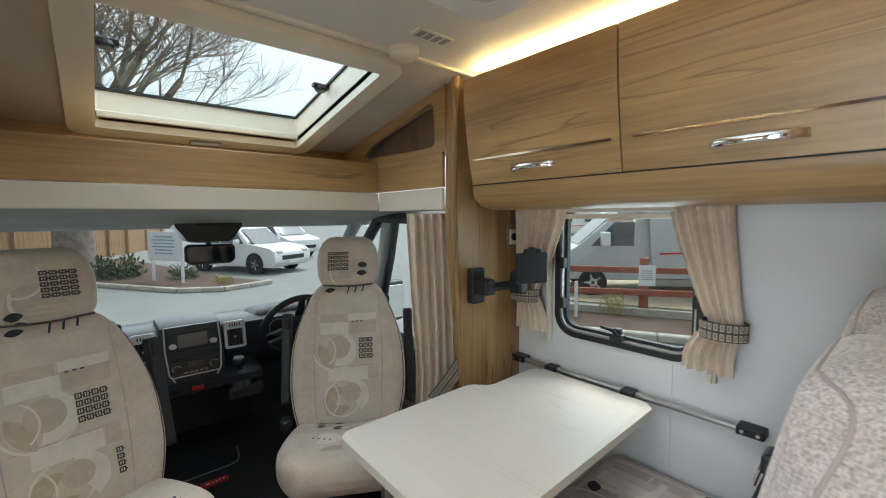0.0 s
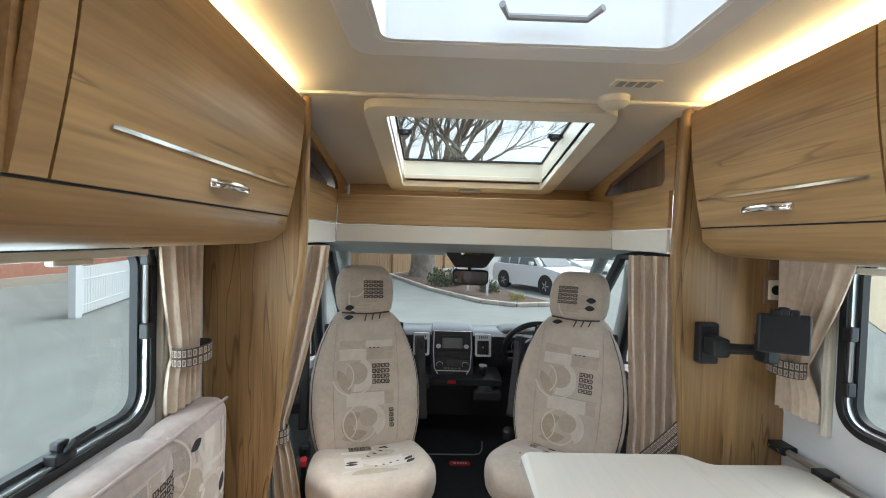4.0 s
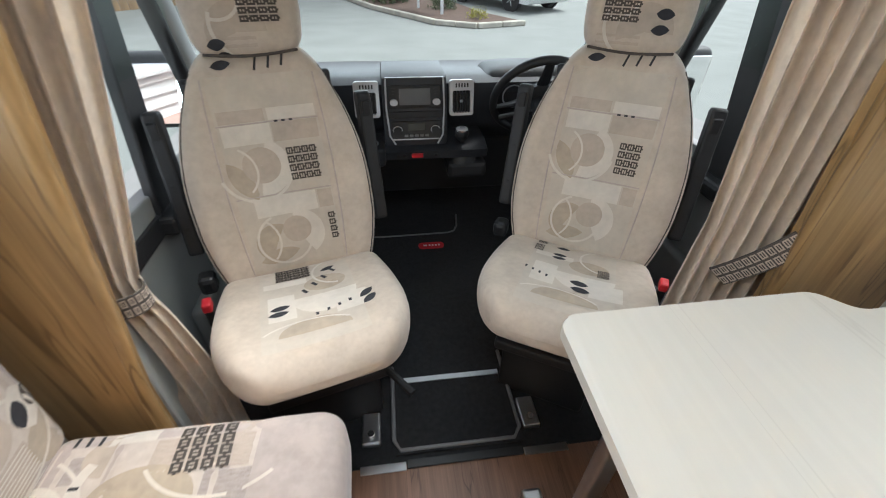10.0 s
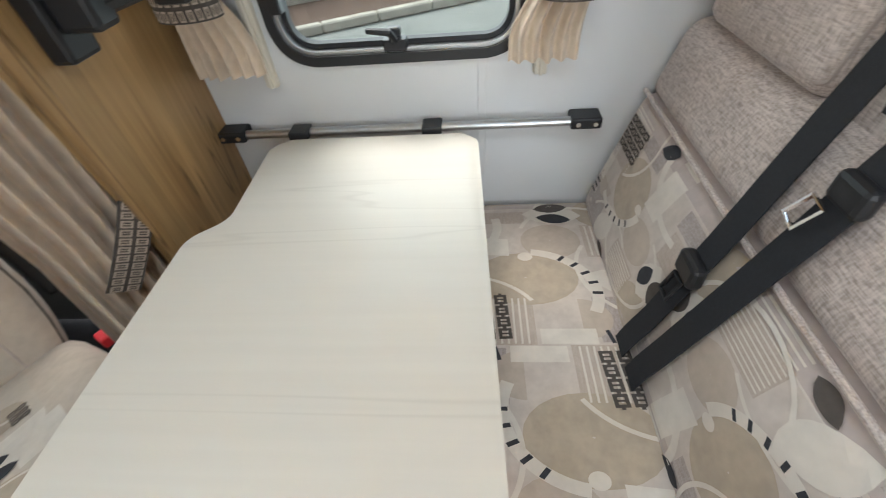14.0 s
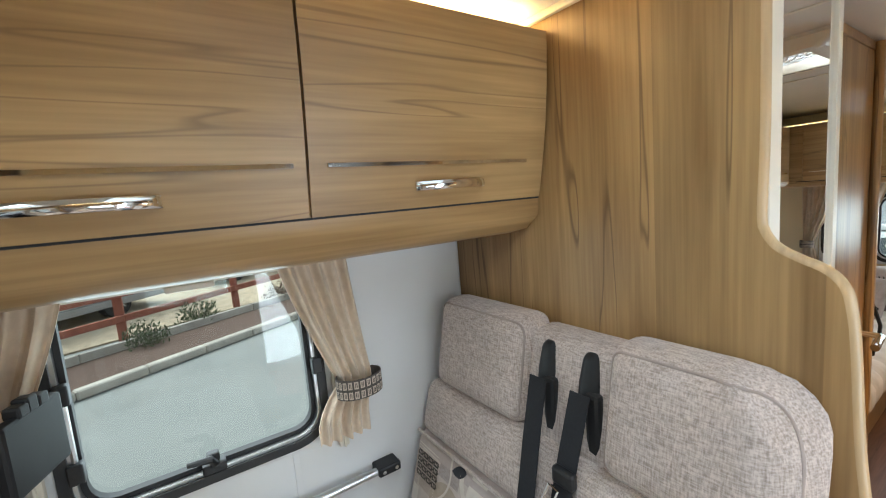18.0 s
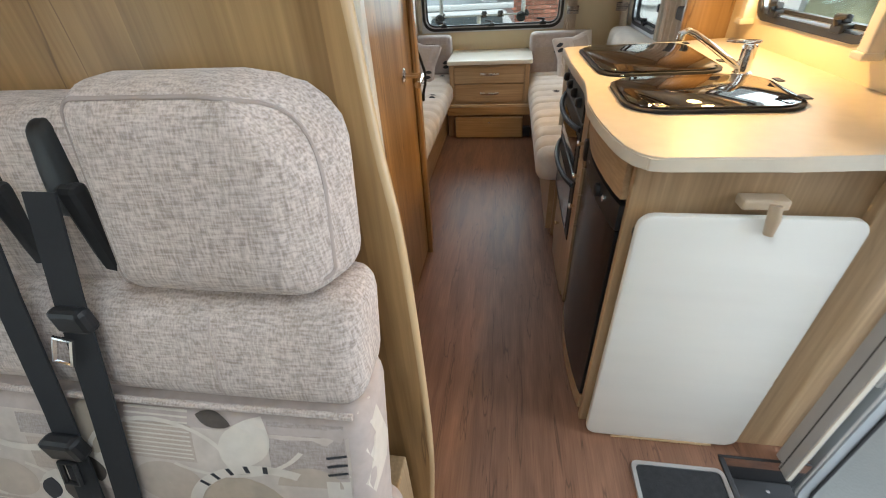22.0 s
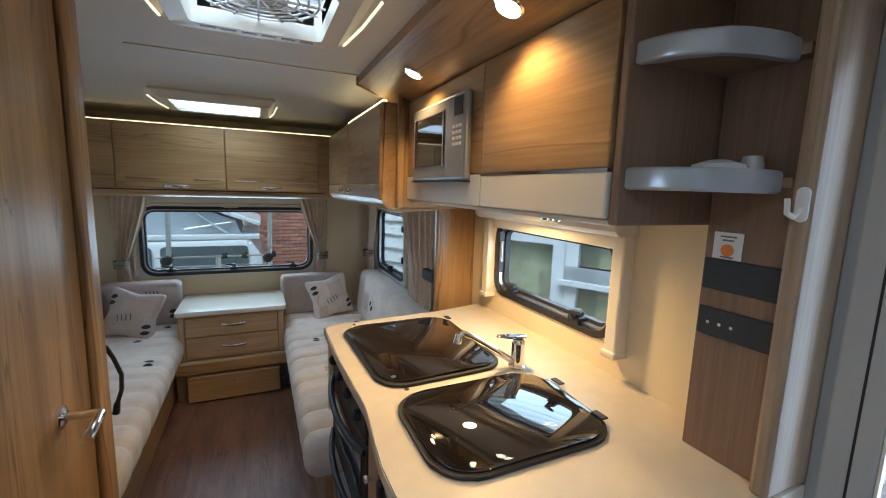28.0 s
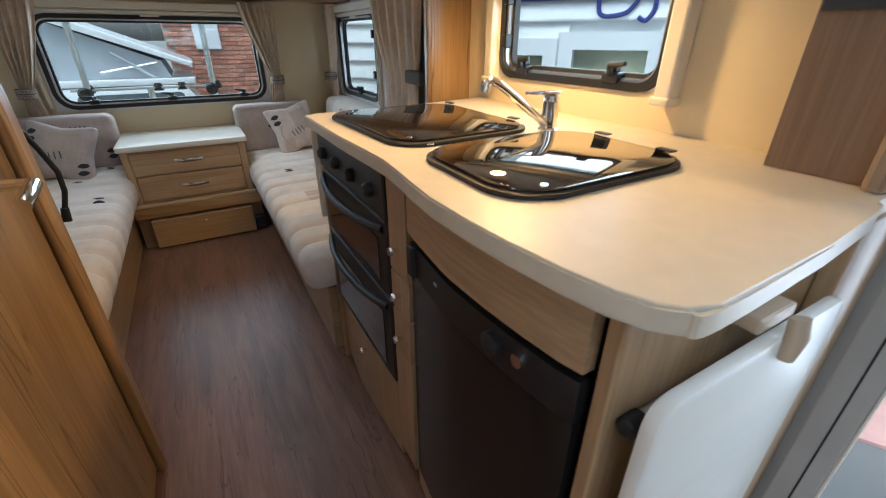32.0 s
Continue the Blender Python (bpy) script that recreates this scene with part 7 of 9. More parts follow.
hob = glass_lid("hob", "gas hob under a black glass lid", [(0.472, -1.130), (0.452, -0.630), (0.070, -0.655), (0.055, -1.150)], 0.075)
snk = glass_lid("sink", "sink under a black glass lid", [(0.448, -0.590), (0.452, -0.255), (0.028, -0.262), (0.010, -0.600)], 0.085)
for x, y, t in ((0.06, -0.76, hob), (0.06, -1.10, hob), (0.03, -0.33, snk), (0.01, -0.50, snk)):
    box("lid_hinge", x - 0.009, x + 0.009, y - 0.018, y + 0.018, 0.9846, 0.9885, BLACK_SOFT, t, 0.0015)
for x, y, t in ((0.38, -0.285, snk), (0.40, -0.60, snk), (0.41, -0.68, hob), (0.42, -1.13, hob)):
    smooth(part("rubber_bumper", bm_lathe([(0.007, 0), (0.006, 0.002)], (x, y, 0.9847), 'Z', 10), CHROME, t))
tp = thing("kitchen_tap", "chrome mixer tap with an angled spout", "tap")
smooth(part("base", bm_lathe([(0.027, 0), (0.027, 0.005), (0.021, 0.009), (0.0195, 0.070), (0.0205, 0.078), (0.017, 0.084), (0.002, 0.085)], (0.038, -0.648, 0.970), 'Z', 20), CHROME, tp))
smooth(part("spout", bm_tube([(0.044, -0.648, 0.982), (0.10, -0.646, 1.020), (0.16, -0.644, 1.060), (0.205, -0.642, 1.088), (0.225, -0.641, 1.096), (0.240, -0.641, 1.090), (0.243, -0.641, 1.072)], [0.011, 0.0095, 0.009, 0.009, 0.0095, 0.0105, 0.012], 12), CHROME, tp))
smooth(part("lever", bm_prism(rounded([(0.008, -0.662), (0.012, -0.636), (0.060, -0.655), (0.096, -0.676), (0.090, -0.690), (0.050, -0.678)], 0.008, 4), 1.0552, 1.0625, 2, 0.0025), CHROME, tp), 40)

# stored table leaf, turn button
fl = thing("table_leaf", "white table leaf stored against the kitchen end", "table")
smooth(part("leaf", bm_prism(rounded(rect(0.006, 0.455, 0.010, 0.834), 0.035, 6), -0.020, 0.0, 1, 0.005), mat("white_table_laminate", (0.76, 0.755, 0.70), 0.35, var=0.04, scale=2, stretch=(1, 1, 6)), fl), 30)
smooth(part("folded_leg", bm_tube([(0.430, -0.038, 0.768), (0.02, -0.038, 0.768)], 0.011, 10), ALU, fl))
smooth(part("leg_cap", bm_lathe([(0.014, 0), (0.014, 0.026), (0.010, 0.030)], (0.418, -0.038, 0.768), 'X', 14), RUBBER, fl))
lg = box("floor_ledge", 0.07, 0.375, -0.050, 0.002, 0.0, 0.010, OAK_X, fl, 0.004, "pale wood ledge on the floor")
tbn = thing("turn_button", "beige turn button holding the table leaf", "catch")
box("block", 0.165, 0.255, -0.052, -0.012, 0.845, 0.868, BEIGE, tbn, 0.005)
smooth(part("button", bm_tube([(0.205, 0.006, 0.868), (0.202, 0.01, 0.84), (0.198, 0.008, 0.80)], [0.012, 0.014, 0.010], 10, flat=0.6), BEIGE, tbn))

# upper cabinets
uc = thing("kitchen_wall_cabinet", "walnut wall cabinet with ivory lower flaps", "cabinet")
box("carcass", -0.195, 0.145, -1.31, -0.232, 1.445, 1.84, WOOD_Y, uc)
box("end_panel", -0.195, 0.160, -0.231, -0.212, 1.43, 1.90, GREY_WOOD, uc, 0.004)
box("rear_end_panel", -0.195, 0.205, -1.338, -1.312, 1.40, 1.90, WOOD_Z, uc, 0.008)
d1 = box("door", 0.1455, 0.165, -0.692, -0.236, 1.531, 1.822, WOOD_Y, uc, 0.003)
box("ivory_flap", 0.1455, 0.165, -0.692, -0.236, 1.440, 1.5235, IVORY, uc, 0.003)
box("chrome_line", 0.160, 0.1655, -0.692, -0.236, 1.5238, 1.5302, CHROME, uc)
d2 = box("microwave_surround", 0.1455, 0.163, -1.308, -0.697, 1.531, 1.822, WOOD_Y, uc, 0.003)
box("ivory_flap", 0.1455, 0.165, -1.308, -0.697, 1.440, 1.528, IVORY, uc, 0.003)
box("floor_of_cabinet", -0.195, 0.15, -1.31, -0.235, 1.428, 1.4385, IVORY, uc, 0.003)
mw = thing("microwave_oven", "silver built-in microwave oven with a dark window", "microwave")
box("front", 0.1635, 0.186, -1.19, -0.752, 1.512, 1.765, STEEL, mw, 0.008)
box("window_pane", 0.1862, 0.189, -1.165, -0.90, 1.56, 1.725, BLACK_GLASS, mw, 0.0, "dark microwave window")
box("display", 0.1862, 0.188, -0.828, -0.772, 1.70, 1.752, BLACK, mw)
for i in range(4):
    for j in range(3):
        box("key", 0.1862, 0.188, -0.835 + j * 0.021, -0.820 + j * 0.021, 1.665 - i * 0.017, 1.674 - i * 0.017, WHITE, mw)
box("base_trim", 0.1635, 0.188, -1.19, -0.752, 1.507, 1.5115, BLACK, mw)
for sx in (-1.162, -0.904):
    box("window_edge", 0.1862, 0.1895, sx - 0.004, sx + 0.004, 1.556, 1.729, ALU, mw)
sf2 = thing("kitchen_soffit", "walnut soffit above the kitchen with downlights", "soffit")
smooth(part("board", bm_prism([(-0.195, 1.842), (0.13, 1.842), (0.155, 1.828), (0.335, 1.905), (0.335, 1.9345), (-0.195, 1.9345)], -1.46, -0.05, 1, 0.003), WOOD_Y, sf2), 30)
part("rear_fin", bm_prism([(0.16, 1.835), (0.34, 1.90), (0.34, 1.932), (0.16, 1.932)], -1.475, -1.461, 1), WOOD_Y, sf2)


def downlight(x, y, z, tip, r=0.034):
    d = thing("downlight", "small round warm recessed downlight", "light", "kitchen downlights")
    m = pose(x, y, z, 0, tip, 0)
    smooth(part("bezel", moved(bm_lathe([(r, 0.0), (r, -0.006), (r * 0.82, -0.009), (r * 0.8, -0.002)], (0, 0, 0), 'Z', 24), m), CHROME, d))
    part("lens", moved(bm_lathe([(r * 0.79, -0.004), (r * 0.6, -0.0085)], (0, 0, 0), 'Z', 20), m), LAMP_FACE, d)


downlight(0.24, -1.04, 1.866, -23)
downlight(0.237, -0.468, 1.866, -23)
downlight(0.11, -0.45, 1.428, 0, 0.024)

# window surround above the worktop
pw = thing("window_pelmet", "cream moulded surround over the kitchen window", "pelmet")
smooth(part("shelf", bm_prism([(-0.194, 1.375), (-0.125, 1.375), (-0.105, 1.39), (-0.100, 1.425), (-0.194, 1.427)], -1.215, -0.46, 1, 0.003), CREAM, pw), 40)
for y0 in (-1.212, -0.508):
    box("leg", -0.194, -0.150, y0, y0 + 0.042, 1.045, 1.3745, CREAM, pw, 0.006)
    box("foot", -0.194, -0.142, y0 - 0.005, y0 + 0.047, 1.035, 1.055, CREAM, pw, 0.005)
box("blind", -0.185, -0.165, -1.165, -0.515, 1.335, 1.374, CREAM, pw, 0.004)
kp = thing("kitchen_end_post", "upright walnut panel at the end of the worktop", "panel")
box("panel", -0.195, -0.02, -1.392, -1.372, 0.60, 1.40, WOOD_Z, kp, 0.003)
box("edge_trim", -0.022, 0.0, -1.396, -1.368, 0.60, 1.40, WOOD_Z, kp, 0.006)

# open corner shelves and duct by the door
POST_OAK = wood("brown_oak_upright", 2, (0.40, 0.29, 0.19), (0.33, 0.235, 0.15), (0.21, 0.145, 0.09), 0.45, 0.7, 0.2)
cs = thing("corner_shelves", "open brown corner shelves with silver-grey lips", "shelf")
box("duct_panel", XL + 0.002, -0.083, -0.209, -0.062, 0.9705, 1.93, GREY_WOOD, cs, 0.002)
box("door_side_post", XL + 0.002, -0.050, -0.0615, -0.032, 0.9705, 1.93, POST_OAK, cs, 0.008, "pale brown oak post")
box("lower_post", XL + 0.002, -0.004, -0.0515, -0.022, 0.0, 0.9375, OAK_Z, cs, 0.003, "pale oak post")
for z in (1.510, 1.714):
    arcp = bezier((0.142, -0.211, 0), (0.142, -0.110, 0), (0.05, -0.084, 0), (-0.049, -0.082, 0), 10)
    brd = [(x, y) for x, y, _ in arcp]
    part("shelf_board", bm_prism([*brd, (-0.0505, -0.0625), (-0.0825, -0.0625), (-0.0825, -0.211)], z - 0.006, z + 0.010, 2), GREY_WOOD, cs)
    band = []
    for i, (x, y) in enumerate(brd):
        d = (Vector(brd[min(i + 1, 10)]) - Vector(brd[max(i - 1, 0)])).normalized()
        band.append((Vector((x, y)) + Vector((-d.y, d.x)) * -0.007, Vector((x, y)) + Vector((-d.y, d.x)) * 0.007))
    smooth(part("shelf_lip", bm_prism([tuple(o) for o, _ in band] + [tuple(i) for _, i in reversed(band)], z - 0.017, z + 0.021, 2, 0.0065, 4), LIP, cs, "silver-grey curved lip"), 40)
bw = thing("small_dish", "small pale dish on the corner shelf", "dish")
smooth(part("dish", bm_lathe([(0.03, 0), (0.045, 0.006), (0.04, 0.02), (0.015, 0.028)], (0.0, -0.15, 1.5205), 'Z', 20), WHITE, bw))
jr = thing("small_pot", "small glass pot on the corner shelf", "pot")
smooth(part("pot", bm_lathe([(0.016, 0), (0.018, 0.02), (0.014, 0.036)], (-0.05, -0.125, 1.5205), 'Z', 16), SILVER, jr))
cd = thing("notice_card", "white card with an orange round mark", "card")
box("card", -0.083, -0.0815, -0.193, -0.140, 1.369, 1.420, WHITE, cd)
part("orange_mark", bm_lathe([(0.012, 0), (0.012, 0.0008)], (-0.0815, -0.166, 1.386), 'X', 20), mat("orange_print", (0.75, 0.25, 0.04), 0.5), cd)
for z, w in ((1.412, 0.03), (1.405, 0.02), (1.373, 0.024)):
    box("writing", -0.0815, -0.081, -0.166 - w / 2, -0.166 + w / 2, z - 0.0015, z + 0.0015, GREY_DARK, cd)
for z0, z1 in ((1.308, 1.368), (1.216, 1.272)):
    pd = thing("control_panel", "dark grey control pad on the brown panel", "control panel", "wall control pads")
    box("pad", -0.083, -0.077, -0.204, -0.070, z0, z1, mat("dark_slate_pad", (0.03, 0.036, 0.042), 0.6, var=0.2), pd, 0.002)
    if z0 < 1.25:
        for i in range(3):
            box("stud", -0.077, -0.076, -0.185 + i * 0.022, -0.180 + i * 0.022, 1.240, 1.245, WHITE, pd)
hk = thing("coat_hook", "white plastic coat hook on the post", "hook")
smooth(part("plate", bm_prism(rounded(rect(-0.0520, -0.0330, 1.450, 1.505), 0.009, 5), -0.050, -0.044, 0, 0.002), WHITE, hk))
smooth(part("hook", bm_tube([(-0.046, -0.043, 1.47), (-0.027, -0.043, 1.458), (-0.010, -0.043, 1.464), (-0.006, -0.043, 1.486)], 0.0042, 8), WHITE, hk))

# fan hatch and ceiling fittings over the aisle
def flange_lights(h, o, flange):
    for sx in (o[0] - flange * 0.85, o[1] + flange * 0.85):
        d = 0.02 if sx > 0.8 else -0.02
        smooth(part("edge_light", bm_tube([(sx + d, o[3] + 0.01, ZC - 0.033), (sx + d * 0.6, (o[2] + o[3]) / 2, ZC - 0.036), (sx - d * 0.2, o[2] - 0.02, ZC - 0.033)], 0.004, 6), EDGE_GLOW, h, "warm edge light"))


EDGE_GLOW = glow("warm_edge_light", (1.0, 0.8, 0.45), 1.0)


def deep_hatch(name, label, o, clear, flange, drop=0.042, pane=0.061):
    h = structure(new(name), label, "window")
    bm = bmesh.new()
    ro = rounded(rect(o[0] - flange, o[1] + flange, o[2] - flange, o[3] + flange), 0.02, 5)
    rm = rounded(rect(o[0] - flange * 0.55, o[1] + flange * 0.55, o[2] - flange * 0.55, o[3] + flange * 0.55), 0.03, 5)
    ri = rounded(rect(*o), 0.02, 5)
    rings = [[bm.verts.new((x, y, z)) for x, y in ol] for ol, z in ((ro, ZC - 0.001), (ro, ZC - 0.012), (rm, ZC - drop), (ri, ZC - drop), (ri, ZC + 0.06))]
    n = len(ro)
    for a, b in zip(rings, rings[1:]):
        for i in range(n):
            bm.faces.new((a[i], a[(i + 1) % n], b[(i + 1) % n], b[i]))
    smooth(part("flange", bm, CREAM, h, "cream moulded flange"), 30)
    bm = bmesh.new()
    bm.faces.new([bm.verts.new((x, y, ZC + pane)) for x, y in rect(o[0] - 0.001, o[1] + 0.001, o[2] - 0.001, o[3] + 0.001)])
    p = part("diffuser", bm, clear, h)
    p.visible_shadow = False
    flange_lights(h, o, flange)
    return h


fh = deep_hatch("hatch_2", "ceiling fan hatch over the kitchen aisle", FAN, OPAL, 0.085)
fx0, fy0 = (FAN[0] + FAN[1]) / 2, (FAN[2] + FAN[3]) / 2
for r in (0.04, 0.065, 0.09, 0.115, 0.14):
    part("grille_ring", bm_tube([(fx0 + r * math.cos(a), fy0 + r * math.sin(a), ZC - 0.01) for a in (2 * math.pi * i / 32 for i in range(32))], 0.003, 6, True), WHITE, fh)
for i in range(8):
    a = math.pi * i / 8
    part("grille_bar", bm_tube([(fx0 - 0.155 * math.cos(a), fy0 - 0.155 * math.sin(a), ZC - 0.009), (fx0 + 0.155 * math.cos(a), fy0 + 0.155 * math.sin(a), ZC - 0.009)], 0.003, 6), WHITE, fh)
for i in range(6):
    a = math.pi * i / 3
    part("fan_blade", moved(bm_box(0.02, 0.13, -0.03, 0.03, 0.0, 0.003), Matrix.Translation((fx0, fy0, ZC + 0.015)) @ Matrix.Rotation(a, 4, 'Z') @ Matrix.Rotation(radians(18), 4, 'X')), WHITE, fh)
part("fan_hub", bm_lathe([(0.03, 0), (0.03, 0.03)], (fx0, fy0, ZC), 'Z', 16), WHITE, fh)
for i in range(6):
    box("louvre", FAN[0] + 0.02 + i * 0.05, FAN[0] + 0.058 + i * 0.05, FAN[2] - 0.026, FAN[2] - 0.014, ZC - 0.0435, ZC - 0.0415, GREY_ALU, fh)
deep_hatch("hatch_3", "cream roof light over the rear lounge", RLIGHT, OPAL, 0.075, 0.042, -0.030)
rs = thing("ceiling_sensor", "small cream sensor on the ceiling", "sensor")
smooth(part("body", bm_lathe([(0.035, 0), (0.033, -0.012), (0.015, -0.018)], (0.74, -0.28, ZC), 'Z', 18), CREAM, rs))

# ---- rear lounge ----
rk = thing("rear_locker", "walnut overhead locker across the rear wall", "locker", "overhead lockers")
smooth(part("carcass", bm_prism([(YB + 0.002, 1.40), (-2.80, 1.385), (-2.725, 1.40), (-2.702, 1.425), (-2.712, 1.82), (YB + 0.002, 1.82)], XL + 0.002, XR - 0.002, 0), WOOD_X, rk), 50)
for x0, x1, hx in ((0.908, 1.485, 1.18), (0.335, 0.908, 0.64), (1.485, 1.62, None)):
    d = box("door", x0 + 0.002, x1 - 0.002, -2.712, -2.690, 1.432, 1.812, WOOD_X, rk, 0.004)
    if hx:
        handle(d, (hx, -2.690, 1.452), 0, 1, 0.14)
        for a, b in ((x0 + 0.04, hx - 0.09), (hx + 0.09, x1 - 0.05)):
            box("chrome_strip", a, b, -2.690, -2.687, 1.492, 1.497, CHROME, d)
# black strip, the shade below the rear doors drawn as a part
box("shadow_gap", 0.30, 1.62, -2.705, -2.7005, 1.4255, 1.431, RUBBER, rk)
ll = thing("side_locker", "walnut overhead locker along the rear side wall", "locker", "overhead lockers")
smooth(part("carcass", bm_prism([(XL + 0.002, 1.40), (0.18, 1.385), (0.24, 1.40), (0.262, 1.425), (0.25, 1.82), (XL + 0.002, 1.82)], -2.69, -1.34, 1), WOOD_Y, ll), 50)
for y0, y1, hy in ((-1.99, -1.345, -1.90), (-2.66, -1.995, -2.10)):
    d = box("door", 0.252, 0.272, y0 + 0.002, y1 - 0.002, 1.432, 1.812, WOOD_Y, ll, 0.004)
    smooth(part("knob", bm_lathe([(0.008, 0), (0.008, 0.012), (0.014, 0.018), (0.012, 0.026)], (0.272, hy, 1.462), 'X', 14), CHROME, d, "small chrome knob"))
    box("chrome_strip", 0.272, 0.2745, y0 + 0.05, hy - 0.05 if hy - y0 > 0.2 else y1 - 0.05, 1.492, 1.497, CHROME, d)
for a in ((0.232, 0.256, -2.10, -1.36), ):
    ld = thing("led_strip", "warm glowing light strip above the lockers", "light strip", "locker light strips")
    box("holder", a[0], a[1], a[2], a[3], 1.821, 1.828, ALU, ld)
    box("diffuser", a[0] + 0.004, a[1] - 0.004, a[2] + 0.01, a[3] - 0.01, 1.8282, 1.836, LED, ld)
ld = thing("led_strip", "warm glowing light strip above the lockers", "light strip", "locker light strips")
box("holder", 0.20, 1.85, -2.79, -2.765, 1.821, 1.828, ALU, ld)
box("diffuser", 0.21, 1.84, -2.787, -2.768, 1.8282, 1.834, glow("dim_led_strip", (1.0, 0.74, 0.32), 1.6), ld)


# chest of drawers
ch = thing("chest_of_drawers", "oak chest of drawers with a cream top", "chest")
smooth(part("top", bm_prism(rounded([(0.565, -3.245), (0.565, -2.738), (1.250, -2.738), (1.250, -3.245)], [0, 0.02, 0.02, 0], 4), 0.600, 0.632, 2, 0.005), IVORY, ch), 30)
box("body", 0.585, 1.232, -3.24, -2.765, 0.285, 0.5995, OAK_X, ch, 0.004)
for z0, z1 in ((0.455, 0.585), (0.305, 0.450)):
    d = box("drawer", 0.625, 1.192, -2.765, -2.748, z0, z1, OAK_X, ch, 0.004)
    handle(d, (0.905, -2.748, z0 + 0.075), 0, 1, 0.16)
for x0, x1 in ((0.585, 0.622), (1.195, 1.232)):
    box("stile", x0, x1, -2.765, -2.750, 0.29, 0.5985, OAK_Z, ch, 0.003)
box("base_rail", 0.575, 1.242, -2.765, -2.735, 0.268, 0.288, wood("pale_rail", 0, (0.58, 0.43, 0.26), (0.5, 0.36, 0.2), (0.4, 0.28, 0.15)), ch, 0.004)
bs = thing("bed_base_front", "walnut boxed base with a small hatch", "panel")
box("rail", 0.55, 1.26, -2.80, -2.735, 0.20, 0.267, WOOD_X, bs, 0.003)
box("recess_panel", 0.55, 1.26, -2.80, -2.775, 0.0, 0.2, GREY_WOOD, bs, 0.003)
h = box("hatch_door", 0.62, 1.19, -2.775, -2.715, 0.012, 0.185, WOOD_X, bs, 0.004)
smooth(part("knob", bm_lathe([(0.006, 0), (0.01, 0.01), (0.008, 0.016)], (0.90, -2.715, 0.15), 'Y', 10), CHROME, h))
sk2 = thing("floor_socket", "black socket box beside the base hatch", "socket")
box("box", 0.555, 0.612, -2.775, -2.72, 0.02, 0.10, BLACK, sk2, 0.005)


# long sofas
def pleats(axis_y0, step, edge_sign, x_edge):
    def fn(v, u):
        if u[2] > 0.3 or u[0] * edge_sign > 0.5:
            w = (1 - abs(math.sin(math.pi * (v.y - axis_y0) / step))) ** 4
            v.z -= 0.026 * w * (1 if u[2] > 0.3 else 0)
            if u[0] * edge_sign > 0.5:
                v.x -= edge_sign * 0.016 * w
        return v
    return fn


def long_sofa(label, x0, x1, sign, y0, y1, seed):
    s = thing("long_sofa", label, "sofa", "rear lounge sofas")
    bx = (x0 + 0.004, x1 - 0.08) if sign > 0 else (x0 + 0.08, x1 - 0.004)
    box("base", *bx, y0, y1 - 0.03, 0.0, 0.30, OAK_Y, s, 0.003)
    c = soft("seat_cushion", bm_soft(x0, x1, y0, y1, 0.301, 0.465, 0.06, (10, 90, 3), (0, 0, 0.012), pleats(y0, 0.155, sign, 0)), P_CREAM, s)
    m = Matrix.Translation(((x0 + x1) / 2, (y0 + y1) / 2, 0.46)) @ Matrix.Rotation(radians(90), 4, 'Z')
    rng = random.Random(seed)
    dark, gb = [], []
    for i in range(15):
        u, v = -0.95 + 0.13 * i, rng.uniform(-0.22, 0.24)
        dark += [leaf(u, v, 0.05, 0.026, 80), leaf(u + 0.034, v, 0.05, 0.026, 86)]
        if i % 2:
            gb.append(patch(u - 0.2, u - 0.07, v - 0.05, v + 0.04))
    printed("printed_tan_block", c, m, gb, P_GREY, c, 0.0014)
    printed("printed_dark_leaf", c, m, dark, P_DARK, c, 0.0022)
    return s


lsf = long_sofa("long cream channelled sofa along the kitchen side", XL + 0.004, 0.588, 1, -3.24, -1.24, 5)
rsf = long_sofa("long cream channelled sofa behind the washroom", 1.205, XR - 0.004, -1, -3.24, -1.13, 8)
for par, x0, x1 in ((lsf, 0.09, 0.582), (rsf, 1.255, 1.74)):
    e = soft("end_backrest", bm_soft(x0, x1, -3.235, -3.085, 0.44, 0.765, 0.04, (8, 4, 6), (0, 0.012, 0.004)), SUEDE_DARK, par)
    mm = Matrix.Translation(((x0 + x1) / 2, -3.09, 0.60)) @ Matrix.Rotation(radians(90), 4, 'X') @ Matrix.Rotation(radians(180), 4, 'Y')
    printed("printed_tan_block", e, mm, [patch(-0.2, -0.04, -0.06, 0.06), patch(0.08, 0.2, 0.02, 0.1)], P_GREY, e, 0.0014)
    printed("printed_dark_leaf", e, mm, [leaf(-0.02, 0.06, 0.055, 0.03, 5), leaf(-0.02, 0.025, 0.055, 0.03, 5), leaf(0.19, -0.04, 0.05, 0.028, 10), leaf(0.19, -0.075, 0.05, 0.028, 10)], P_DARK, e, 0.0022)
    printed("printed_mark", e, mm, dashes(0.04, 0.10, 0.022, 0, 4, 0.006, 0.03, 20), P_BROWN, e, 0.0022)


def side_back(v, u):
    v.x -= (v.z - 0.45) * 0.12
    w = (1 - abs(math.sin(math.pi * (v.y + 3.2) / 0.33))) ** 4
    if u[0] > 0.3:
        v.x -= 0.010 * w
    return v


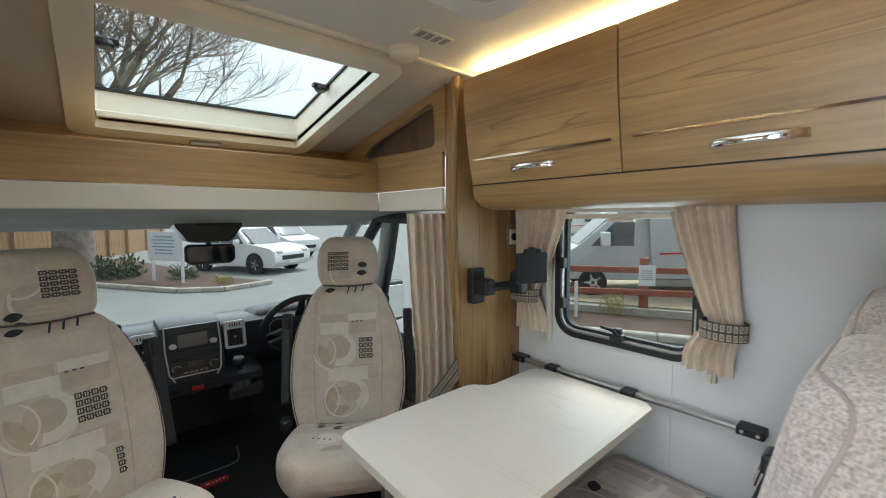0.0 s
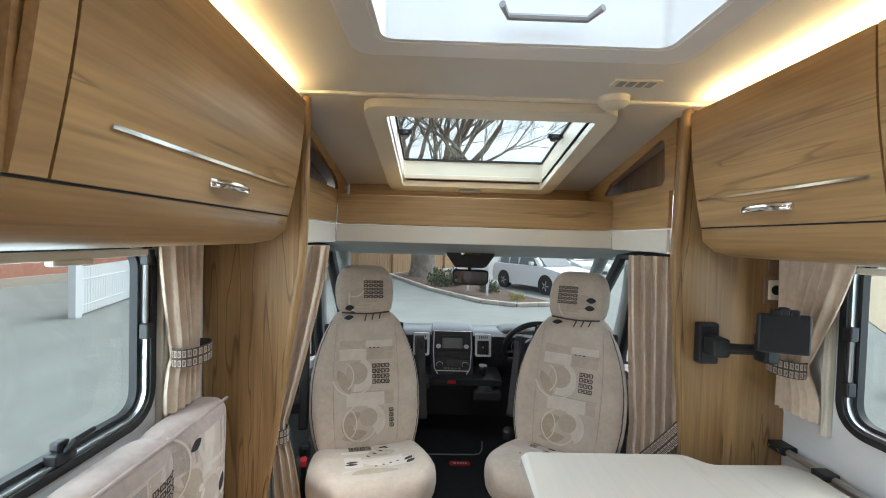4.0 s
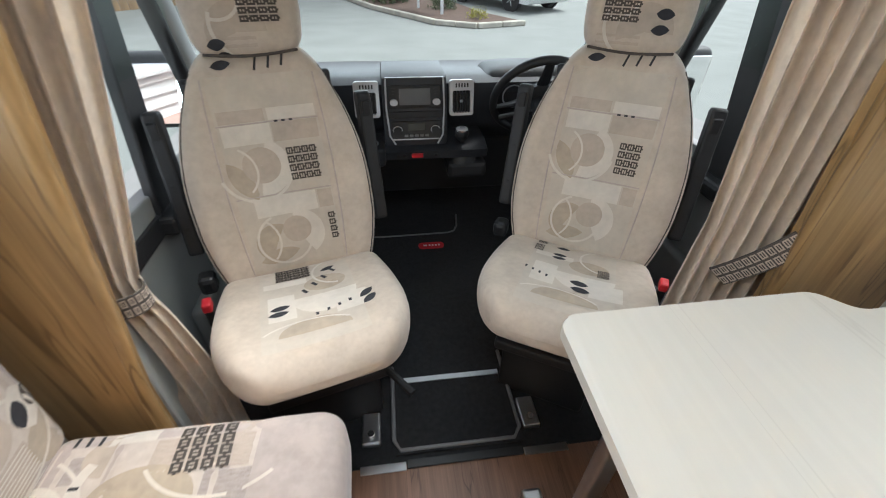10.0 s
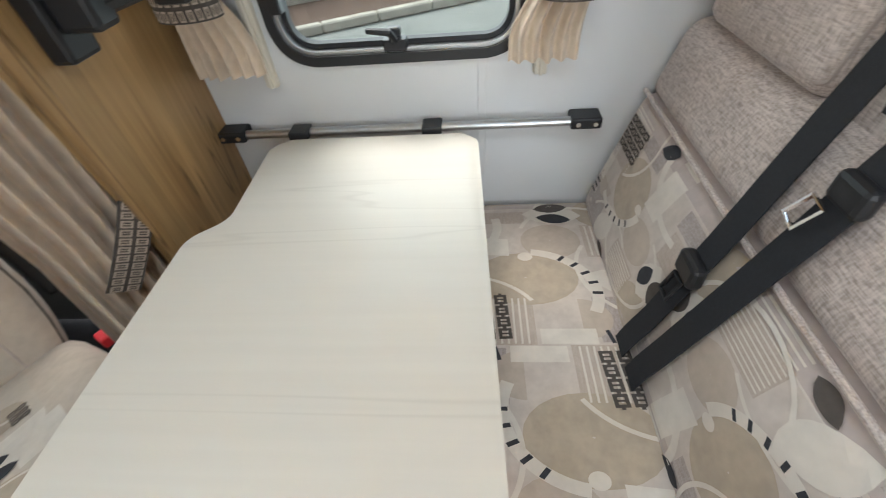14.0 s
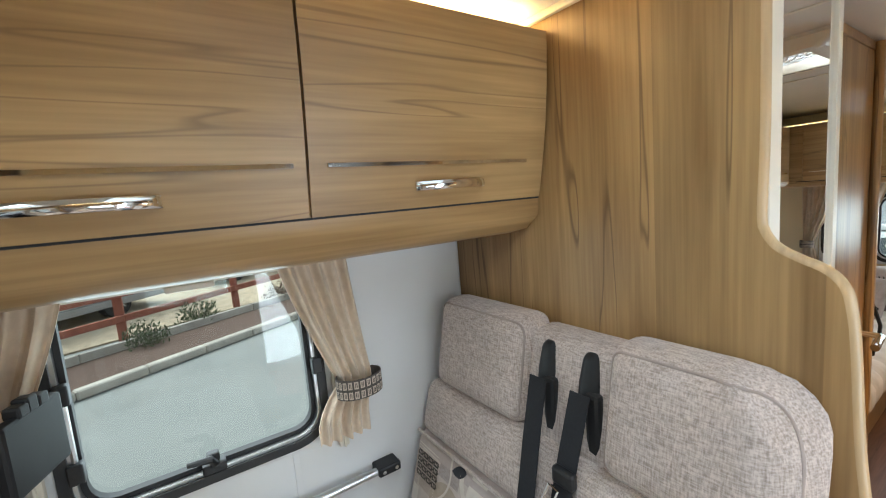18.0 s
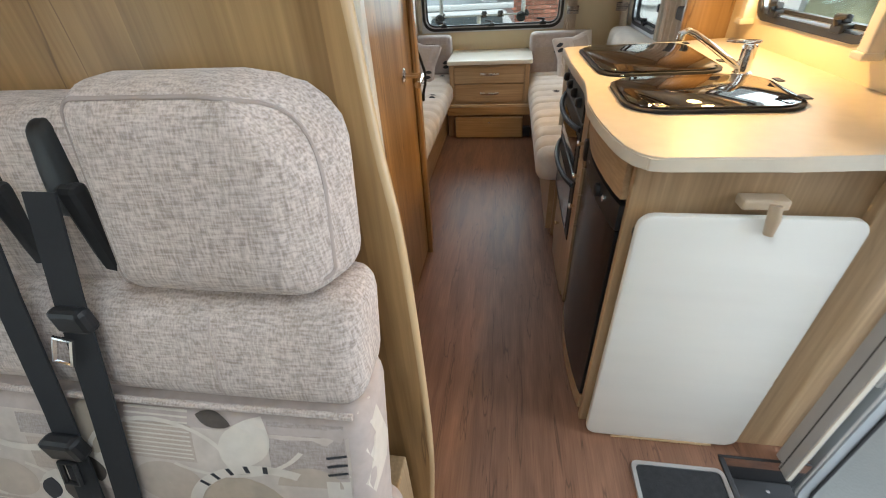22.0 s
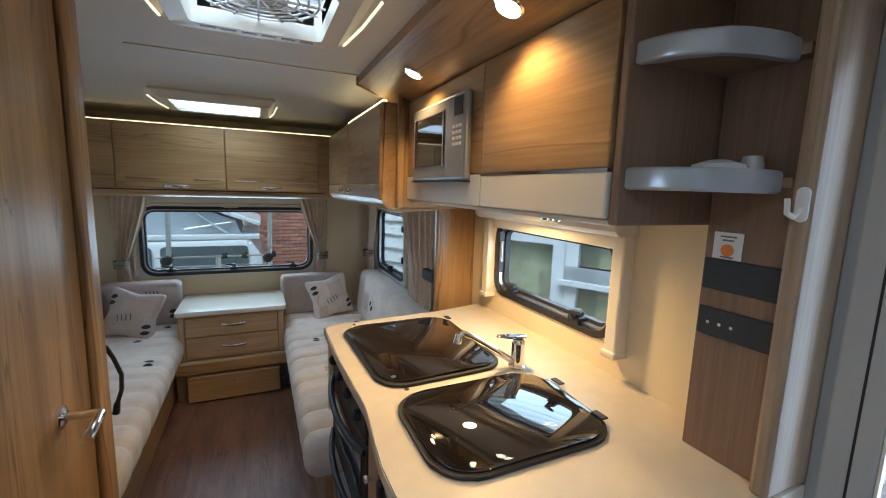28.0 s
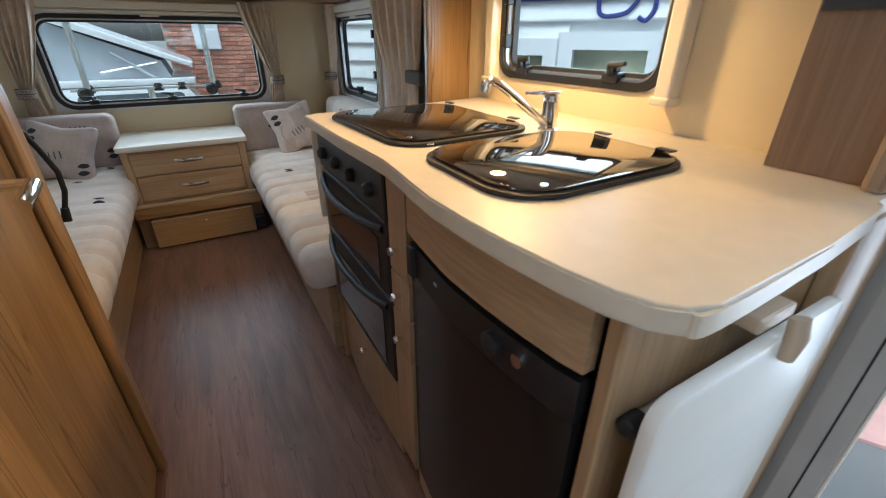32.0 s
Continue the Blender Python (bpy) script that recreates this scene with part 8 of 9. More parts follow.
sbk = soft("side_backrest", bm_soft(XL + 0.03, XL + 0.20, -3.08, -1.42, 0.44, 0.80, 0.045, (4, 60, 6), (0.012, 0, 0.004), side_back), P_CREAM, lsf)
mm = Matrix.Translation((XL + 0.19, -2.3, 0.6)) @ Matrix.Rotation(radians(90), 4, 'Z') @ Matrix.Rotation(radians(90), 4, 'X')
printed("printed_tan_block", sbk, mm, [patch(-0.5, -0.35, -0.05, 0.08), patch(0.1, 0.25, -0.1, 0.0)], P_GREY, sbk, 0.0014)
printed("printed_dark_leaf", sbk, mm, [leaf(-0.3, 0.03, 0.05, 0.028, 60), leaf(-0.27, 0.0, 0.05, 0.028, 60), leaf(0.35, 0.05, 0.05, 0.028, 80)], P_DARK, sbk, 0.0022)
soft("side_backrest", bm_soft(XR - 0.20, XR - 0.03, -3.08, -1.2, 0.44, 0.80, 0.045, (4, 20, 6), (0.012, 0, 0.004)), P_CREAM, rsf)


def scatter_cushion(label, m, warm):
    s = thing("scatter_cushion", label, "cushion", "scatter cushions")

    def pillow(v, u):
        k = (1 - u[0] ** 2 * 0.9) * (1 - u[2] ** 2 * 0.9)
        v.y *= 0.25 + 0.95 * max(0, k) ** 0.6
        pinch = 0.06 * (1 - abs(u[2])) * abs(u[0]) ** 3 * (1 if u[0] > 0 else -1)
        v.x -= pinch * 0.5
        v.z -= 0.03 * (1 - abs(u[0])) * abs(u[2]) ** 3 * (1 if u[2] > 0 else -1)
        return v
    c = soft("cover", bm_soft(-0.165, 0.165, -0.06, 0.06, -0.165, 0.165, 0.03, (10, 3, 10), (0, 0, 0), pillow), SOFA if warm else SUEDE_DARK, s)
    mm = Matrix.Translation((0, 0.05, 0)) @ Matrix.Rotation(radians(90), 4, 'X') @ Matrix.Rotation(radians(180), 4, 'Y')
    printed("printed_tan_block", c, mm, [patch(-0.02, 0.1, -0.02, 0.14), patch(-0.13, -0.06, -0.13, -0.05)], P_GREY, c, 0.0014)
    printed("printed_leaf", c, mm, [leaf(-0.12, 0.10, 0.05, 0.028, 10), leaf(-0.12, 0.06, 0.05, 0.028, 10), leaf(0.12, -0.06, 0.05, 0.026, 20), leaf(0.12, -0.1, 0.05, 0.026, 20)], P_DARK, c, 0.0022)
    printed("printed_mark", c, mm, dashes(-0.05, -0.03, 0.025, 0.006, 4, 0.006, 0.04, 15), P_BROWN, c, 0.0022)
    printed("printed_arc", c, mm, [arc(0.0, -0.02, 0.12, 150, 330, 0.008)], P_TAUPE, c, 0.0018)
    s.matrix_basis = m
    return s


scatter_cushion("cream patterned scatter cushion leaning on the sofa end", pose(0.23, -2.94, 0.615, 16, 9, 16), True)
scatter_cushion("taupe patterned scatter cushion leaning on the sofa end", pose(1.50, -2.90, 0.602, 20, -10, -18), False)

# rear curtains
curtain("short tan curtain gathered beside the rear window", (0.205, -3.19), (0.43, -3.19), (0, 1), 1.385, 0.915, 0.755, 0.26, 0.42, 0.1, 6, 0.012, "rear curtains")
curtain("short tan curtain gathered beside the rear window", (1.66, -3.19), (1.43, -3.19), (0, 1), 1.385, 0.895, 0.715, 0.26, 0.42, 0.12, 6, 0.012, "rear curtains")
curtain("short tan curtain gathered beside the rear side window", (XL + 0.06, -3.16), (XL + 0.06, -3.02), (1, 0), 1.385, 0.93, 0.76, 0.45, 0.7, 0.1, 5, 0.014, "rear curtains")
curtain("short tan curtain hanging beside the kitchen post", (XL + 0.06, -1.70), (XL + 0.06, -2.33), (1, 0), 1.385, 1.0, 0.76, 0.62, 0.62, 0.15, 6, 0.013, "rear curtains", False)
tbk = thing("curtain_tieback", "brown curtain tieback band on the wall", "tieback")
box("band", XL + 0.004, XL + 0.10, -1.80, -1.64, 0.985, 1.045, TIE, tbk, 0.01)

# ---- outside: the yard ----
G = -0.6
ASPHALT = mat("grey_asphalt", (0.205, 0.216, 0.205), 0.9, var=0.10, scale=1.3, bump=0.5, bscale=90)
GRAVEL = mat("tan_gravel", (0.40, 0.33, 0.23), 0.95, var=0.25, scale=6, bump=0.8, bscale=60)
MULCH = mat("brown_bark_mulch", (0.10, 0.062, 0.045), 0.95, var=0.5, scale=22, bump=0.9, bscale=40)
PINK = mat("pink_paving", (0.58, 0.37, 0.325), 0.85, var=0.18, scale=3, bump=0.3, bscale=60)
KERB = mat("pale_kerb_stone", (0.42, 0.395, 0.34), 0.9, var=0.2, scale=5, bump=0.4, bscale=60)
REDWOOD = mat("red_brown_stained_timber", (0.30, 0.095, 0.055), 0.7, var=0.25, scale=12, stretch=(1, 1, 0.2))
FENCE = mat("weathered_fence_boards", (0.34, 0.215, 0.115), 0.85, var=0.3, scale=6, stretch=(3, 3, 0.4))
BARK = mat("grey_brown_bark", (0.21, 0.18, 0.15), 0.95, var=0.35, scale=5, bump=0.8, bscale=14)
CARWHITE = mat("white_car_paint", (0.74, 0.76, 0.77), 0.25, var=0.02, coat=0.4)
CARGLASS = mat("dark_car_glass", (0.10, 0.12, 0.13), 0.05)
CANVAS = mat("grey_canvas", (0.44, 0.48, 0.52), 0.85, var=0.08)
UPVC = mat("white_upvc", (0.70, 0.715, 0.73), 0.3, var=0.02)
ROOMDARK = mat("tan_window_blind", (0.74, 0.62, 0.43), 0.3, var=0.4, scale=2.5)
BRICK = mat("red_brick", (0.46, 0.20, 0.135), 0.9, var=0.3, scale=14, bump=0.4, bscale=80)
MORTAR = mat("pale_mortar", (0.42, 0.36, 0.30), 0.95, var=0.15, scale=20)
LEAF = mat("shrub_leaves", (0.075, 0.10, 0.045), 0.8, var=0.4, scale=8)
YELLOW = mat("yellow_green_leaves", (0.34, 0.33, 0.06), 0.8, var=0.3, scale=8)
BLUE = mat("blue_paint", (0.02, 0.03, 0.20), 0.5)
structure(box("ground", -400, 400, -400, 400, G - 0.2, G, ASPHALT), "worn grey asphalt yard reaching into the distance", "ground")


def sheet(name, pts, z0, z1, m, label, cat):
    return structure(part(name, bm_prism(pts, z0, z1, 2), m), label, cat)


sheet("pavement_pink", [(-2.97, -0.02), (-1.88, 0.30), (-1.25, -0.80), (-0.45, -2.40), (-0.30, -5.2), (-0.9, -5.2)], G + 0.001, G + 0.02, PINK, "worn pink paving beside the white building", "pavement")
sheet("ground_gravel", [(8.6, 6.2), (40, 45), (60, -30), (14.0, -7.0)], G + 0.001, G + 0.03, GRAVEL, "tan gravel display area", "ground")
sheet("ground_bed_right", [(6.45, 4.5), (7.75, 5.1), (11.7, -3.0), (10.4, -3.6)], G + 0.001, G + 0.06, MULCH, "bark mulch planting bed behind a kerb", "ground")
sheet("ground_bed_front", [(-1.75, 22.0), (0.55, 16.2), (2.2, 13.4), (3.2, 12.85), (4.5, 13.3), (3.6, 15.2), (1.8, 24.5), (0.5, 27.0)], G + 0.001, G + 0.08, MULCH, "bark mulch planting bed with a tree", "ground")


def kerb(label, pts, n_each):
    k = thing("kerb", label, "kerb", "yard kerbs")
    for (a, b), n in zip(zip(pts, pts[1:]), n_each):
        a, b = Vector((*a, 0)), Vector((*b, 0))
        d = (b - a) / n
        ang = math.degrees(math.atan2(d.y, d.x))
        for i in range(n):
            c = a + d * (i + 0.5)
            part("kerb_stone", moved(bm_box(-d.length / 2 + 0.006, d.length / 2 - 0.006, -0.075, 0.075, 0, 0.13, 0.02, 1), pose(c.x, c.y, G + 0.0005, 0, 0, ang)), KERB, k)
    return k


kerb("pale stone kerb round the front planting bed", [(-1.93, 22.0), (0.42, 16.15), (2.1, 13.28), (3.1, 12.7), (4.5, 13.15)], (7, 4, 2, 2))
kerb("pale stone kerb along the side planting bed", [(6.35, 4.45), (7.47, 2.26), (8.95, -0.69), (10.4, -3.6)], (3, 4, 4))
te = thing("timber_edging", "low timber edging along the mulch bed", "edging")
a, b = Vector((7.75, 5.1, 0)), Vector((11.7, -3.0, 0))
for i in range(3):
    p, q = a.lerp(b, i / 3), a.lerp(b, (i + 1) / 3)
    c, d = (p + q) / 2, q - p
    part("board", moved(bm_box(-d.length / 2 + 0.01, d.length / 2 - 0.01, -0.04, 0.04, 0, 0.2, 0.01, 1), pose(c.x, c.y, G + 0.0005, 0, 0, math.degrees(math.atan2(d.y, d.x)))), KERB, te)

# red-brown rail fence
rfn = thing("rail_fence", "red-brown timber post and rail fence", "fence")
posts = [(7.35, 5.9), (8.67, 3.9), (9.98, 1.9), (11.25, -0.1), (12.5, -2.1), (13.8, -4.1)]
for x, y in posts:
    box("post", x - 0.07, x + 0.07, y - 0.07, y + 0.07, G, G + 1.15, REDWOOD, rfn, 0.012)
for (x0, y0), (x1, y1) in zip(posts, posts[1:]):
    for z in (0.48, 0.92):
        d = Vector((x1 - x0, y1 - y0, 0))
        part("rail", moved(bm_box(-d.length / 2, d.length / 2, -0.03, 0.03, -0.06, 0.06, 0.008, 1), pose((x0 + x1) / 2 - 0.09, (y0 + y1) / 2 - 0.06, G + z, 0, 0, math.degrees(math.atan2(d.y, d.x)))), REDWOOD, rfn)
nt2 = thing("fence_notice", "white notice fixed to the rail fence", "sign")
part("sheet", moved(bm_box(-0.15, 0.15, -0.004, 0.004, -0.2, 0.2), pose(8.57, 3.80, G + 0.82, 0, 0, -56)), UPVC, nt2)
for z in (0.09, 0.05, 0.01, -0.03, -0.07):
    part("writing", moved(bm_box(-0.11, 0.10, -0.006, -0.0045, z - 0.008, z + 0.008), pose(8.57, 3.80, G + 0.82, 0, 0, -56)), GREY_ALU, nt2)
stk = thing("marker_post", "white marker post in the planting bed", "post")
box("post", 7.36, 7.41, 4.58, 4.63, G + 0.03, G + 0.75, UPVC, stk, 0.008)


def shrub(label, c, r, h, m, n, seed):
    rng = random.Random(seed)
    s = thing("shrub", label, "shrub", "bed shrubs")
    bm = bmesh.new()
    for _ in range(n):
        a, e, k = rng.uniform(0, 6.283), rng.uniform(0, 1), rng.uniform(0.35, 1.0)
        p = Vector((c[0] + r * k * math.cos(a) * math.sqrt(1 - e * e * 0.8), c[1] + r * k * math.sin(a) * math.sqrt(1 - e * e * 0.8), c[2] + h * e * k + 0.03))
        q = Euler((rng.uniform(0, 6), rng.uniform(0, 6), rng.uniform(0, 6))).to_matrix()
        w = r * rng.uniform(0.07, 0.13)
        bm.faces.new([bm.verts.new(p + q @ Vector(o)) for o in ((-w, 0, 0), (0, -w * 0.4, 0.01), (w, 0, 0), (0, w * 0.4, 0.01))])
    part("foliage", bm, m, s)
    bm = bmesh.new()
    for i in range(7):
        a = 6.283 * i / 7
        bm_tube([(c[0], c[1], c[2] - 0.02), (c[0] + r * 0.5 * math.cos(a), c[1] + r * 0.5 * math.sin(a), c[2] + h * 0.6)], 0.008, 5, bm=bm)
    part("stems", bm, BARK, s)
    return s


shrub("low green shrub in the mulch bed", (9.3, 1.55, G + 0.05), 0.38, 0.42, LEAF, 420, 1)
shrub("low green shrub in the mulch bed", (10.2, 0.7, G + 0.05), 0.42, 0.45, LEAF, 420, 2)
shrub("sparse brown shrub in the mulch bed", (11.0, -1.0, G + 0.05), 0.4, 0.5, MULCH, 300, 3)
shrub("yellow-leaved shrub in the mulch bed", (8.15, 4.25, G + 0.05), 0.28, 0.42, YELLOW, 320, 4)
shrub("green shrub beside the sign", (1.0, 17.4, G + 0.07), 0.85, 0.8, LEAF, 600, 5)
shrub("low green shrub at the end of the bed", (3.3, 13.7, G + 0.07), 0.32, 0.3, YELLOW, 240, 6)
shrub("green shrub beside the sign", (2.6, 15.6, G + 0.07), 0.5, 0.5, LEAF, 400, 7)

# sign board
sg2 = thing("sign_board", "white sign board on two posts in the bed", "sign")
for x, y in ((1.84, 15.86), (2.42, 14.56)):
    box("post", x - 0.04, x + 0.04, y - 0.04, y + 0.04, G, G + 1.55, UPVC, sg2, 0.006)
dd = Vector((2.42 - 1.84, 14.56 - 15.86, 0))
mm = pose(2.09, 15.15, G + 1.15, 0, 0, math.degrees(math.atan2(dd.y, dd.x)))
bd = part("board", moved(bm_box(-0.85, 0.85, -0.02, 0.02, -0.42, 0.45, 0.005, 1), mm), UPVC, sg2)
for z, w in ((0.3, 0.5), (0.2, 0.6), (0.1, 0.55), (0.0, 0.6), (-0.1, 0.45), (-0.2, 0.5)):
    part("writing", moved(bm_box(-w, w * 0.8, -0.024, -0.0205, z - 0.022, z + 0.022), mm), mat("pale_blue_writing", (0.25, 0.38, 0.50), 0.6), bd)

# close-board fence behind
cf = thing("board_fence", "tall weathered close-board fence behind the yard", "fence")
line = [(-9.0, 13.5), (-4.7, 18.2), (-1.9, 23.5), (2.0, 30.0), (4.5, 36.0)]
rng = random.Random(11)
board_mesh = None
for (x0, y0), (x1, y1) in zip(line, line[1:]):
    d = Vector((x1 - x0, y1 - y0, 0))
    n = int(d.length / 0.24)
    ang = math.degrees(math.atan2(d.y, d.x))
    for i in range(n):
        c = Vector((x0, y0, 0)) + d * ((i + 0.5) / n)
        if board_mesh is None:
            bm = bm_box(-0.115, 0.115, -0.012, 0.012, 0, 2.3)
            board_mesh = bpy.data.meshes.new("fence_board")
            bm.to_mesh(board_mesh)
            bm.free()
            board_mesh.materials.append(FENCE)
        o = new("board", board_mesh)
        o.parent = cf
        o.matrix_basis = pose(c.x, c.y, G + rng.uniform(-0.03, 0.0), 0, 0, ang + rng.uniform(-1, 1))
    for i in range(0, n, 12):
        c = Vector((x0, y0, 0)) + d * (i / n)
        box("post", c.x - 0.06, c.x + 0.06, c.y - 0.16, c.y - 0.04, G, G + 2.35, FENCE, cf)

# bare tree
tr = thing("bare_tree", "large leafless tree with a thick grey trunk", "tree")
rng = random.Random(23)
bm = bmesh.new()
base = Vector((-0.1, 21.6, G))
bm_tube([base, base + Vector((0, 0, 0.4)), base + Vector((0.05, 0, 2.5)), base + Vector((0.1, -0.1, 4.2))], [0.85, 0.66, 0.58, 0.52], 14, bm=bm)
smooth(part("trunk", bm, BARK, tr), 60)
bm = bmesh.new()
count = [0]


def branch(p, d, length, r, depth):
    if depth == 0 or count[0] > 22000:
        return
    count[0] += 1
    pts, rad = [p.copy()], [r]
    n = 4
    for i in range(n):
        d = (d + Vector((rng.uniform(-0.22, 0.22), rng.uniform(-0.22, 0.22), rng.uniform(-0.1, 0.16)))).normalized()
        p = p + d * (length / n)
        pts.append(p.copy())
        rad.append(max(0.009, r * (1 - 0.5 * (i + 1) / n)))
    bm_tube(pts, rad, 6 if r > 0.05 else 3, bm=bm)
    kids = 4 if depth > 2 else 3
    for k in range(kids):
        t = rng.uniform(0.35, 1.0) if k else 1.0
        i = min(n - 1, int(t * n))
        q = pts[i].lerp(pts[i + 1], t * n - i) if t < 1 else pts[-1]
        side = Vector((rng.uniform(-1, 1), rng.uniform(-1, 1), rng.uniform(-0.25, 0.7))).normalized()
        nd = (d * 0.75 + side * (0.75 if k else 0.35)).normalized()
        branch(q, nd, length * rng.uniform(0.60, 0.80), rad[min(i + 1, n)] * rng.uniform(0.6, 0.85), depth - 1)


top = base + Vector((0.1, -0.1, 4.0))
for k in range(9):
    a = 2 * math.pi * k / 9 + 0.2
    branch(top + Vector((0, 0, rng.uniform(-0.8, 0.2))), Vector((math.cos(a) * 0.75, math.sin(a) * 0.75, rng.uniform(0.45, 1.1))).normalized(), rng.uniform(4.2, 5.6), 0.22, 6)
part("crown", bm, BARK, tr)


# ---- vehicles ----
def wheel(parent, x, y, r, w, side):
    wv = smooth(part("wheel", bm_lathe([(r * 0.62, -w / 2), (r * 0.95, -w / 2), (r, -w * 0.3), (r, w * 0.3), (r * 0.95, w / 2), (r * 0.62, w / 2)], (x, y, r), 'Y', 24), RUBBER, parent), 40)
    smooth(part("rim", bm_lathe([(r * 0.62, 0), (r * 0.6, 0.02), (r * 0.2, 0.035), (r * 0.1, 0.03)], (x, y + side * w * 0.36, r), 'Y', 20), SILVER, wv))
    for i in range(5):
        a = 2 * math.pi * i / 5
        part("spoke", bm_tube([(x + r * 0.12 * math.cos(a), y + side * (w * 0.36 + 0.03), r + r * 0.12 * math.sin(a)), (x + r * 0.6 * math.cos(a), y + side * (w * 0.36 + 0.02), r + r * 0.6 * math.sin(a))], r * 0.07, 5), ALU, wv)


def car(label, m, length, width, height, paint, van=False):
    """A parked car along x with its nose at +x."""
    c = thing("parked_car", label, "car", "parked cars")
    L, W, H = length / 2, width / 2, height
    hood = 0.62 * H
    if van:
        low = [(-L, 0.3), (L - 0.1, 0.3), (L, 0.5), (L, 0.95), (L - 0.9, 1.15), (-L, 1.15)]
        cab = [(-L + 0.05, 1.14), (L - 0.85, 1.14), (L - 1.75, H), (-L + 0.15, H)]
    else:
        low = [(-L, 0.32), (-L + 0.1, 0.25), (L - 0.15, 0.25), (L, 0.45), (L - 0.02, 0.78), (L - 0.25, 0.92), (L - 1.15, hood + 0.02), (-L + 0.1, hood + 0.05), (-L, 0.8)]
        cab = [(-L + 0.12, hood), (L - 1.2, hood), (L - 1.95, H - 0.03), (L - 2.4, H), (-L + 0.75, H - 0.03)]
    b = smooth(part("body", bm_prism(rounded(low, 0.09, 4), -W, W, 1, 0.09, 3), paint, c), 50)
    k = bm_prism(rounded(cab, 0.08, 4), -W + 0.06, W - 0.06, 1, 0.05, 3)
    for v in k.verts:
        v.co.y *= 1 - 0.16 * max(0, (v.co.z - hood) / (H - hood))
    smooth(part("cabin", k, paint, c), 50)
    for s in (-1, 1):
        wy = W - 0.045
        zs0, zs1 = (1.17, H - 0.15) if van else (hood + 0.04, H - 0.13)
        xs = ((L - 1.95, L - 1.05), (L - 2.95, L - 2.05), (-L + 0.3, -L + 1.2)) if van else ((L - 2.6, L - 1.5), (-L + 1.15, L - 2.66), (-L + 0.5, -L + 1.1))
        for x0, x1 in xs:
            lean = 0.45 if (not van and x1 > L - 1.6) or (van and x1 > L - 1.1) else 0.1
            g = bm_prism([(x0, zs0), (x1, zs0), (x1 - lean, zs1), (x0 + 0.06, zs1)], wy - 0.05, wy + 0.012, 1)
            for v in g.verts:
                v.co.y = s * (v.co.y - 0.16 * W * max(0, (v.co.z - hood) / (H - hood)))
            part("side_window", g, CARGLASS, c)
        for x in (L - 0.95, -L + 0.85):
            wheel(c, x, s * (W - 0.1), 0.33, 0.22, s)
            arch = bm_lathe([(0.40, -0.02), (0.40, 0.02)], (x, s * (W - 0.005), 0.36), 'Y', 24)
            part("wheel_arch", arch, RUBBER, c)
        hd = part("headlight", moved(bm_box(-0.16, 0.16, -0.15, 0.15, -0.07, 0.07, 0.04), Matrix.Translation((L - 0.17, s * (W - 0.26), 0.78))), ALU, c, "clear headlight")
        box("door_mirror", L - 1.75, L - 1.6, *sorted((s * W, s * (W + 0.18))), hood + 0.05, hood + 0.2, paint, c, 0.03)
    wsx = [(L - 1.16, hood + 0.03), (L - 1.9, H - 0.06)] if not van else [(L - 0.86, 1.17), (L - 1.66, H - 0.1)]
    (x0, z0), (x1, z1) = wsx
    bm = bmesh.new()
    bm.faces.new([bm.verts.new(p) for p in ((x0 + 0.04, -W + 0.2, z0), (x0 + 0.04, W - 0.2, z0), (x1 + 0.05, W - 0.3, z1), (x1 + 0.05, -W + 0.3, z1))])
    part("windscreen", bm, CARGLASS, c)
    box("grille", L - 0.03, L + 0.015, -W + 0.35, W - 0.35, 0.5, 0.66, BLACK, c, 0.02)
    box("number_plate", L + 0.0, L + 0.022, -0.26, 0.26, 0.38, 0.48, UPVC, c)
    c.matrix_basis = m
    return c


car("silver-white hatchback parked beyond the planting bed", pose(5.0, 17.3, G, 0, 0, -62), 4.4, 1.82, 1.66, CARWHITE)
car("white van parked behind the silver car", pose(7.6, 22.3, G, 0, 0, -70), 4.9, 1.9, 1.9, CARWHITE, True)


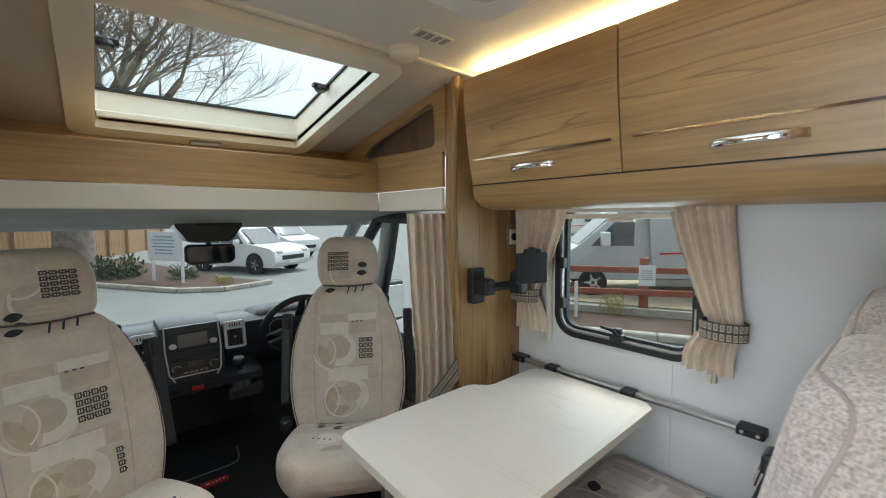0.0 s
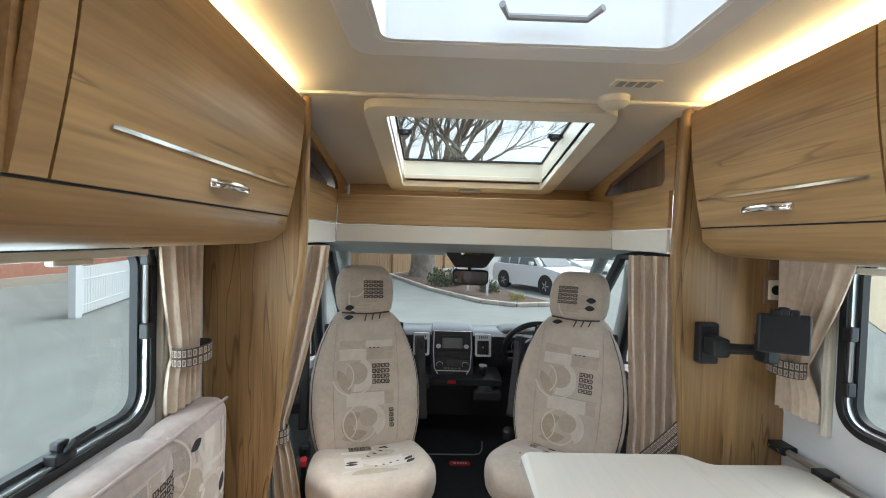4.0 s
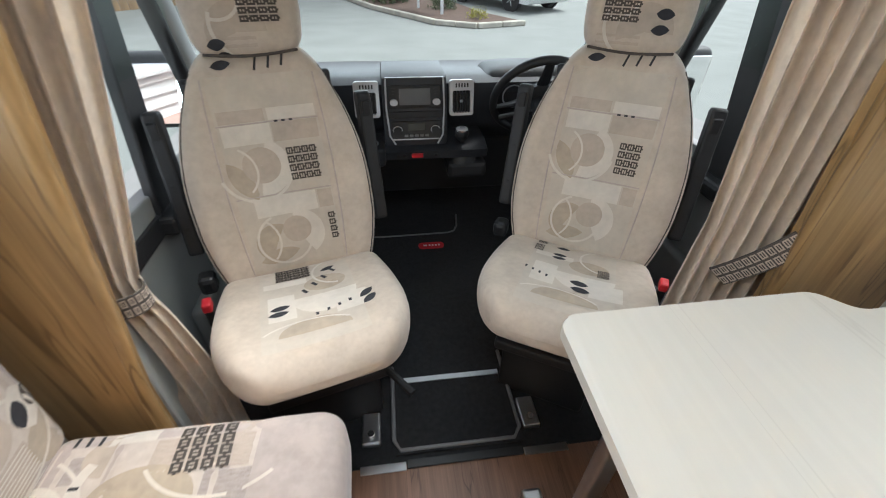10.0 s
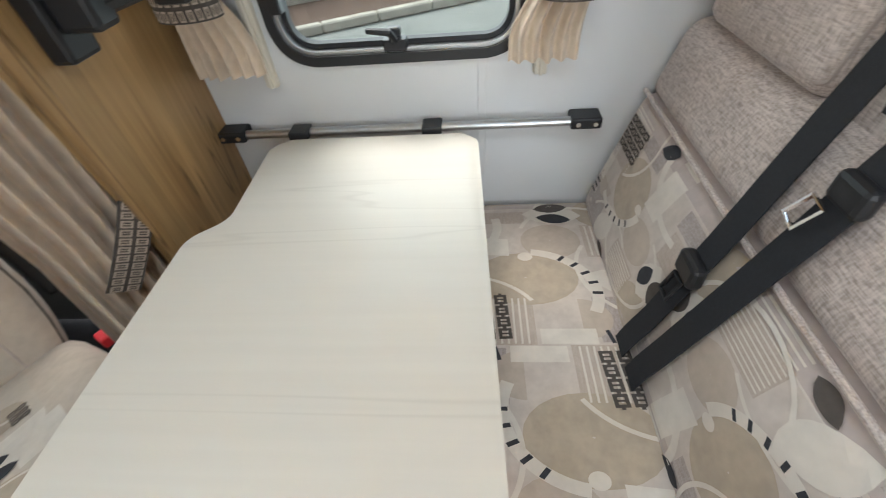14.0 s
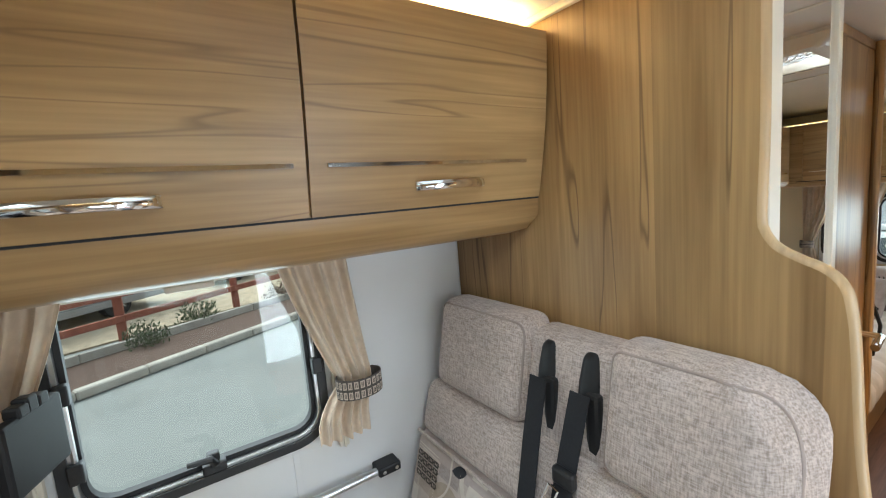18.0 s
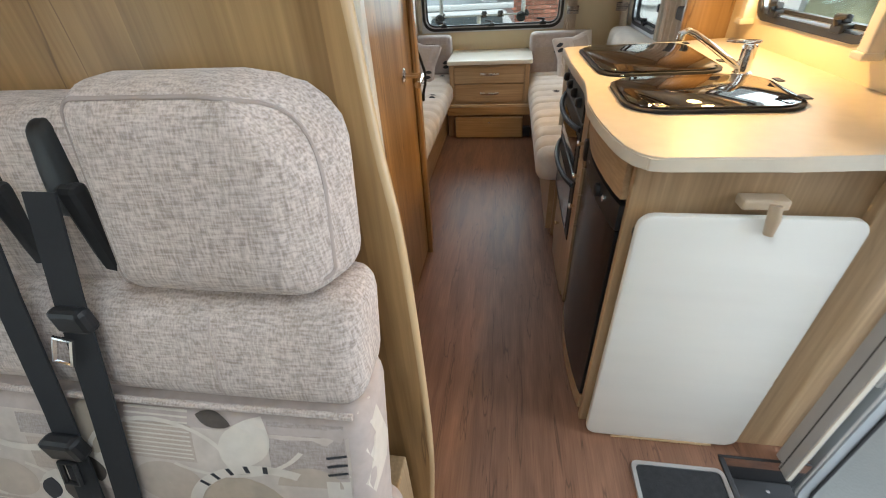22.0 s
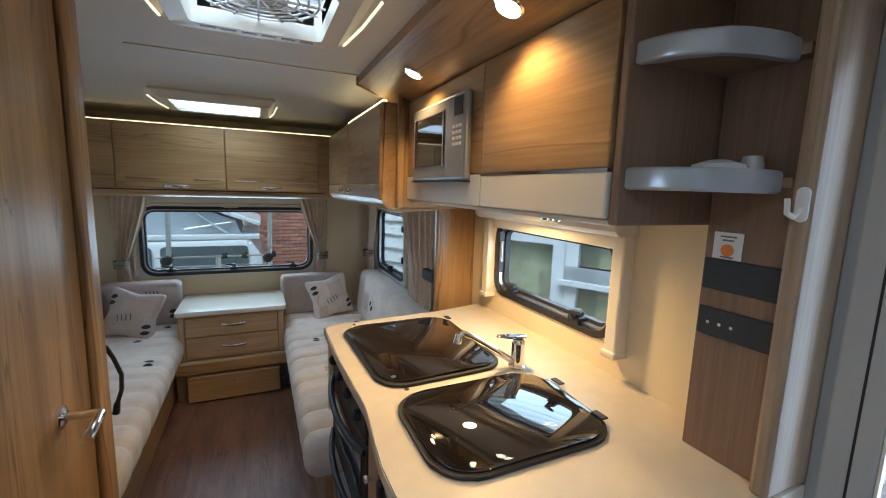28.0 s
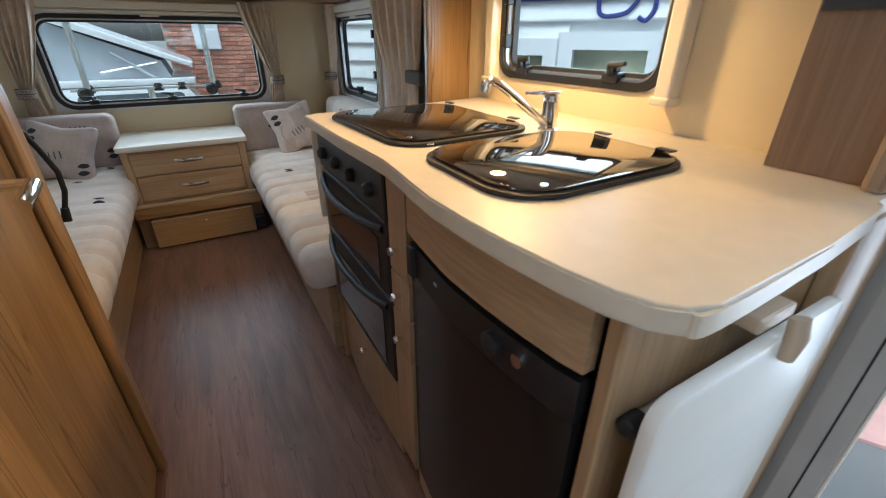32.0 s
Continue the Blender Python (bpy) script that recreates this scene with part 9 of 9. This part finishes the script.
def motorhome(label, m, length=6.6, paint=CARWHITE):
    """A white coachbuilt motorhome along x with its nose at +x."""
    c = thing("parked_motorhome", label, "motorhome", "parked motorhomes")
    L = length / 2
    smooth(part("body", bm_prism(rounded([(-L, 0.45), (L - 2.3, 0.45), (L - 2.3, 2.05), (L - 1.55, 2.25), (L - 1.75, 2.72), (-L, 2.72)], 0.12, 4), -1.1, 1.1, 1, 0.05, 2), paint, c), 40)
    smooth(part("cab", bm_prism(rounded([(L - 2.35, 0.4), (L - 0.05, 0.4), (L, 0.9), (L - 0.65, 1.25), (L - 1.6, 2.1), (L - 2.35, 2.1)], 0.08, 4), -0.98, 0.98, 1, 0.08, 2), paint, c), 40)
    for s in (-1, 1):
        part("cab_window", bm_prism([(L - 1.95, 1.25), (L - 0.95, 1.25), (L - 1.6, 1.95), (L - 1.95, 1.95)], *sorted((s * 0.97, s * 0.99)), 1), CARGLASS, c)
        for x0, x1 in ((-L + 0.6, -L + 1.5), (-0.6, 0.5)):
            w = part("side_window", bm_prism(rounded(rect(x0, x1, 1.45, 2.0), 0.08, 4), *sorted((s * 1.09, s * 1.115)), 1), CARGLASS, c)
        part("stripe", bm_prism([(-L + 0.4, 1.15), (L - 2.5, 1.05), (L - 2.5, 1.09), (-L + 0.4, 1.22)], *sorted((s * 1.09, s * 1.108)), 1), RED, c, "thin red stripe")
        for x in (L - 1.0, -L + 1.4):
            wheel(c, x, s * 0.92, 0.34, 0.22, s)
        box("door_mirror", L - 1.35, L - 1.15, *sorted((s * 0.98, s * 1.25)), 1.25, 1.6, CARWHITE, c, 0.04)
        part("headlight", moved(bm_box(-0.12, 0.12, -0.14, 0.14, -0.1, 0.1, 0.04), Matrix.Translation((L - 0.14, s * 0.75, 0.95))), ALU, c)
    bm = bmesh.new()
    bm.faces.new([bm.verts.new(p) for p in ((L - 0.66, -0.85, 1.28), (L - 0.66, 0.85, 1.28), (L - 1.5, 0.75, 2.04), (L - 1.5, -0.75, 2.04))])
    part("windscreen", bm, CARGLASS, c)
    box("side_skirt", -L + 0.1, L - 2.4, -1.08, 1.08, 0.28, 0.448, GREY_ALU, c, 0.02)
    c.matrix_basis = m
    return c


motorhome("silver-grey coachbuilt motorhome parked behind the rail fence", pose(12.2, 4.4, G, 0, 0, 131), 7.0, mat("silver_grey_car_paint", (0.52, 0.54, 0.56), 0.3, var=0.03, coat=0.4))
motorhome("white coachbuilt motorhome on the gravel display", pose(17.6, -1.9, G, 0, 0, 128))
motorhome("white coachbuilt motorhome far off on the gravel", pose(33.0, 22.0, G, 0, 0, 150))
motorhome("white coachbuilt motorhome far off on the gravel", pose(27.0, 8.0, G, 0, 0, 120))

# white picket fence and brick building beyond the sofa window
pf = thing("picket_fence", "white picket fence across the yard", "fence")
x0, y0, x1, y1 = -7.55, 9.55, -9.3, 15.2
n = 46
for i in range(n + 1):
    x, y = x0 + (x1 - x0) * i / n, y0 + (y1 - y0) * i / n
    box("picket", x - 0.03, x + 0.03, y - 0.035, y + 0.035, G + 0.05, G + 1.15, UPVC, pf)
for z in (0.25, 0.85):
    part("rail", bm_tube([(x0, y0, G + z), (x1, y1, G + z)], 0.04, 4), UPVC, pf)
box("gate_post", x0 - 0.09, x0 + 0.09, y0 - 0.12, y0 + 0.06, G, G + 1.9, UPVC, pf, 0.01)
hb2 = thing("brick_building", "red brick building across the yard", "building")
box("wall", -14.0, -13.7, 2.0, 22.0, G, 5.0, BRICK, hb2)
box("white_door", -13.69, -13.62, 12.3, 13.6, G + 0.3, G + 2.5, UPVC, hb2)
box("plinth", -13.7, -13.6, 2.0, 22.0, G, G + 0.3, MORTAR, hb2)

# white clad building beside the doorway
wb = thing("clad_building", "white clad building with plastic-framed windows", "building")


def clad_wall(a, b, z1, windows, parent):
    a, b = Vector((*a, 0)), Vector((*b, 0))
    d = b - a
    m = pose(a.x, a.y, G, 0, 0, math.degrees(math.atan2(d.y, d.x)))
    ln = d.length
    # boards lap over one another; openings are left free
    h = 0.145
    for i in range(int(z1 / h)):
        z = i * h
        cuts = sorted((w0, w1) for w0, w1, v0, v1 in windows if v0 - 0.06 < z + h / 2 < v1 + 0.06)
        u = 0.0
        for w0, w1 in [*cuts, (ln, ln)]:
            if w0 - u > 0.02:
                part("cladding_board", moved(bm_prism([(-0.0, z), (0.044, z), (0.046, z + 0.012), (0.010, z + h), (0.0, z + h)], u, w0, 0), m), UPVC, parent)
            u = max(u, w1)
    part("inner_wall", moved(bm_wall(0, ln, 0, z1, [w for w in windows], -0.12, -0.001, 1), m), UPVC, parent)
    for w0, w1, v0, v1 in windows:
        f = part("window", moved(bm_frame(rect(w0 - 0.06, w1 + 0.06, v0 - 0.06, v1 + 0.06), rect(w0 + 0.05, w1 - 0.05, v0 + 0.05, v1 - 0.05), -0.02, 0.05, 1), m), UPVC, parent, "white plastic window frame")
        part("pane", moved(bm_box(w0 + 0.02, w1 - 0.02, -0.01, -0.004, v0 + 0.02, v1 - 0.02), m), GLASS, f).visible_shadow = False
        part("sill", moved(bm_box(w0 - 0.1, w1 + 0.1, 0.0, 0.1, v0 - 0.1, v0 - 0.062), m), UPVC, f)
        part("blind", moved(bm_box(w0 - 0.3, w1 + 0.3, -0.036, -0.030, v0 + 0.01, v1 - 0.01), m), ROOMDARK, f)
    return m


m1 = clad_wall((-2.93, 0.06), (-0.163, -4.577), 3.4, [(0.22, 0.97, 0.63, 1.46), (0.22, 0.97, 1.47, 1.78), (1.07, 1.82, 0.63, 1.46), (1.07, 1.82, 1.47, 1.78), (2.08, 2.66, 0.63, 1.45), (2.08, 2.66, 1.46, 1.76), (2.77, 3.35, 0.63, 1.72)], wb)
m3 = clad_wall((-4.6, 0.055), (-2.94, 0.055), 3.4, [], wb)
for pts in ([(1.76, 2.03), (2.4, 2.02), (3.2, 2.02)], [(1.80, 2.10), (1.82, 2.30), (1.84, 2.38), (1.92, 2.39)], [(1.78, 2.56), (1.84, 2.48), (1.92, 2.40), (2.0, 2.36)], [(2.46, 2.14), (2.48, 1.97), (2.44, 1.91), (2.32, 1.92), (2.27, 1.96), (2.22, 2.03), (2.16, 2.02), (2.14, 1.95), (2.18, 1.88), (2.23, 1.90)], [(3.30, 2.14), (3.34, 1.98), (3.44, 1.93), (3.54, 1.97), (3.60, 2.06), (3.70, 2.04)]):
    part("painted_swirl", bm_tube(flowing([tuple(m1 @ Vector((u, 0.048, z))) for u, z in pts]), 0.014, 6), BLUE, wb, "blue painted swirl")
for x0 in (0.42, 0.47, 0.52, 0.57, 0.62):
    part("blind_strip", moved(bm_box(x0, x0 + 0.014, -0.0295, -0.026, 0.66, 1.44), m1), CARGLASS, wb, "dark upright blind strip")
lw = thing("low_brick_wall", "low brown brick wall at the corner of the white building", "wall")
box("core", -2.94, -2.52, 0.11, 1.6, G, G + 0.60, MORTAR, lw)
for r in range(8):
    for i in range(7):
        y = 0.115 + i * 0.225 + (0.11 if r % 2 else 0)
        box("brick", -2.53, -2.505, y, y + 0.212, G + 0.01 + r * 0.075, G + 0.072 + r * 0.075, BRICK, lw)
    for i in range(2):
        x = -2.94 + i * 0.215 + (0.0 if r % 2 else 0.02)
        box("brick", x, x + 0.203, 0.092, 0.112, G + 0.01 + r * 0.075, G + 0.072 + r * 0.075, BRICK, lw)
box("coping", -2.96, -2.49, 0.08, 1.62, G + 0.612, G + 0.66, KERB, lw, 0.008)

# camper van and brick wall behind the rear window
cv2 = thing("camper_van", "white camper van with a raised grey canvas roof", "camper van")
smooth(part("body", bm_prism(rounded([(0.62, 0.30), (0.70, 1.0), (0.85, 1.24), (5.2, 1.24), (5.5, 0.3)], 0.08, 4), -8.3, -6.5, 1, 0.08, 3), CARWHITE, cv2), 50)
for x0, x1 in ((0.88, 2.0), (2.1, 3.2)):
    part("side_window", bm_prism(rounded(rect(x0, x1, 0.78, 1.16), 0.06, 4), -6.495, -6.48, 1), CARGLASS, cv2)
smooth(part("roof_gutter", bm_prism(rect(0.72, 5.2, 1.245, 1.32), -8.25, -6.52, 1, 0.02), CARWHITE, cv2))
part("canvas", bm_prism([(0.98, 1.322), (5.1, 1.322), (5.1, 2.55), (2.6, 2.15), (1.05, 1.52)], -8.1, -6.65, 1), CANVAS, cv2, "grey canvas side of the raised roof")
part("roof_panel", bm_prism([(0.72, 1.44), (2.6, 2.16), (5.1, 2.56), (5.1, 2.66), (2.6, 2.26), (0.70, 1.50)], -8.2, -6.55, 1, 0.02), CARWHITE, cv2)
part("canvas_window", bm_prism([(2.3, 1.6), (3.4, 1.6), (3.4, 2.15), (2.45, 2.0)], -6.648, -6.64, 1), mat("dark_canvas_mesh", (0.12, 0.14, 0.16), 0.8), cv2)
part("roof_strut", bm_tube([(1.15, -6.6, 1.33), (1.55, -6.6, 1.62)], 0.02, 6), ALU, cv2)
part("roof_strut", bm_tube([(1.1, -6.6, 1.5), (1.7, -6.6, 1.4)], 0.015, 6), ALU, cv2)
for x in (1.4, 4.3):
    smooth(part("wheel", bm_lathe([(0.2, -0.1), (0.32, -0.1), (0.33, 0), (0.32, 0.1), (0.2, 0.1)], (x, -6.6, 0.33), 'Y', 20), RUBBER, cv2))
cv2.matrix_basis = Matrix.Translation((0, 0, G))
pr = thing("cycle_rack", "pale metal cycle rack on the rear of the vehicle", "rack")
for x in (1.42, 0.66):
    part("upright", bm_tube([(x, -3.62, 0.2), (x - 0.03, -3.62, 1.45)], 0.019, 8), ALU, pr)
    smooth(part("clamp", bm_lathe([(0.03, -0.03), (0.042, -0.02), (0.042, 0.02), (0.03, 0.03)], (x, -3.60, 0.84), "Y", 14), BLACK, pr))
for z in (0.86, 0.78):
    part("cross_bar", bm_tube([(0.62, -3.62, z), (1.5, -3.62, z)], 0.008, 8), ALU, pr)
for x in (0.62, 0.85, 1.0, 1.4):
    part("clamp", bm_lathe([(0.03, 0), (0.035, 0.02), (0.02, 0.05)], (x, -3.64, 0.84), 'Z', 12), BLACK, pr)
part("bracket", bm_tube([(1.05, -3.29, 0.5), (1.05, -3.62, 0.5), (1.05, -3.62, 0.86)], 0.02, 8), ALU, pr)

bw2 = thing("brick_wall", "red brick end wall of a building", "building")
box("mortar_face", -4.0, 1.0, -9.35, -9.05, G, 4.0, MORTAR, bw2)
bmh = bm_box(-0.105, 0.105, -0.02, 0.02, -0.031, 0.031, 0.003, 1)
brick_mesh = bpy.data.meshes.new("brick")
bmh.to_mesh(brick_mesh)
bmh.free()
BR2 = BRICK.copy()
_nt = BR2.node_tree
_info, _hs = _nt.nodes.new("ShaderNodeObjectInfo"), _nt.nodes.new("ShaderNodeHueSaturation")
_src = _nt.nodes["Principled BSDF"].inputs["Base Color"].links[0].from_socket
_rng = _nt.nodes.new("ShaderNodeMapRange")
_rng.inputs[3].default_value, _rng.inputs[4].default_value = 0.7, 1.35
_nt.links.new(_info.outputs["Random"], _rng.inputs[0])
_nt.links.new(_rng.outputs[0], _hs.inputs["Value"])
_nt.links.new(_src, _hs.inputs["Color"])
_nt.links.new(_hs.outputs[0], _nt.nodes["Principled BSDF"].inputs["Base Color"])
brick_mesh.materials.append(BR2)
rest = bmesh.new()
for r in range(60):
    z = G + 0.04 + r * 0.075
    for i in range(23):
        x = 0.88 - i * 0.225 + (0.11 if r % 2 else 0)
        if x > 0.92:
            continue
        near = -0.55 < x and 0.0 < z < 1.6
        if near:
            o = new("brick", brick_mesh)
            o.parent = bw2
            o.matrix_basis = Matrix.Translation((x, -9.042, z))
        else:
            bm_box(x - 0.105, x + 0.105, -9.07, -9.022, z - 0.031, z + 0.031, bm=rest)
tagged(part("brick_rest", rest, BRICK, bw2), kind="stuff")
box("white_window", 0.15, 0.55, -9.02, -8.98, 1.0, 1.7, UPVC, bw2, 0.01)
